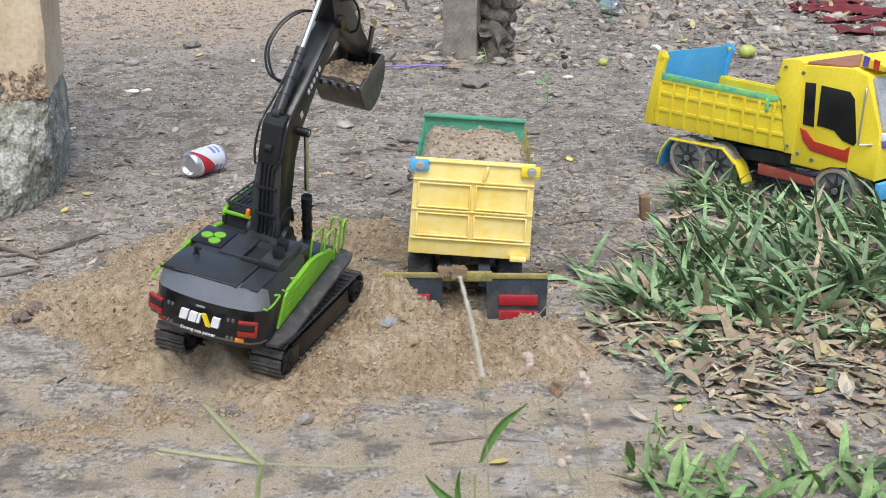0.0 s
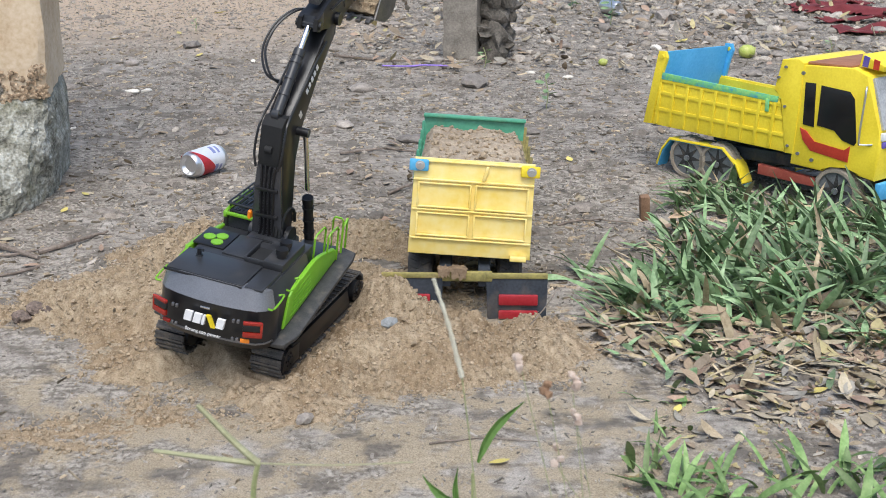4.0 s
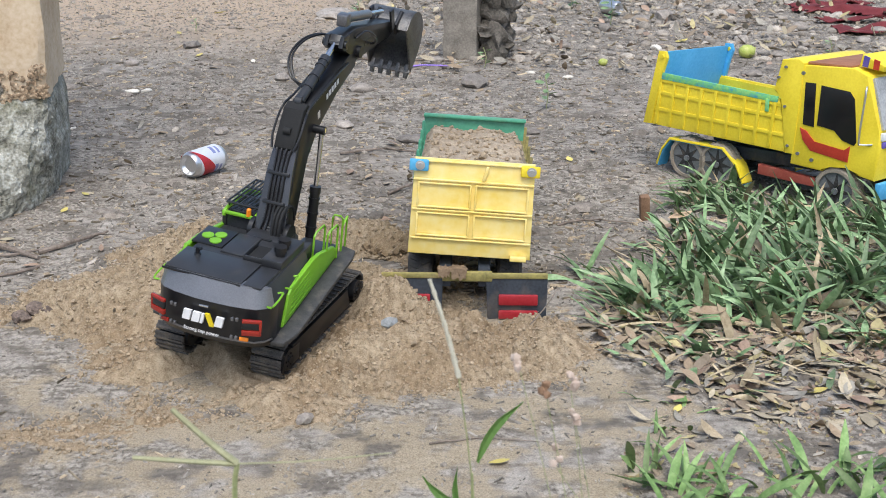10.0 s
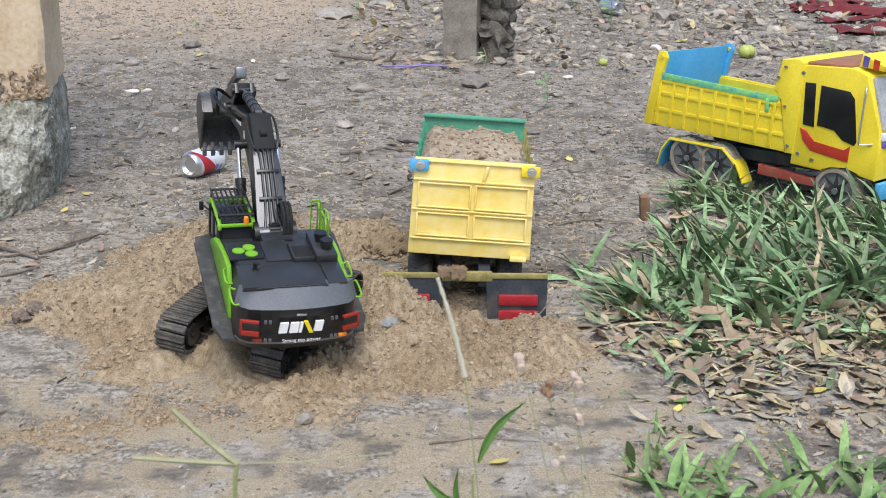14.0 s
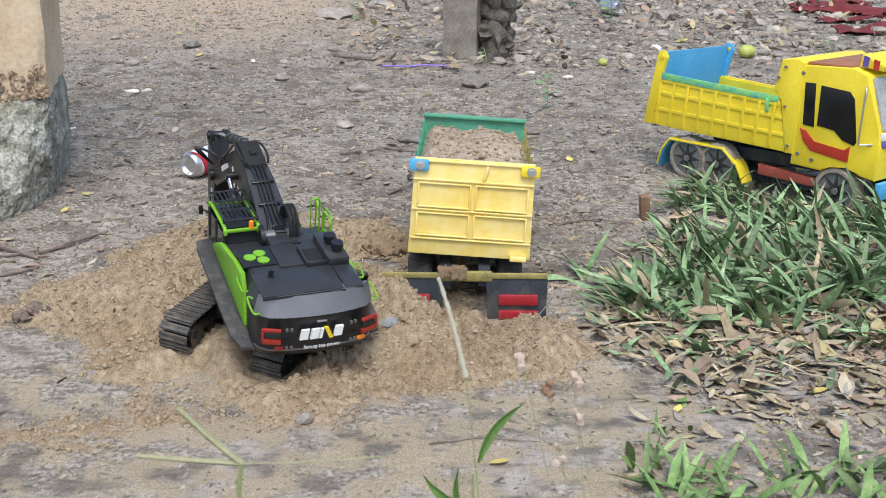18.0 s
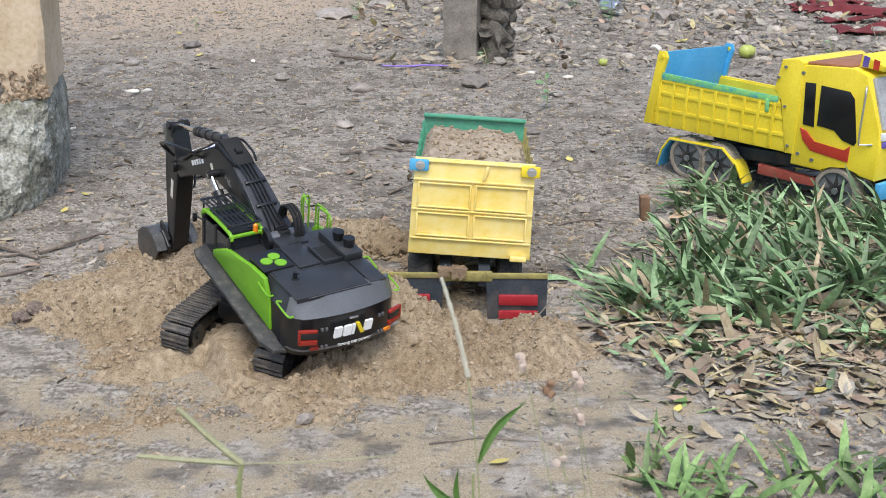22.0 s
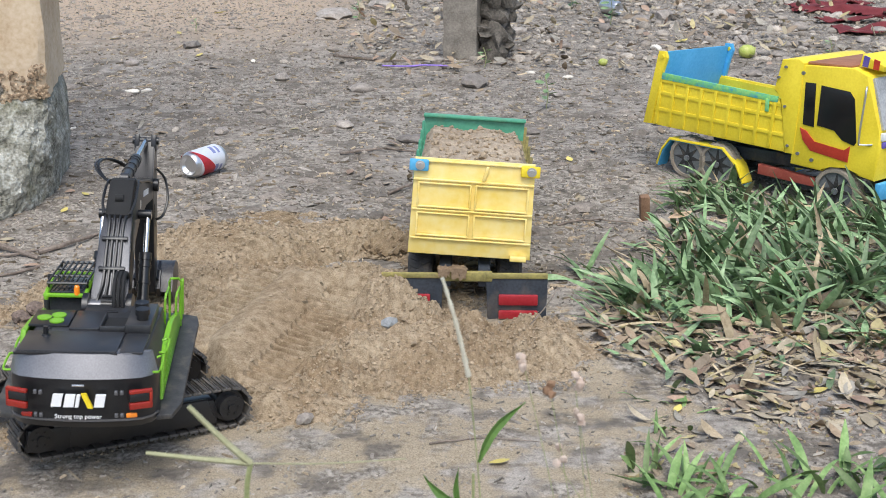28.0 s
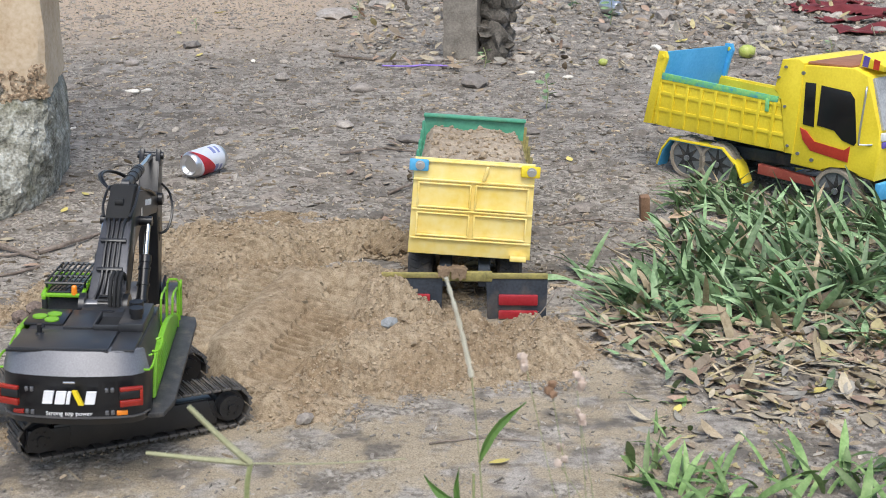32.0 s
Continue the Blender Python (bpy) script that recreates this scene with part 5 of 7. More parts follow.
for k in range(5):
    ib = B()
    x = -BW + 0.008 + k * (2 * BW - 0.016) / 4
    prism(ib, [(0.096, 0.014), (0.104, 0.018), (0.121, -0.001), (0.118, -0.004), (0.104, 0.002)], x - 0.0042, x + 0.0042, 0.0008)
    part("tooth", ib, STEEL, bucket)
ib = B()
box(ib, (0, 0.105, 0.008), (2 * BW, 0.016, 0.004), 0.001, Euler((radians(-65), 0, 0)).to_matrix())
part("lip", ib, STEEL, bucket)

# boom and stick cylinders
cyl = {}
for nm, r, length, material in (("boom_cylinder", 0.0085, 0.105, BLACK), ("boom_rod", 0.0042, 0.115, CHROME), ("stick_cylinder", 0.0085, 0.115, BODY), ("stick_rod", 0.0048, 0.12, CHROME)):
    for s in ((-1, 1) if "boom" in nm else (0,)):
        ib = B()
        rod(ib, (0, 0, 0), (0, 0, length), r, seg=16)
        rod(ib, (-0.006, 0, 0), (0.006, 0, 0), r * 1.1, seg=12)
        if "cylinder" in nm:
            rod(ib, (0, 0, length - 0.012), (0, 0, length), r * 1.15, seg=16)
            for q in (0.3, 0.55, 0.8):
                rod(ib, (0, 0, length * q - 0.002), (0, 0, length * q + 0.002), r * 1.18, seg=16)
        cyl[nm, s] = part(nm, ib, material, excavator)


# ---- scatter: fast joined meshes ----
rng = np.random.default_rng(7)
_b = B()
bmesh.ops.create_icosphere(_b, subdivisions=1, radius=1)
BALL_V = np.array([v.co[:] for v in _b.verts])
BALL_F = np.array([[v.index for v in f.verts] for f in _b.faces])
_b.free()
_b = B()
bmesh.ops.create_icosphere(_b, subdivisions=2, radius=1)
STONE_V = np.array([v.co[:] for v in _b.verts])
STONE_F = np.array([[v.index for v in f.verts] for f in _b.faces])
_b.free()


def turned(v, yaw, pitch, roll):
    m = np.array(Euler((pitch, roll, yaw)).to_matrix())
    return v @ m.T


def joined(name, pieces, material, label, category, kind="stuff", smooth=True, sharp=40):
    """One mesh from many small pieces (vertices, faces)."""
    vs, fs, n = [], [], 0
    for v, f in pieces:
        vs.append(v)
        fs += [tuple(int(i) + n for i in q) for q in f]
        n += len(v)
    me = bpy.data.meshes.new(name)
    me.from_pydata(np.concatenate(vs).tolist(), [], fs)
    me.materials.append(material)
    if smooth:
        me.shade_smooth()
        me.set_sharp_from_angle(angle=radians(sharp))
    return tagged(new(name, me), label, category, kind=kind)


def lump_piece(x, y, z, s, base=(BALL_V, BALL_F), jitter=0.22):
    v = base[0] * (1 + rng.normal(0, jitter, (len(base[0]), 1)))
    v = turned(v, *rng.uniform(0, 6.28, 3)) * np.array(s)
    v = turned(v, rng.uniform(0, 6.28), 0, 0)
    return v + np.array((x, y, z)), base[1]


def flake_piece(x, y, z, length, width, curl):
    """A thin curled chip with a raised middle."""
    n = int(rng.integers(5, 8))
    a = np.sort(rng.uniform(0, 6.28, n)) * 0.4 + np.linspace(0, 6.28, n, endpoint=False) * 0.6
    r = rng.uniform(0.65, 1.15, n)
    ring = np.stack([np.cos(a) * r * length / 2, np.sin(a) * r * width / 2, rng.uniform(-0.2, 1.0, n) * curl], 1)
    v = np.vstack([ring, [[rng.uniform(-0.2, 0.2) * length, 0, curl * rng.uniform(0.5, 1.6)]], ring * [1, 1, 0] - [0, 0, 0.004]])
    f = [(i, (i + 1) % n, n) for i in range(n)] + [(i, n + 1 + i, n + 1 + (i + 1) % n, (i + 1) % n) for i in range(n)]
    return turned(v, rng.uniform(0, 6.28), rng.normal(0, 0.2), rng.normal(0, 0.2)) + np.array((x, y, z)), f


def leaf_piece(x, y, z, length, width, yaw, pitch, roll, curl=0.25, fold=0.3, seg=6):
    """A pointed leaf with a folded midrib, curling along its length."""
    t = np.linspace(0, 1, seg + 1)
    w = np.sin(np.pi * np.clip(t, 0.03, 0.97)) ** 0.8 * width / 2
    ang = curl * (t - 0.2) * 3
    px, pz = np.cumsum(np.cos(ang)) * length / (seg + 1), np.cumsum(np.sin(ang)) * length / (seg + 1)
    left = np.stack([px, w, pz + w * fold], 1)
    mid = np.stack([px, 0 * w, pz], 1)
    right = np.stack([px, -w, pz + w * fold * rng.uniform(0.2, 1.2)], 1)
    v = np.vstack([left, mid, right])
    k = seg + 1
    f = [(i, i + 1, k + i + 1, k + i) for i in range(seg)] + [(k + i, k + i + 1, 2 * k + i + 1, 2 * k + i) for i in range(seg)]
    return turned(v, yaw, pitch, roll) + np.array((x, y, z)), f


def blade_piece(x, y, z, length, width, yaw, lean, bend, twist=0.0, seg=7):
    """A grass blade that rises and arches over; lean from upright, bend along its length."""
    t = np.linspace(0, 1, seg + 1)
    ang = lean + bend * t ** 1.3
    ds = length / seg
    r = np.concatenate([[0], np.cumsum(np.sin(ang[:-1]) * ds)])
    h = np.concatenate([[0], np.cumsum(np.cos(ang[:-1]) * ds)])
    w = width / 2 * np.clip(np.minimum(0.55 + 2.2 * t, 1.0), 0, 1) * np.clip((1.02 - t) * 2.4, 0, 1) ** 0.8
    tw = twist * t
    d, s = np.array((np.cos(yaw), np.sin(yaw))), np.array((-np.sin(yaw), np.cos(yaw)))
    mid = np.stack([x + d[0] * r, y + d[1] * r, z + h], 1)
    nx, nz = -np.cos(ang), np.sin(ang)
    nrm = np.stack([d[0] * nx, d[1] * nx, nz], 1)
    side = np.stack([np.full(seg + 1, s[0]), np.full(seg + 1, s[1]), np.zeros(seg + 1)], 1)
    sd = side * np.cos(tw)[:, None] + nrm * np.sin(tw)[:, None]
    up = nrm * np.cos(tw)[:, None] - side * np.sin(tw)[:, None]
    v = np.vstack([mid + sd * w[:, None] + up * (w * 0.35)[:, None], mid, mid - sd * w[:, None] + up * (w * 0.35)[:, None]])
    k = seg + 1
    f = [(i, i + 1, k + i + 1, k + i) for i in range(seg)] + [(k + i, k + i + 1, 2 * k + i + 1, 2 * k + i) for i in range(seg)]
    return v, f


def inside(p, poly):
    hit = False
    for (x0, y0), (x1, y1) in zip(poly, poly[1:] + poly[:1]):
        if (y0 > p[1]) != (y1 > p[1]) and p[0] < (x1 - x0) * (p[1] - y0) / (y1 - y0) + x0:
            hit = not hit
    return hit


def on_sand(x, y):
    return -0.98 < x < 0.36 and 1.56 < y < 2.86 and sand_z(x, y) > gz(x, y) - 0.003


GRASS_PATCH = [(0.42, 2.16), (0.43, 2.40), (0.48, 2.66), (0.55, 2.92), (0.66, 2.96), (0.78, 2.78), (0.95, 2.70), (1.15, 2.55), (1.05, 2.08), (0.75, 2.10), (0.55, 2.14)]
LEAF_PATCH = [(0.25, 2.14), (0.37, 2.26), (0.8, 2.32), (0.98, 2.10), (0.80, 1.72), (0.60, 1.75), (0.42, 1.68), (0.32, 1.74), (0.30, 1.90)]


# flakes of soil, bark and old leaf all over the yard
pieces = []
while len(pieces) < 62000:
    y = 1.35 + 5.6 * rng.random() ** 0.85
    x = rng.uniform(-1, 1) * (0.37 * y + 0.15)
    dense = noise.noise(Vector((x * 1.3, y * 1.3, 5))) + 0.7 * noise.noise(Vector((x * 4, y * 4, 9)))
    if on_sand(x, y) or (dense < -0.1 and rng.random() < 0.6) or (y < 2.0 and rng.random() < 0.55):
        continue
    s = min(0.026, rng.lognormal(-5.35, 0.5)) * (0.6 if y < 2.3 else 1.0)
    pieces.append(flake_piece(x, y, gz(x, y) + 0.001, s * rng.uniform(1.6, 2.8), s * rng.uniform(0.3, 0.8), s * rng.uniform(0.03, 0.14)))
joined("soil_flakes", pieces, LITTER, "flakes of dry soil, bark and old leaves", "litter", smooth=False)
pieces = []
for i in range(800):
    y = rng.uniform(2.6, 5.6)
    x = rng.uniform(-1, 1) * (0.37 * y)
    if on_sand(x, y) or noise.noise(Vector((x * 1.3, y * 1.3, 5))) < -0.05:
        continue
    s = min(0.035, rng.lognormal(-4.2, 0.4))
    pieces.append(lump_piece(x, y, gz(x, y), (s, s * rng.uniform(0.5, 1), s * rng.uniform(0.2, 0.5)), (STONE_V, STONE_F), 0.1))
joined("earth_clods", pieces, DARK_EARTH, "dark clods of earth and bark", "earth", sharp=25)

# short bits of straw, stalk and twig
pieces = []
for i in range(9000):
    y = 1.35 + 5.0 * rng.random() ** 1.1
    x = rng.uniform(-1, 1) * (0.37 * y + 0.1)
    if on_sand(x, y) and rng.random() < 0.93:
        continue
    if y < 2.1 and rng.random() < 0.95:
        continue
    l = min(0.07, rng.lognormal(-4.1, 0.5))
    pieces.append(flake_piece(x, y, floor_z(x, y) + 0.002, l, rng.uniform(0.0012, 0.0035), 0.002))
joined("straw_bits", pieces, STRAW_BITS, "bits of straw and twig on the earth", "litter", smooth=False)

# crumbs of earth
pieces = []
for i in range(4200):
    y = 1.35 + 4.8 * rng.random() ** 0.8
    x = rng.uniform(-1, 1) * (0.37 * y + 0.15)
    if on_sand(x, y):
        continue
    if y < 2.05 and rng.random() < 0.7:
        continue
    s = min(0.012, rng.lognormal(-5.7, 0.45)) * (0.7 if y < 2.2 else 1)
    pieces.append(lump_piece(x, y, gz(x, y) + s * 0.25, (s, s * rng.uniform(0.6, 1), s * rng.uniform(0.4, 0.8))))
joined("earth_crumbs", pieces, STONES, "grey crumbs of earth and gravel", "gravel")

# crumbs of sand on and round the heap
pieces = []
while len(pieces) < 22000:
    x, y = rng.uniform(-0.95, 0.34), rng.uniform(1.58, 2.8)
    z = sand_z(x, y)
    if z < gz(x, y) - 0.006:
        continue
    d = pressed(x, y, SPOT0, UP0, HEAD0)[0]
    if d < 0.01 and rng.random() < 0.94:
        continue
    s = min(0.008, rng.lognormal(-6.5, 0.5))
    pieces.append(lump_piece(x, y, max(z, gz(x, y)) + s * 0.3, (s, s * rng.uniform(0.7, 1), s * rng.uniform(0.6, 0.9)), jitter=0.15))
joined("sand_crumbs", pieces, CLOD, "loose crumbs of damp sand", "sand")
pieces = []
for i in range(420):
    x, y = rng.uniform(-0.095, 0.095), rng.uniform(0.012, 0.455)
    s = min(0.009, rng.lognormal(-5.9, 0.4))
    p = loaded.matrix_world @ TILT @ Vector((x, y, load_z(x, y) + s * 0.3))
    pieces.append(lump_piece(p.x, p.y, p.z, (s, s, s * 0.8), jitter=0.15))
joined("load_crumbs", pieces, CLOD, "crumbs of sand on the load", "sand")

# stones: a stony border far behind
pieces = []
for i in range(2600):
    y = rng.uniform(4.6, 6.9)
    x = rng.uniform(-0.3, 2.8) if rng.random() < 0.8 else rng.uniform(-2.4, 2.4)
    s = min(0.040, rng.lognormal(-4.5, 0.5)) * (0.6 if x < 0.2 else 1)
    pieces.append(lump_piece(x, y, gz(x, y) + s * 0.15, (s, s * rng.uniform(0.6, 1), s * rng.uniform(0.35, 0.7)), (STONE_V, STONE_F), 0.07))
joined("gravel_border", pieces, STONES, "loose grey stones strewn along the yard's edge", "stones")


def single_stone(x, y, s, flat=0.5, seed=1, label="weathered grey stone lying on the earth", material=STONE):
    b_ = B()
    lump(b_, (0, 0, 0), (s, s * 0.75, s * flat), 0.22, seed)
    ob = part("stone", b_, material)
    ob.matrix_world = pose(x, y, floor_z(x, y) + s * flat * 0.55, rz=37 * seed)
    return tagged(ob, label, "stone", "stones in the yard")


for k, (x, y, s, f) in enumerate(((0.104, 4.20, 0.055, 0.45), (-0.536, 4.29, 0.032, 0.45), (-0.474, 3.905, 0.012, 0.7), (-0.262, 4.128, 0.04, 0.4), (-0.207, 1.755, 0.015, 0.6), (-0.475, 5.64, 0.10, 0.25),
                                  (0.66, 5.3, 0.05, 0.6), (0.83, 5.45, 0.06, 0.6), (1.35, 4.9, 0.05, 0.5), (1.15, 5.0, 0.05, 0.55), (0.95, 5.6, 0.07, 0.5), (1.22, 4.72, 0.04, 0.5), (1.45, 5.3, 0.05, 0.6), (0.30, 5.2, 0.05, 0.5),
                                  (-0.02, 4.60, 0.03, 0.4), (-0.62, 3.55, 0.026, 0.5), (-0.28, 3.62, 0.034, 0.3), (-0.08, 3.45, 0.045, 0.25), (-1.1, 4.55, 0.03, 0.5), (-0.95, 4.9, 0.04, 0.4), (0.36, 4.05, 0.03, 0.3), (0.25, 3.55, 0.025, 0.4),
                                  (1.05, 4.35, 0.03, 0.4), (0.46, 4.9, 0.035, 0.5), (0.62, 4.75, 0.03, 0.4), (1.62, 5.0, 0.05, 0.5), (1.75, 5.2, 0.06, 0.5), (-0.28, 5.9, 0.06, 0.4), (0.05, 5.6, 0.07, 0.5))):
    single_stone(x, y, s * (0.72 if y > 4.65 and x > 0.2 else 1.0), f, k + 2)
single_stone(-0.089, 2.013, 0.0155, 0.75, 40, "pale blue-grey pebble on the sand", mat("pale_pebble", [(0.19, 0.20, 0.205), (0.33, 0.34, 0.335)], 0.6, scale=60, fine=300, bump=0.3))
for k, (x, y, s) in enumerate(((-0.752, 2.150, 0.019), (-0.728, 2.162, 0.021), (-0.705, 2.150, 0.013), (-0.738, 2.130, 0.012), (-0.768, 2.172, 0.010))):
    single_stone(x, y, s, 0.55, 41 + k, "dark reddish clod of earth by the sand", RED_CLOD)

# dry leaves, yellow leaves and grass
pieces = []
while len(pieces) < 2700:
    x, y = rng.uniform(0.22, 1.0), rng.uniform(1.5, 2.75)
    thick = noise.noise(Vector((x * 5, y * 6, 2)))
    want = 0.0
    if inside((x, y), LEAF_PATCH):
        want = 0.9 if y > 1.95 + 0.25 * (0.6 - x) else 0.34 + 0.8 * thick
    elif inside((x, y), GRASS_PATCH):
        want = 0.45
    elif x > 0.24 + 0.22 * (y - 1.5):
        want = 0.10 + 0.25 * thick
    if rng.random() > want:
        continue
    l = min(0.062, rng.lognormal(-3.55, 0.40))
    pieces.append(leaf_piece(x, y, gz(x, y) + rng.uniform(0.001, 0.007), l, l * rng.uniform(0.24, 0.55), rng.uniform(0, 6.28), rng.normal(0, 0.09), rng.normal(0, 0.16), rng.normal(0.06, 0.2), rng.uniform(-0.2, 0.5)))
# crumbled bits of leaf between the whole ones
for i in range(5200):
    x, y = rng.uniform(0.22, 1.0), rng.uniform(1.5, 2.8)
    if x < 0.22 + 0.25 * (y - 1.5) or noise.noise(Vector((x * 4, y * 5, 7))) < -0.15 + 0.25 * rng.random():
        continue
    l = min(0.024, rng.lognormal(-4.6, 0.4))
    pieces.append(flake_piece(x, y, gz(x, y) + 0.002, l, l * rng.uniform(0.25, 0.6), l * 0.1))
joined("leaf_litter", pieces, DRY_LEAF, "brown and tan dry leaves lying in the grass", "dry leaves")
pieces = []
for i in range(1100):
    y = rng.uniform(4.4, 6.8)
    x = rng.uniform(-0.4, 2.6)
    l = rng.uniform(0.03, 0.07)
    pieces.append(leaf_piece(x, y, gz(x, y) + rng.uniform(0.003, 0.03), l, l * 0.4, rng.uniform(0, 6.28), rng.normal(0, 0.3), rng.normal(0, 0.4), rng.normal(0.05, 0.2)))
for i in range(260):
    y = rng.uniform(2.2, 4.6)
    x = rng.uniform(-1, 1) * (0.37 * y)
    if on_sand(x, y):
        continue
    l = rng.uniform(0.02, 0.05)
    if abs(x + 0.6) < 0.12 and 2.85 < y < 3.3:
        continue
    pieces.append(leaf_piece(x, y, gz(x, y) + 0.003, l, l * 0.4, rng.uniform(0, 6.28), rng.normal(0, 0.15), rng.normal(0, 0.2), rng.normal(0.05, 0.15)))
joined("fallen_leaves", pieces, DRY_LEAF, "dry leaves blown over the yard", "dry leaves")

pieces, dry = [], []
tufts = []
while len(tufts) < 122:
    x, y = rng.uniform(0.40, 1.15), rng.uniform(2.05, 2.90)
    if inside((x, y), GRASS_PATCH) and rng.random() < 0.35 + 0.65 * min(1.0, max(0.0, (y - 2.1) / 0.25)) and rng.random() < 0.45 + 1.4 * max(0.0, x - 0.42) + (0.4 if y < 2.45 else 0.0):
        tufts.append((x, y))
# a smaller tuft at the edge of the sand and a few thin ones in the litter
for i in range(7):
    tufts.append((rng.normal(0.350, 0.035), rng.normal(2.235, 0.04)))
for x, y in ((0.60, 2.97), (0.635, 2.95), (0.66, 2.99), (0.70, 2.93), (0.58, 2.90), (0.86, 2.74), (0.93, 2.72)):
    tufts.append((x, y))
while len(tufts) < 158:
    x, y = rng.uniform(0.36, 1.0), rng.uniform(1.85, 2.14)
    if inside((x, y), LEAF_PATCH) and rng.random() < 0.25 + 0.75 * (y - 1.85) / 0.29:
        tufts.append((x, y))
for x, y in tufts:
    vigour = min(1.0, 0.62 + 0.7 * max(0.0, x - 0.4))
    if y < 2.15:
        vigour *= 0.55
    elif y > 2.46:
        vigour *= 0.95 - 0.9 * min(0.36, y - 2.46)
    low = y > 2.46
    if y > 2.92:
        vigour = 0.72
    for k in range(int(rng.integers(6, 12)) if y > 2.15 else int(rng.integers(3, 7))):
        yaw = rng.uniform(0, 6.28) if rng.random() < 0.45 else rng.normal(3.7, 0.9)
        l = rng.uniform(0.08, 0.21) * vigour
        q = blade_piece(x + rng.normal(0, 0.018), y + rng.normal(0, 0.018), gz(x, y) - 0.003, l, rng.uniform(0.008, 0.0175) * (0.85 if low else 1.0), yaw, rng.uniform(0.3, 1.3), rng.uniform(0.1, 1.1), rng.normal(0, 0.8))
        (dry if rng.random() < (0.09 if y > 2.25 else 0.2) else pieces).append(q)
# runners creep out to the sand
for i in range(80):
    x = rng.uniform(0.27, 0.48)
    y = rng.uniform(2.10, 2.60)
    if x < 0.25 + 0.32 * max(0, y - 2.1):
        continue
    q = blade_piece(x, y, gz(x, y) + 0.002, rng.uniform(0.05, 0.11), rng.uniform(0.004, 0.009), rng.uniform(1.8, 4.6), rng.uniform(0.8, 1.35), rng.uniform(0.0, 0.5), rng.normal(0, 0.5))
    (dry if rng.random() < 0.3 else pieces).append(q)
for i in range(150):
    x, y = rng.uniform(0.38, 1.0), rng.uniform(1.85, 2.6)
    dry.append(blade_piece(x, y, gz(x, y) + 0.006, rng.uniform(0.05, 0.13), rng.uniform(0.002, 0.0055), rng.uniform(0, 6.28), rng.uniform(1.3, 1.52), rng.uniform(0, 0.15), rng.normal(0, 0.4)))
# flattened straps of green and dead grass over the litter
n_strap = 0
while n_strap < 190:
    x, y = rng.uniform(0.28, 1.0), rng.uniform(1.86, 2.36)
    if not (inside((x, y), LEAF_PATCH) or inside((x, y), GRASS_PATCH)) or rng.random() > 0.2 + (y - 1.86) / 0.4:
        continue
    n_strap += 1
    q = blade_piece(x, y, gz(x, y) + rng.uniform(0.003, 0.012), rng.uniform(0.04, 0.09), rng.uniform(0.007, 0.014), rng.uniform(0, 6.28), rng.uniform(1.2, 1.5), rng.uniform(0.0, 0.25), rng.normal(0, 0.5))
    (pieces if rng.random() < 0.35 + 0.5 * (y - 1.86) / 0.5 else dry).append(q)
joined("grass", pieces, GRASS, "clump of broad green grass blades", "grass", sharp=60)
joined("dry_grass", dry, GRASS_DRY, "straw-coloured dead grass blades", "dry grass", sharp=60)
pieces = []
for cx_, cy_, many, reach in ((0.27, 1.60, 9, 0.018), (0.315, 1.56, 22, 0.03), (0.37, 1.55, 18, 0.03), (0.43, 1.57, 16, 0.028), (0.52, 1.585, 20, 0.03), (0.58, 1.60, 22, 0.03), (0.64, 1.60, 18, 0.03), (0.40, 1.48, 16, 0.03), (0.50, 1.48, 16, 0.03), (0.60, 1.49, 16, 0.03), (0.30, 1.47, 14, 0.025),
                              (0.29, 1.70, 8, 0.022), (0.345, 1.735, 8, 0.022), (0.36, 1.80, 6, 0.02), (0.315, 1.845, 5, 0.018), (-0.02, 1.40, 10, 0.03), (0.06, 1.41, 8, 0.025)):
    for i in range(int(many * 0.62)):
        x, y = rng.normal(cx_, reach), rng.normal(cy_, reach * 0.8)
        big = 0.6 if cy_ > 1.65 else 1.0
        pieces.append(blade_piece(x, y, gz(x, y) - 0.002, rng.uniform(0.035, 0.10) * big, rng.uniform(0.006, 0.014) * big, rng.uniform(0, 6.28), rng.uniform(0.4, 1.25), rng.uniform(0.1, 0.8), rng.normal(0, 0.6)))
joined("front_grass", pieces, GRASS_LOW, "low sparse grass with wilted tips", "grass", sharp=60)


def weed(x, y, h, n, seed):
    """A small broad-leaved weed: a stem and oval leaves."""
    w = thing("weed", pose(x, y, gz(x, y)), "small green weed growing from bare earth", "weed", "weeds in the yard")
    b_ = B()
    tube(b_, arc([(0, 0, -0.005), (0.006, 0.0, h * 0.5), (-0.004, 0.004, h)], 4), 0.0016)
    part("stem", b_, STALK_GREEN, w)
    r_ = random.Random(seed)
    for k in range(n):
        z = h * (0.2 + 0.8 * k / n)
        v, f = leaf_piece(0, 0, z, h * 0.38, h * 0.17, r_.uniform(0, 6.28), -r_.uniform(0.1, 0.6), r_.uniform(-0.3, 0.3), 0.1)
        me = bpy.data.meshes.new("leaf")
        me.from_pydata(v.tolist(), [], f)
        me.materials.append(GRASS)
        shared("leaf", me, w, Matrix.Identity(4))


weed(0.311, 3.86, 0.10, 9, 1)
weed(0.145, 4.52, 0.07, 6, 2)
weed(0.70, 5.45, 0.12, 12, 3)
weed(0.56, 5.75, 0.14, 12, 4)
weed(-0.36, 5.55, 0.09, 9, 5)
weed(0.24, 5.5, 0.10, 9, 6)
weed(1.42, 4.75, 0.06, 6, 7)
weed(-1.0, 5.25, 0.05, 6, 8)

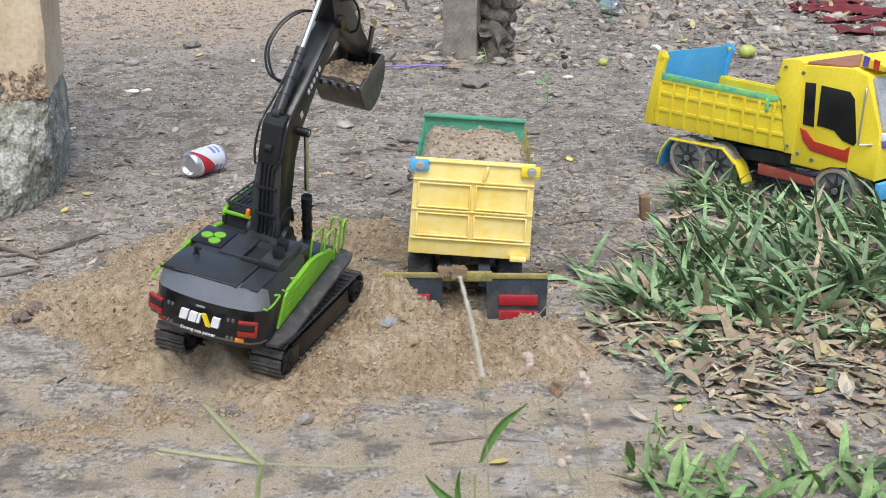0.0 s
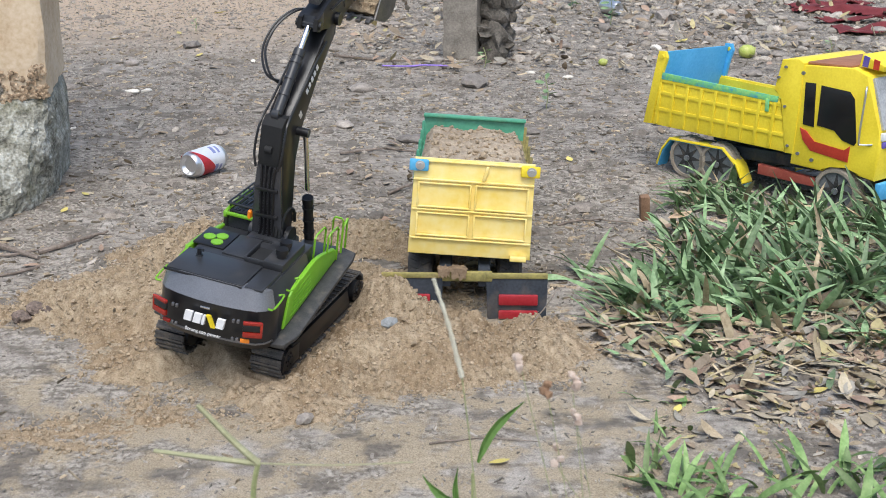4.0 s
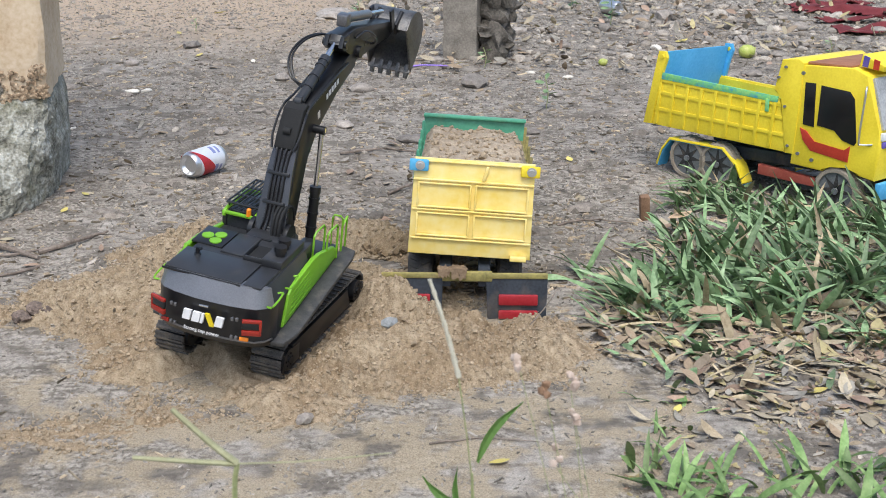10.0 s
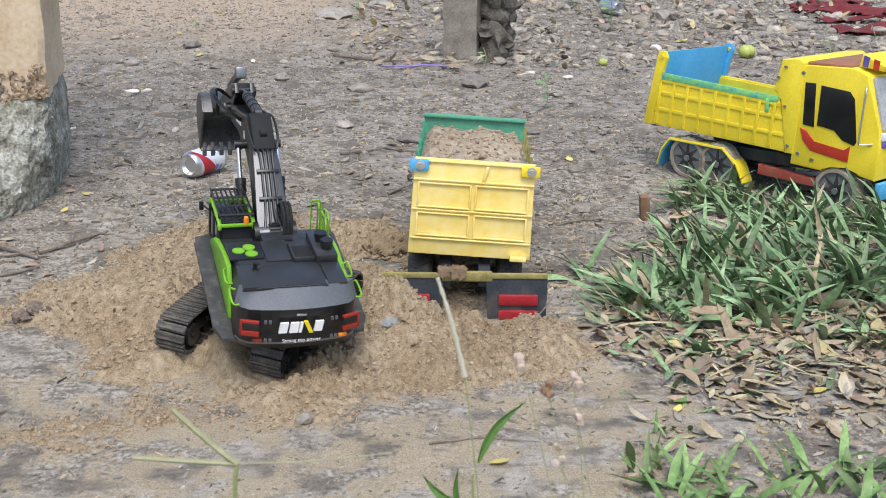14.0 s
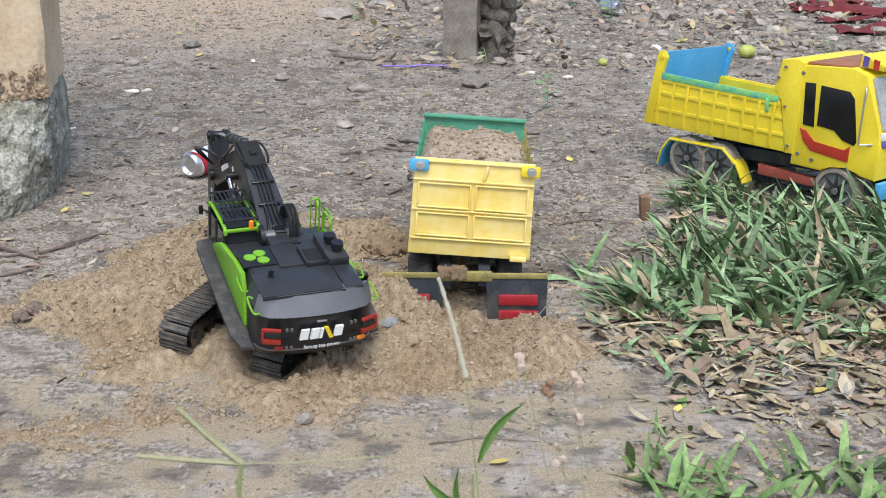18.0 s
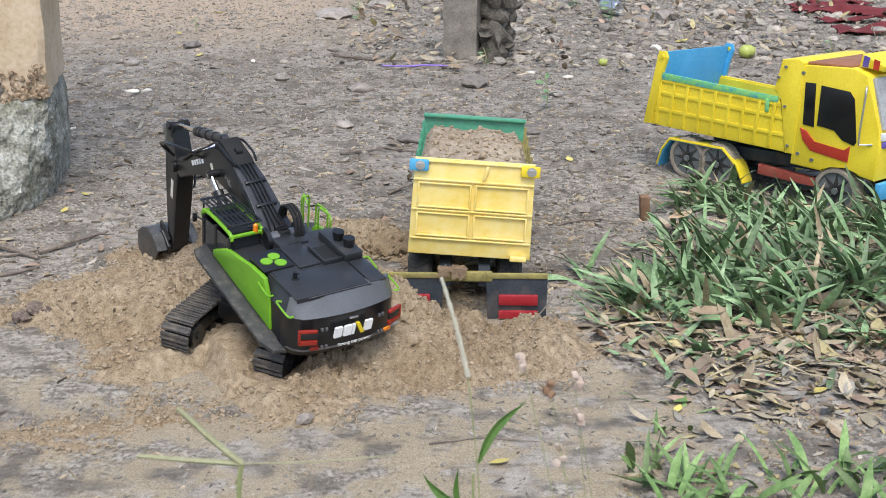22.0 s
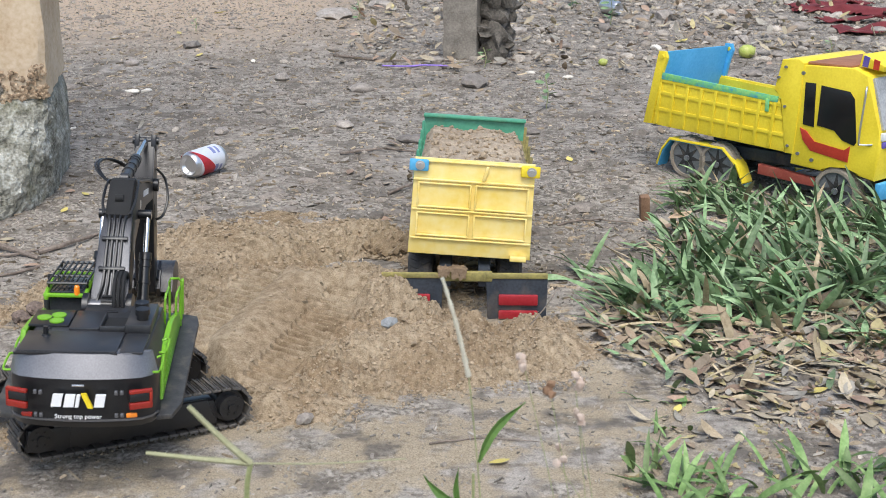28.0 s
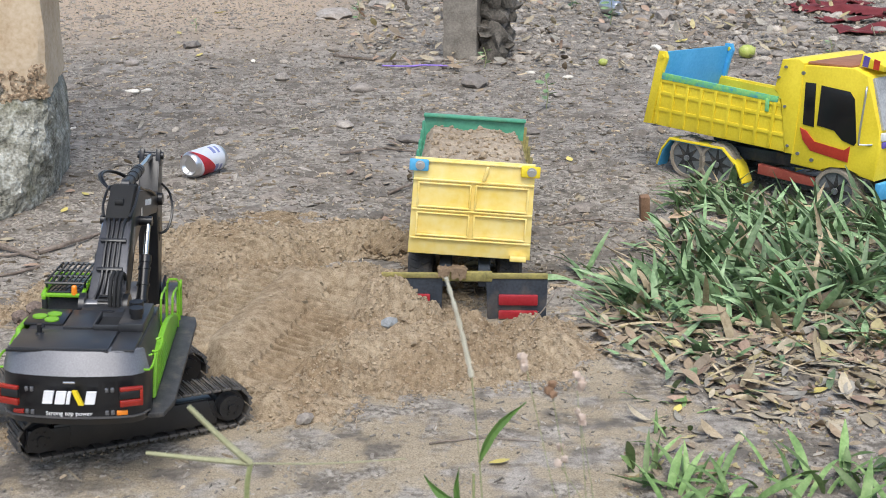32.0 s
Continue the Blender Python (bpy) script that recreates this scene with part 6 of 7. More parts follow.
for k, (x, y, l, yaw, label, m_) in enumerate(((0.50, 2.10, 0.085, 200, "curled pink-brown dry leaf in the grass", DRY_LEAF_ONE), (0.47, 2.62, 0.075, 30, "large curled tan leaf in the grass", DRY_LEAF_ONE), (0.62, 2.52, 0.07, 100, "curled tan leaf in the grass", DRY_LEAF_ONE),
                                              (0.56, 1.86, 0.05, 10, "yellow leaf on the litter", YELLOW_LEAF), (0.35, 1.78, 0.03, 60, "yellow leaf on the litter", YELLOW_LEAF), (-0.86, 2.79, 0.035, 80, "yellow leaf beside the pillar", YELLOW_LEAF),
                                              (-0.83, 2.93, 0.03, 140, "yellow leaf beside the pillar", YELLOW_LEAF), (0.06, 1.62, 0.035, 10, "yellow leaf under a grass blade", YELLOW_LEAF), (0.33, 3.22, 0.04, 100, "yellow leaf on bare earth", YELLOW_LEAF),
                                              (-1.31, 5.06, 0.05, 20, "green-yellow leaf on the earth", YELLOW_LEAF), (-0.9, 4.70, 0.05, 70, "green-yellow leaf on the earth", YELLOW_LEAF), (-1.04, 5.16, 0.045, 120, "green-yellow leaf on the earth", YELLOW_LEAF),
                                              (-1.01, 5.73, 0.055, 10, "green-yellow leaf on the earth", YELLOW_LEAF), (0.89, 5.0, 0.07, 30, "yellow leaf among the stones", YELLOW_LEAF), (0.45, 5.35, 0.05, 60, "yellow leaf among the stones", YELLOW_LEAF))):
    v, f = leaf_piece(0, 0, 0, l, l * 0.42, 0, -0.1, 0.15, 0.22, 0.35, 8)
    me = bpy.data.meshes.new("fallen_leaf")
    me.from_pydata(v.tolist(), [], f)
    me.materials.append(m_)
    me.shade_smooth()
    ob = new("fallen_leaf", me)
    ob.matrix_world = pose(x, y, floor_z(x, y) + (0.05 if 2.0 < y < 2.7 and x > 0.3 else 0.006), rz=yaw)
    tagged(ob, label, "leaf", "single leaves")


# ---- litter with names ----
def drink_can(p, q, r, label, printed):
    """A drink can lying on its side from its open bottom at p to its top at q."""
    p, q = Vector(p), Vector(q)
    L = (q - p).length
    can = thing("drink_can", Matrix.Translation(p) @ (q - p).to_track_quat("Z", "Y").to_matrix().to_4x4(), label, "can", "drink cans")
    prof_ = [(0.0, 0.010), (r * 0.55, 0.009), (r * 0.72, 0.001), (r * 0.82, 0.0), (r * 0.88, 0.003), (r, 0.012), (r, L - 0.014), (r * 0.84, L - 0.001), (r * 0.80, L), (r * 0.76, L - 0.003), (0.0, L - 0.004)]
    b_ = B()
    seg = 40
    rings = [[b_.verts.new((a * math.cos(2 * math.pi * k / seg), a * math.sin(2 * math.pi * k / seg), z)) for k in range(seg)] if a > 0 else [b_.verts.new((0, 0, z))] for a, z in prof_]
    for u, v in zip(rings, rings[1:]):
        for k in range(seg):
            j = (k + 1) % seg
            b_.faces.new([u[0], v[j], v[k]] if len(u) == 1 else [u[k], u[j], v[0]] if len(v) == 1 else [u[k], u[j], v[j], v[k]])
    part("shell", b_, ALUMINIUM, can)
    if printed:
        for a0, a1, z0, z1, m_, nm in ((0, 360, 0.014, L - 0.016, CAN_WHITE, "print"), (0, 360, 0.016, 0.040, CAN_RED, "band"), *[(a, a + 42, 0.064, 0.074, CAN_BLUE, "lettering_bar") for a in (10, 100, 190, 280)], *[(a, a + 40, 0.081, 0.088, CAN_BLUE, "lettering_bar") for a in (15, 105, 195, 285)]):
            b_ = B()
            rr = r + (0.0004 if nm == "print" else 0.0008)
            n = 40
            cols = []
            for k in range(n + 1):
                a = radians(a0 + (a1 - a0) * k / n)
                dz = 0.034 * math.sin(a + 3.6) if nm == "band" else 0
                cols.append((b_.verts.new((rr * math.cos(a), rr * math.sin(a), z0 + dz * 0.3)), b_.verts.new((rr * math.cos(a), rr * math.sin(a), z1 + dz))))
            for u, v in zip(cols, cols[1:]):
                b_.faces.new((u[0], v[0], v[1], u[1]))
            part(nm, b_, m_, can)
    return can


drink_can((-0.626, 3.085, 0.034), (-0.565, 3.182, 0.034), 0.033, "white, red and silver drink can lying on the earth", True)
drink_can((0.760, 5.640, 0.036), (0.700, 5.730, 0.036), 0.030, "silver drink can lying among the stones", False)


def twig(pts, r, label, seed=0):
    b_ = B()
    pts = [(x, y, gz(x, y) + r * 0.9 + dz) for x, y, dz in pts]
    tube(b_, [p + Vector((0, 0, 0.003 * noise.noise(p * 40 + Vector((seed, 0, 0))))) for p in arc(pts, 5)], lambda t: r * (1 - 0.5 * t), 7)
    return tagged(part("twig", b_, TWIG), label, "twig", "twigs on the ground")


twig([(-1.02, 2.60, 0), (-0.90, 2.535, 0.002), (-0.82, 2.485, 0)], 0.008, "grey dry twig on the earth", 1)
twig([(-0.98, 2.47, 0), (-0.90, 2.50, 0.004), (-0.82, 2.53, 0.004)], 0.0045, "thin grey twig on the earth", 2)
twig([(-0.83, 2.52, 0), (-0.77, 2.57, 0.004), (-0.72, 2.65, 0)], 0.006, "grey crooked twig by the sand", 3)
twig([(-0.80, 2.45, 0), (-0.84, 2.40, 0.002), (-0.90, 2.38, 0)], 0.004, "thin grey twig on the earth", 4)
twig([(-0.40, 4.72, 0), (-0.20, 4.60, 0.002), (-0.05, 4.62, 0)], 0.006, "long dry twig on the earth", 5)
twig([(0.25, 2.72, 0), (0.33, 2.76, 0.003), (0.42, 2.74, 0)], 0.003, "thin dark twig on the earth", 6)
twig([(-0.27, 3.30, 0), (-0.15, 3.34, 0.004), (0.0, 3.30, 0)], 0.004, "thin dry twig on the earth", 7)
twig([(0.12, 2.02, 0.02), (0.17, 2.06, 0.06), (0.20, 2.12, 0.07)], 0.0016, "thin reddish stem on the sand", 9)
twig([(-0.02, 1.68, 0), (0.06, 1.70, 0.002), (0.14, 1.69, 0)], 0.0015, "thin straw-coloured stem on the earth", 10)
twig([(-0.13, 2.95, 0), (-0.05, 3.02, 0.01), (0.04, 2.98, 0.0)], 0.004, "crooked dry root on the earth", 11)

for k, (x, y, s) in enumerate(((-0.985, 4.062, 0.026), (-0.945, 4.085, 0.022), (-0.68, 4.62, 0.018), (0.30, 4.40, 0.018), (0.42, 4.32, 0.02), (-1.05, 3.60, 0.012), (0.80, 4.85, 0.03))):
    b_ = B()
    lump(b_, (0, 0, 0), (s, s * 0.45, s * 0.35), 0.2, k)
    ob = part("pale_chip", b_, PALE_CHIP)
    ob.matrix_world = pose(x, y, gz(x, y) + s * 0.25, rz=50 * k)
    tagged(ob, "small off-white chip on the earth", "chip", "pale chips")
for k, (x, y, s) in enumerate(((1.105, 4.70, 0.034), (0.564, 4.546, 0.018))):
    b_ = B()
    lump(b_, (0, 0, 0), (s, s * 0.8, s * 0.75), 0.06, k + 3)
    rod(b_, (s * 0.9, 0, 0.1 * s), (s * 1.2, 0, 0.3 * s), s * 0.07, seg=6)
    ob = part("fruit", b_, FRUIT)
    ob.matrix_world = pose(x, y, gz(x, y) + s * 0.7, rz=30)
    tagged(ob, "fallen green-yellow fruit on the earth", "fruit", "fallen fruit")

b_ = B()
tube(b_, arc([(-0.21, 4.47, 0.010), (-0.12, 4.465, 0.008), (-0.07, 4.475, 0.012), (0.0, 4.47, 0.010), (0.05, 4.475, 0.008)], 5), 0.0055, 6)
for v in b_.verts:
    v.co.z = 0.008 + (v.co.z - 0.010) * 0.5 + 0.006
tagged(part("plastic_strip", b_, PURPLE), "thin purple plastic strip on the earth", "plastic strip")
b_ = B()
box(b_, (0, 0, 0.012), (0.022, 0.022, 0.07), 0.004)
for v in b_.verts:
    v.co += Vector((0.003, 0.003, 0)) * noise.noise(v.co * 90)
ob = part("stub", b_, BARK)
ob.matrix_world = pose(0.452, 2.78, gz(0.452, 2.78) + 0.01, rx=6, ry=-4)
tagged(ob, "short rust-brown broken stub in the earth", "stub")

# red cloth crumpled among the stones
b_ = B()


def cloth_z(x, y):
    p = Vector((x, y, 0))
    return gz(x, y) + 0.012 + 0.030 * abs(noise.noise(Vector((x * 3, y * 9, 1)))) + 0.02 * noise.noise(p * 14)


grid_mesh(b_, steps((1.52, 2.30, 0.012)), steps((5.15, 6.0, 0.012)), cloth_z)
gone = [f for f in b_.faces if noise.noise(Vector((f.calc_center_median().x * 2.2, f.calc_center_median().y * 5.5, 4))) < -0.02 or not (1.56 + 0.05 * noise.noise(f.calc_center_median() * 12) < f.calc_center_median().x)]
bmesh.ops.delete(b_, geom=gone, context="FACES")
bmesh.ops.delete(b_, geom=[v for v in b_.verts if not v.link_faces], context="VERTS")
bmesh.ops.solidify(b_, geom=list(b_.faces), thickness=0.003)
tagged(part("cloth", b_, CLOTH), "crumpled faded red cloth on the stones", "cloth")

# torn leaf pieces draped over the truck's rear beam
for k, (dx, w, back, hang) in enumerate(((-0.036, 0.022, 0.016, 0.014), (-0.010, 0.026, 0.020, 0.018))):
    b_ = B()
    rows_ = []
    for j in range(9):
        t = j / 8
        row = []
        for i in range(8):
            u = i / 7 - 0.5
            p = Vector((u, t, k * 3.0))
            rag = 1 + 0.35 * noise.noise(p * 4)
            d = (back + hang) * t * rag
            y, z = (back - d, 0.0) if d < back else (-0.006 * (d - back) / hang, back - d)
            row.append(b_.verts.new((u * w * (1.15 - 0.5 * abs(t - 0.45)) * rag, y - 0.039, z + 0.099 + 0.005 * noise.noise(p * 5) + 0.002 * noise.noise(p * 13))))
        rows_.append(row)
    for a, c in zip(rows_, rows_[1:]):
        for i in range(7):
            b_.faces.new((a[i], a[i + 1], c[i + 1], c[i]))
    bmesh.ops.solidify(b_, geom=list(b_.faces), thickness=0.0007)
    ob = part("torn_leaf", b_, PAPER)
    ob.matrix_world = loaded.matrix_world @ Matrix.Translation((dx, 0, 0))
    tagged(ob, "torn brown leaf draped over the truck's rear beam", "leaf", "torn leaves")


# ---- tall stems close to the camera, stirred by the wind ----
def stem(name, base, label, category):
    return thing(name, Matrix.Translation(base), label, category, "tall stems in the wind")


def local(pts, base):
    return [Vector(p) - Vector(base) for p in pts]


S1 = (0.050, 1.10, 0.0)
seed_stalk = stem("seed_stalk", S1, "pale seeding grass stalk bending in the wind", "grass stalk")
b_ = B()
tube(b_, arc(local([(0.050, 1.10, -0.005), (0.046, 1.10, 0.2), (0.042, 1.10, 0.30), (0.037, 1.10, 0.377)], S1), 5), 0.0007, 5)
part("stem", b_, STALK_GREEN, seed_stalk)
b_ = B()
tube(b_, arc(local([(0.037, 1.10, 0.377), (0.027, 1.10, 0.43), (0.016, 1.10, 0.475)], S1), 8), lambda t: 0.0026 - 0.001 * t + 0.0005 * math.sin(40 * t), 7)
part("seed_head", b_, STRAW, seed_stalk, "pale seed head")
S2 = (-0.180, 1.10, 0.0)
fork = stem("forked_stalk", S2, "green forked grass stalk bending in the wind", "grass stalk")
b_ = B()
tube(b_, arc(local([(-0.180, 1.10, -0.005), (-0.183, 1.10, 0.15), (-0.178, 1.10, 0.25), (-0.171, 1.10, 0.286)], S2), 5), 0.0028, 6)
part("stem", b_, STALK_GREEN, fork)
for pts, r in (([(-0.171, 1.10, 0.286), (-0.195, 1.10, 0.312), (-0.224, 1.10, 0.348)], 0.0034), ([(-0.171, 1.10, 0.286), (-0.22, 1.10, 0.293), (-0.269, 1.10, 0.301)], 0.0028), ([(-0.171, 1.10, 0.286), (-0.10, 1.10, 0.283), (-0.024, 1.10, 0.285)], 0.0008)):
    b_ = B()
    tube(b_, arc(local(pts, S2), 8), lambda t, r=r: r * (1.1 - 0.4 * t) + 0.0002 * math.sin(50 * t), 6)
    part("spike", b_, STALK_PALE, fork)
S3 = (0.12, 1.10, 0.0)
flowers = stem("dry_flower_weed", S3, "thin weed with dry brown flower heads", "weed")
for k, (x, z, m_) in enumerate(((0.081, 0.392, PINK), (0.106, 0.363, BARK), (0.129, 0.372, PINK), (0.133, 0.337, PINK), (0.113, 0.289, PINK))):
    b_ = B()
    tube(b_, arc(local([(0.12, 1.10, -0.005), (0.125 + 0.01 * k, 1.10 + 0.004 * k, 0.16), (x, 1.10, z)], S3), 6), 0.0004, 5)
    st_ = part("stem", b_, STALK_GREEN, flowers)
    b_ = B()
    for j in range(4):
        lump(b_, Vector((x, 1.10, z)) - Vector(S3) + Vector((rng.normal(0, 0.003), rng.normal(0, 0.003), rng.normal(0, 0.004))), (0.0042, 0.003, 0.0048), 0.4, k * 5 + j, 1)
    part("flower_head", b_, m_, st_)
S4 = (0.036, 1.30, 0.0)
broad = stem("broad_blade", S4, "single broad fresh green grass blade", "grass blade")
for (x0, z0), (x1, z1), w in (((0.042, 0.180), (0.094, 0.254), 0.0095), ((0.036, 0.12), (-0.02, 0.165), 0.010), ((0.036, 0.11), (0.075, 0.13), 0.009), ((0.03, 0.10), (0.02, 0.175), 0.007)):
    d = Vector((x1 - x0, 0, z1 - z0))
    n_ = Vector((-d.z, 0, d.x)).normalized()
    b_ = B()
    rows_ = []
    for k in range(9):
        t = k / 8
        c = Vector((x0, 1.30, z0)) + d * t + n_ * 0.008 * math.sin(math.pi * t) - Vector(S4)
        ww = w / 2 * min(1, 0.3 + 3 * t) * min(1, (1.01 - t) * 2.6)
        rows_.append([b_.verts.new(c + n_ * ww * s + Vector((0, -0.003 * abs(s), 0))) for s in (-1, 0, 1)])
    for a, c in zip(rows_, rows_[1:]):
        for i in range(2):
            b_.faces.new((a[i], a[i + 1], c[i + 1], c[i]))
    bmesh.ops.solidify(b_, geom=list(b_.faces), thickness=0.0006)
    part("leaf", b_, GRASS_FRESH, broad)
b_ = B()
tube(b_, arc(local([(0.036, 1.30, -0.005), (0.036, 1.30, 0.10), (0.036, 1.30, 0.165)], S4), 5), 0.0016, 6)
part("stem", b_, STALK_GREEN, broad)

# ---- the bucketful of sand: clumps that ride in the bucket and fall out ----
clumps = []
_cr = random.Random(11)


def fill_z(x, y):
    """The level of the sand across the bucket's mouth; negative heaps up out of it."""
    p = Vector((x, y, 0))
    return 0.003 + 0.026 * max(0.0, 1 - y / 0.085) - 0.010 * max(0.0, 1 - (x / 0.050) ** 2) * max(0.0, 1 - ((y - 0.052) / 0.056) ** 2) + 0.005 * noise.noise(p * 45) + 0.004 * noise.noise(p * 110) + 0.0025 * noise.noise(p * 230)


def add_clump(b_, seat, early):
    ob = part("sand_clump", b_, SAND)
    tagged(ob, "clump of damp sand carried in the excavator bucket", "sand", "bucketful of sand")
    clumps.append((ob, seat, 9.32 + 0.26 * early, _cr.uniform(-0.05, 0.03), _cr.uniform(-0.04, 0.04)))


GX = [-0.0405, -0.027, -0.0135, 0.0, 0.0135, 0.027, 0.0405]
GY = [0.002, 0.018, 0.034, 0.050, 0.066, 0.082, 0.099]
for i in range(len(GX) - 1):
    for j in range(len(GY) - 1):
        c = Vector(((GX[i] + GX[i + 1]) / 2, (GY[j] + GY[j + 1]) / 2, 0.012 + 0.024 * max(0.0, 1 - GY[j] / 0.085)))
        b_ = B()
        n = 6
        top = []
        for v in range(n + 1):
            for u in range(n + 1):
                x, y = GX[i] + (GX[i + 1] - GX[i]) * u / n, GY[j] + (GY[j + 1] - GY[j]) * v / n
                if abs(x) < 0.040:
                    x += 0.004 * noise.noise(Vector((x * 90, y * 90, 5)))
                top.append(b_.verts.new(Vector((x, y, fill_z(x, y))) - c))
        low = [b_.verts.new((t.co.x * 0.8, t.co.y * 0.8, 0.012 + 0.003 * noise.noise(t.co * 200))) for t in top]
        at = lambda u, v: v * (n + 1) + u
        for v in range(n):
            for u in range(n):
                q = (at(u, v), at(u + 1, v), at(u + 1, v + 1), at(u, v + 1))
                b_.faces.new([top[w] for w in q])
                b_.faces.new([low[w] for w in q[::-1]])
        edge = [at(u, 0) for u in range(n)] + [at(n, v) for v in range(n)] + [at(n - u, n) for u in range(n)] + [at(0, n - v) for v in range(n)]
        for p, q in zip(edge, edge[1:] + edge[:1]):
            b_.faces.new((top[p], low[p], low[q], top[q]))
        add_clump(b_, Matrix.Translation(c), 0.25 + 0.75 * _cr.random())
for i in range(60):
    x, y = _cr.uniform(-0.036, 0.036), _cr.uniform(0.012, 0.092)
    r_ = _cr.uniform(0.0018, 0.0042)
    b_ = B()
    lump(b_, (0, 0, 0), (r_, r_ * 0.9, r_ * 0.8), 0.25, i + 3)
    add_clump(b_, Matrix.Translation((x, y, fill_z(x, y) - r_ * 0.25)) @ pose(0, 0, 0, _cr.uniform(0, 360), _cr.uniform(0, 360), 0), 0.2 + 0.6 * _cr.random())


# ---- what moves ----
HOUSE = [(0, -0.285, 2.075, 0.201, -17.8, 0.141, -0.109), (3.0, -0.285, 2.075, 0.201, -17.8, 0.141, -0.109), (3.5, -0.280, 2.065, 0.203, -17.0, 0.128, -0.100),
         (7.2, -0.280, 2.065, 0.203, -17.0, 0.128, -0.100), (8.2, -0.280, 2.055, 0.209, -17.2, 0.116, -0.094), (10.1, -0.280, 2.055, 0.209, -17.2, 0.116, -0.094),
         (10.5, -0.279, 2.058, 0.209, -11.0, 0.106, -0.098), (11.0, -0.279, 2.059, 0.209, 5.2, 0.092, -0.102), (11.5, -0.284, 2.060, 0.207, 17.3, 0.076, -0.093),
         (14.5, -0.284, 2.060, 0.207, 17.3, 0.076, -0.093), (16.5, -0.285, 2.056, 0.208, 17.2, 0.072, -0.125), (17.1, -0.285, 2.054, 0.209, 17.1, 0.070, -0.133),
         (17.6, -0.277, 2.060, 0.203, 22.6, 0.075, -0.134), (18.1, -0.277, 2.060, 0.203, 22.8, 0.075, -0.134), (18.5, -0.274, 2.063, 0.201, 25.2, 0.078, -0.136),
         (19.0, -0.275, 2.062, 0.202, 29.6, 0.078, -0.142), (19.6, -0.276, 2.061, 0.202, 30.2, 0.078, -0.146), (20.0, -0.276, 2.061, 0.202, 32.8, 0.078, -0.148),
         (20.5, -0.276, 2.068, 0.199, 34.3, 0.075, -0.150), (23.1, -0.276, 2.068, 0.199, 34.3, 0.075, -0.150), (23.5, -0.299, 2.021, 0.200, 31.4, 0.082, -0.142),
         (24.0, -0.326, 1.975, 0.196, 28.9, 0.075, -0.134), (24.5, -0.348, 1.926, 0.191, 26.2, 0.086, -0.113), (25.0, -0.375, 1.882, 0.187, 23.4, 0.134, -0.100),
         (25.5, -0.412, 1.856, 0.181, 20.5, 0.138, -0.049), (26.5, -0.458, 1.805, 0.185, 12.0, 0.090, 0.030), (27.5, -0.482, 1.766, 0.190, 5.6, 0.050, 0.070),
         (28.0, -0.485, 1.764, 0.190, 4.5, 0.048, 0.073), (29.0, -0.489, 1.770, 0.188, 3.4, 0.043, 0.081), (30.0, -0.492, 1.774, 0.186, 2.8, 0.041, 0.086), (32.0, -0.492, 1.774, 0.186, 2.8, 0.041, 0.086)]
# the tracks: spot of the turning axis at deck height, lean and heading
BASE = [(0, -0.293, 2.056, 0.206, -19.0, 0.085, -0.10), (17.1, -0.293, 2.056, 0.206, -19.0, 0.085, -0.105), (17.6, -0.287, 2.060, 0.202, -21.0, 0.080, -0.125), (23.1, -0.285, 2.064, 0.200, -21.0, 0.078, -0.14),
        (23.5, -0.307, 2.020, 0.200, -24.0, 0.082, -0.142), (24.0, -0.333, 1.974, 0.196, -27.0, 0.075, -0.134), (24.5, -0.354, 1.926, 0.191, -30.0, 0.086, -0.113), (25.0, -0.379, 1.881, 0.187, -36.0, 0.134, -0.10),
        (25.5, -0.412, 1.856, 0.180, -42.0, 0.138, -0.049), (26.5, -0.450, 1.808, 0.185, -53.0, 0.09, 0.03), (27.3, -0.481, 1.768, 0.189, -58.5, 0.048, 0.073), (32.0, -0.481, 1.768, 0.189, -58.5, 0.048, 0.073)]
# boom, stick and bucket: angles above the horizontal, in the plane of the arm
ARMS = [(0, 65, -30, -163), (0.6, 65.3, -24, -156), (1.0, 65.6, -17, -150), (2.0, 66.5, 0, -140), (3.0, 67.5, 10, -133), (5.5, 66, 36, -119), (6.3, 65.5, 38, -117), (7.2, 59, 22, -119), (8.0, 50.6, 5, -118), (9.0, 40.3, -1, -113), (9.3, 40.3, -1, -108),
        (9.6, 40.6, -1, -85), (10.0, 43, 1, -66), (10.5, 45, 3, -62), (11.0, 45, 4, -60), (12.0, 41.8, 2, -60), (12.5, 37, 1, -60), (13.0, 31, 0, -60), (13.5, 25, -8, -64), (14.0, 16.8, -20, -69), (14.5, 10, -29, -74),
        (15.5, 1, -58, -72), (16.5, -5.5, -78, -68), (17.0, -6.6, -80, -68), (17.6, -6, -83, -64), (18.2, -4.5, -84, -62), (19.0, -4, -79, -66), (20.0, -2.2, -80, -66), (22.0, -1.2, -81, -65), (23.2, -1, -82, -65), (23.7, 1.8, -90, -64), (24.0, 3, -97, -63), (24.5, 4.8, -101, -63),
        (25.2, 7.3, -102, -63), (25.5, 9, -100, -62), (27.5, 18.2, -87, -50), (28.0, 18.4, -87, -50), (29.0, 17.8, -88, -56), (30.0, 16.7, -88, -61), (31.0, 16.0, -88, -64), (32.0, 15.4, -88, -66)]


def between(rows, t):
    """The values of a table at t, in straight lines between its rows."""
    for a, b in zip(rows, rows[1:]):
        if t <= b[0]:
            k = max(0.0, (t - a[0]) / (b[0] - a[0]))
            return [p + (q - p) * k for p, q in zip(a[1:], b[1:])]
    return list(rows[-1][1:])


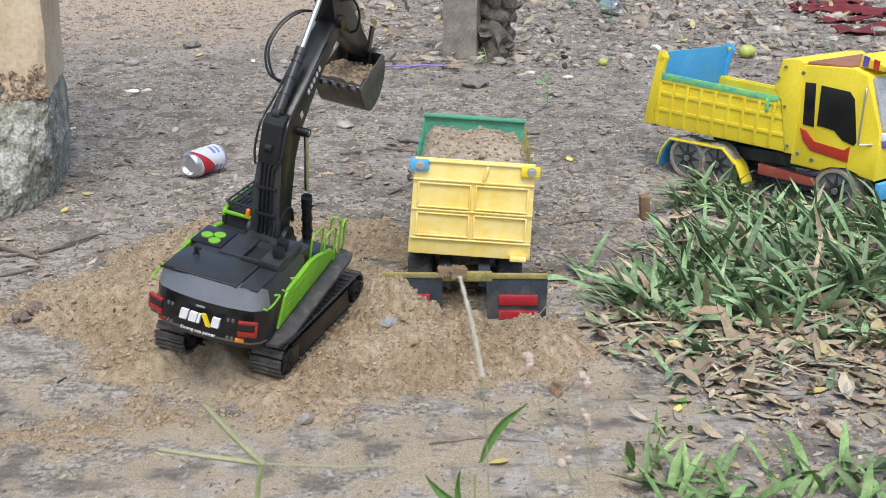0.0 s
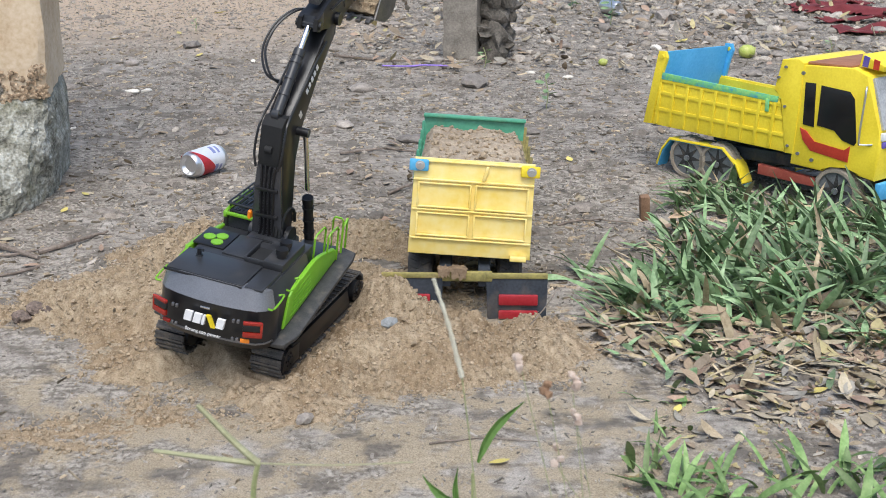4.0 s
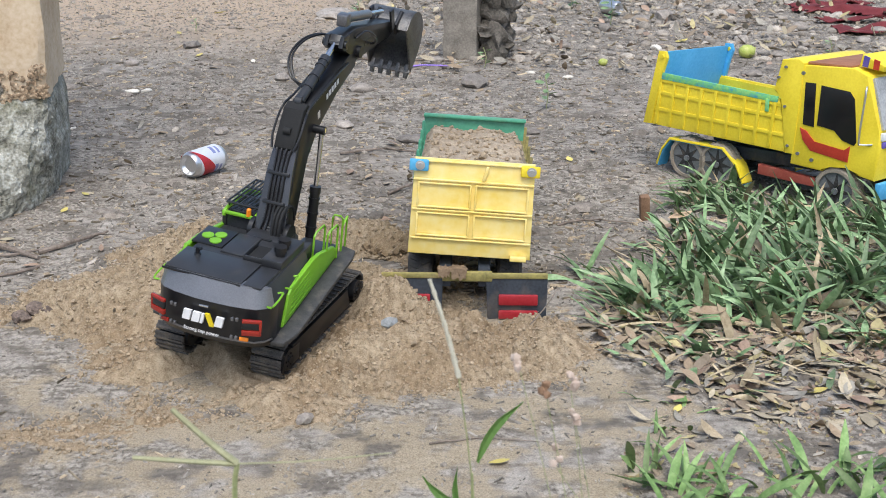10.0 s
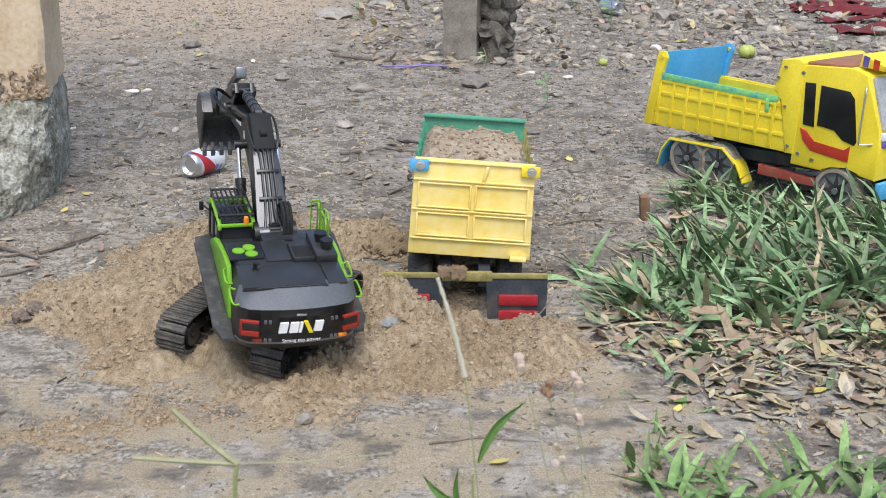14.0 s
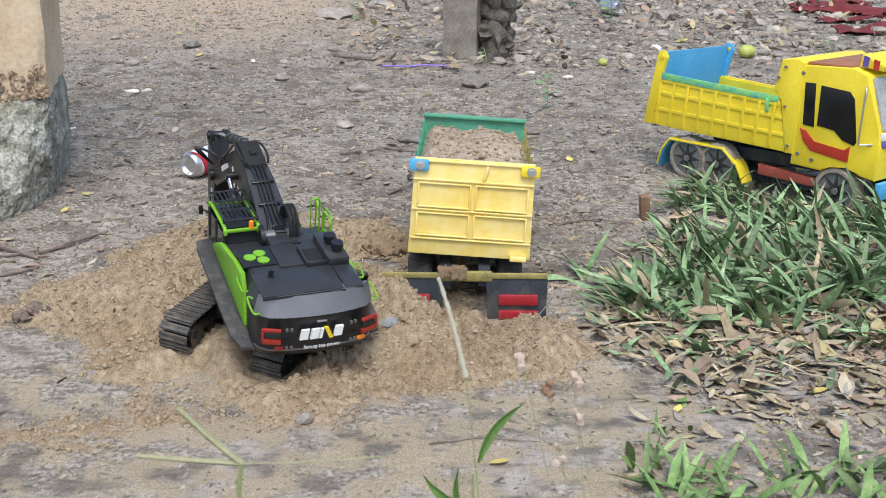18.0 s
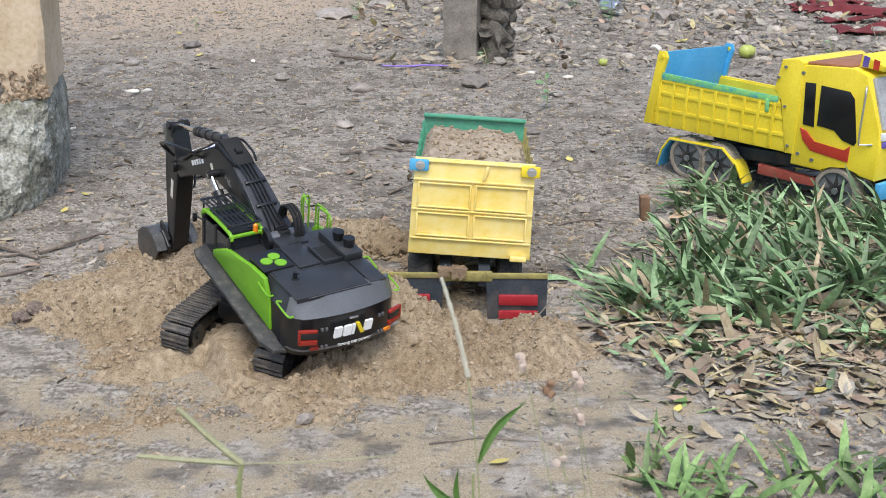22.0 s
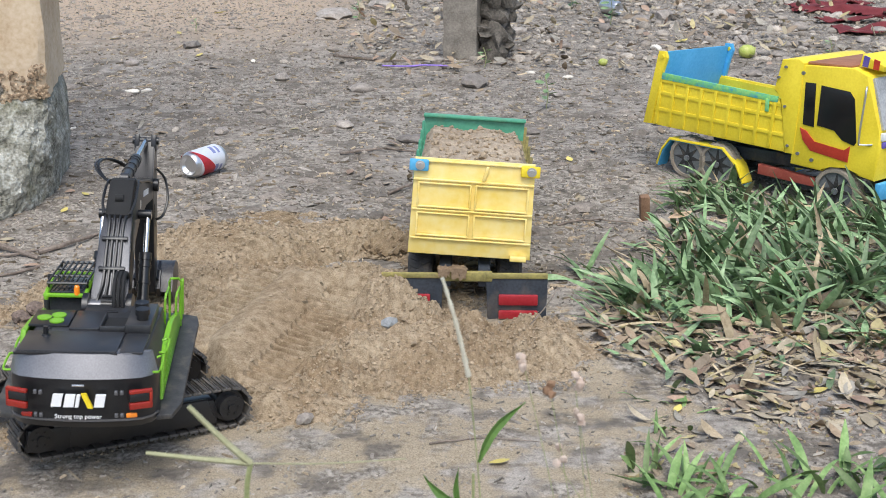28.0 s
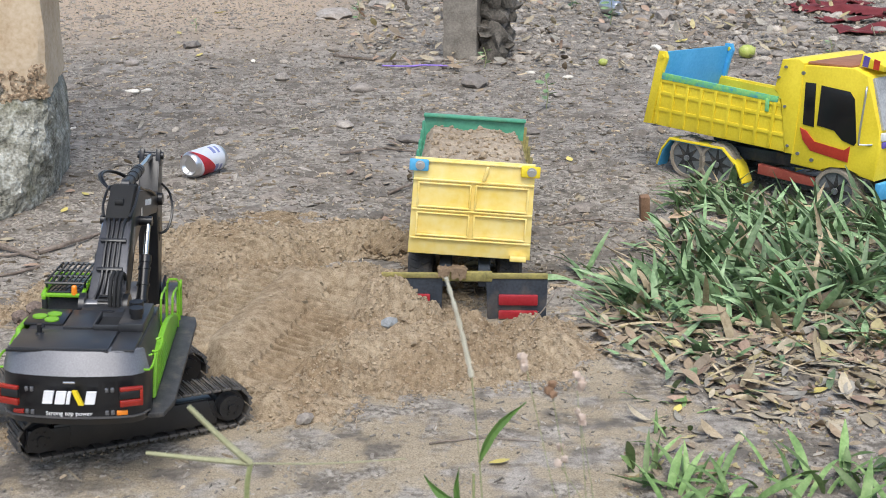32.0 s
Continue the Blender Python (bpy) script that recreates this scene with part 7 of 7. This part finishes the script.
def stand(x, y, z, yaw, ux, uy):
    """A pose that leans along (ux, uy) and heads yaw degrees to the left of forward."""
    up = Vector((ux, uy, math.sqrt(1 - ux * ux - uy * uy)))
    f = Vector((-math.sin(radians(yaw)), math.cos(radians(yaw)), 0))
    f = (f - up * f.dot(up)).normalized()
    r = f.cross(up)
    return Matrix(((r.x, f.x, up.x, x), (r.y, f.y, up.y, y), (r.z, f.z, up.z, z), (0, 0, 0, 1)))


def tilt_about(p, deg):
    return Matrix.Translation(p) @ pose(0, 0, 0, rx=deg)


def aim(p, q):
    return Matrix.Translation(p) @ (Vector(q) - Vector(p)).to_track_quat("Z", "Y").to_matrix().to_4x4()


def arm_poses(t):
    """Poses of the excavator's moving parts at t: the base in the world, the rest in the base's space."""
    base = stand(*between(BASE, t)) @ Matrix.Translation((0, 0, -DECK))
    hw = stand(*between(HOUSE, t))
    h = base.inverted() @ hw
    a, s, k = between(ARMS, t)
    bo = h @ tilt_about(FOOT, a)
    tip = (h.inverted() @ bo) @ Vector((0, LB, 0))
    st = h @ tilt_about(tip, s)
    pin = (h.inverted() @ st) @ Vector((0, LS, 0))
    bu = h @ tilt_about(pin, k)
    out = {"base": base, "house": h, "boom": bo, "stick": st, "bucket": bu}
    for sd in (-1, 1):
        p, q = h @ Vector((sd * 0.034, 0.075, -0.05)), bo @ Vector((sd * 0.034, 0.196, 0.064))
        out["boom_cylinder", sd], out["boom_rod", sd] = aim(p, q), aim(q, p)
    p, q = bo @ Vector((0, 0.212, 0.118)), st @ Vector((0, -0.070, 0.030))
    out["stick_cylinder", 0], out["stick_rod", 0] = aim(p, q), aim(q, p)
    return out


def motions():
    quiet = {0, 3, 3.5, 32}
    times = sorted({round(0.25 * i, 2) for i in range(129)} | {r[0] for r in HOUSE} | {r[0] for r in ARMS} | {r[0] for r in BASE} | quiet)
    frames_ = [(t, arm_poses(t)) for t in times]
    walk(excavator, [(t, p["base"]) for t, p in frames_])
    for ob, key in ((house, "house"), (cabin, "house"), (boom, "boom"), (stick, "stick"), (bucket, "bucket")):
        walk(ob, [(t, p[key]) for t, p in frames_])
    for key, ob in cyl.items():
        walk(ob, [(t, p[key]) for t, p in frames_])
    # the chains of track shoes run as the tracks roll back and turn
    shoes = [ob for ob in excavator.children if ob.name.startswith("track_shoe")]
    roll_times = [0, 23.0] + [round(23.2 + 0.2 * i, 2) for i in range(22)] + [32]
    run = {-1: [0.0], 1: [0.0]}
    prev = arm_poses(0)["base"]
    for t in roll_times[1:]:
        now = arm_poses(t)["base"]
        step = prev.inverted() @ now
        ahead, turn_ = step.translation.y, step.to_euler().z
        for s in (-1, 1):
            run[s].append(run[s][-1] + (ahead + s * TG * turn_ if t > 23 else 0.0))
        prev = now
    total = 2 * (TL - TH) + 2 * math.pi * (TH / 2 - 0.006)
    half = len(shoes) // 2
    for i, ob in enumerate(shoes):
        s = -1 if i < half else 1
        d0 = (i % half) * total / half
        walk(ob, [(t, shoe_pose(s, d0 - r)) for t, r in zip(roll_times, run[s])])
    # sand rides in the bucket, falls beside the truck and lies there
    ride = [(t, p["base"] @ p["bucket"]) for t, p in frames_ if t < 9.9]
    for ob, seat, out, vx, vy in clumps:
        rows = [(t, m @ seat) for t, m in ride if t < out - 0.02]
        p = arm_poses(out)
        m0 = p["base"] @ p["bucket"] @ seat
        rows.append((out, m0))
        x, y, z = m0.translation
        dt = 0.0
        while True:
            dt += 1 / 15
            xx, yy = x + vx * dt, y + vy * dt
            zz = z - 4.9 * dt * dt
            rest = floor_z(xx, yy) + 0.004
            m = pose(0, 0, 0, 140 * dt, 90 * dt, 0) @ m0.to_quaternion().to_matrix().to_4x4()
            m.translation = (xx, yy, max(zz, rest))
            rows.append((round(out + dt, 3), m))
            if zz <= rest:
                break
        rows.append((32, rows[-1][1]))
        walk(ob, rows)
    # stems in the wind: lean of each, to its left
    sway = [(0, 0.1), (1.0, 0.5), (2.0, 0.8), (3.0, 5.7), (4.5, 2.0), (6.0, 2.0), (7.0, 1.7), (8.0, 2.4), (9.0, 3.0), (10.0, 3.4), (11.0, 3.2), (12.0, 3.2), (13.0, 2.9), (14.0, 2.5), (17.0, 2.1), (18.0, 2.4), (19.0, 2.5), (20.0, 2.2),
            (21.0, 1.7), (22.0, 2.1), (23.0, 1.4), (24.0, 2.9), (25.0, 2.6), (28.0, 2.0), (29.0, 3.1), (30.0, 0.6), (31.0, 2.6), (32.0, 1.6)]
    sway_fork = [(0, 0.0), (3.0, 0.2), (6.0, 2.5), (7.0, -1.5), (8.0, 4.4), (9.0, 4.0), (10.0, 4.9), (11.0, 5.1), (13.0, 4.4), (14.0, 4.9), (17.0, 3.8), (18.0, 4.0), (19.0, 4.4), (20.0, 3.6), (21.0, 3.8), (22.0, 4.0), (23.0, 5.1),
                 (24.0, 4.6), (25.0, 5.3), (28.0, 2.3), (29.0, 3.4), (30.0, 0.6), (31.0, 2.7), (32.0, 2.3)]
    for ob, base, k, rows in ((seed_stalk, S1, -1.0, sway), (fork, S2, -1.0, sway_fork), (flowers, S3, -0.5, sway), (broad, S4, -0.35, sway)):
        walk(ob, [(t, Matrix.Translation(base) @ pose(0, 0, 0, ry=k * a)) for t, a in rows])


motions()
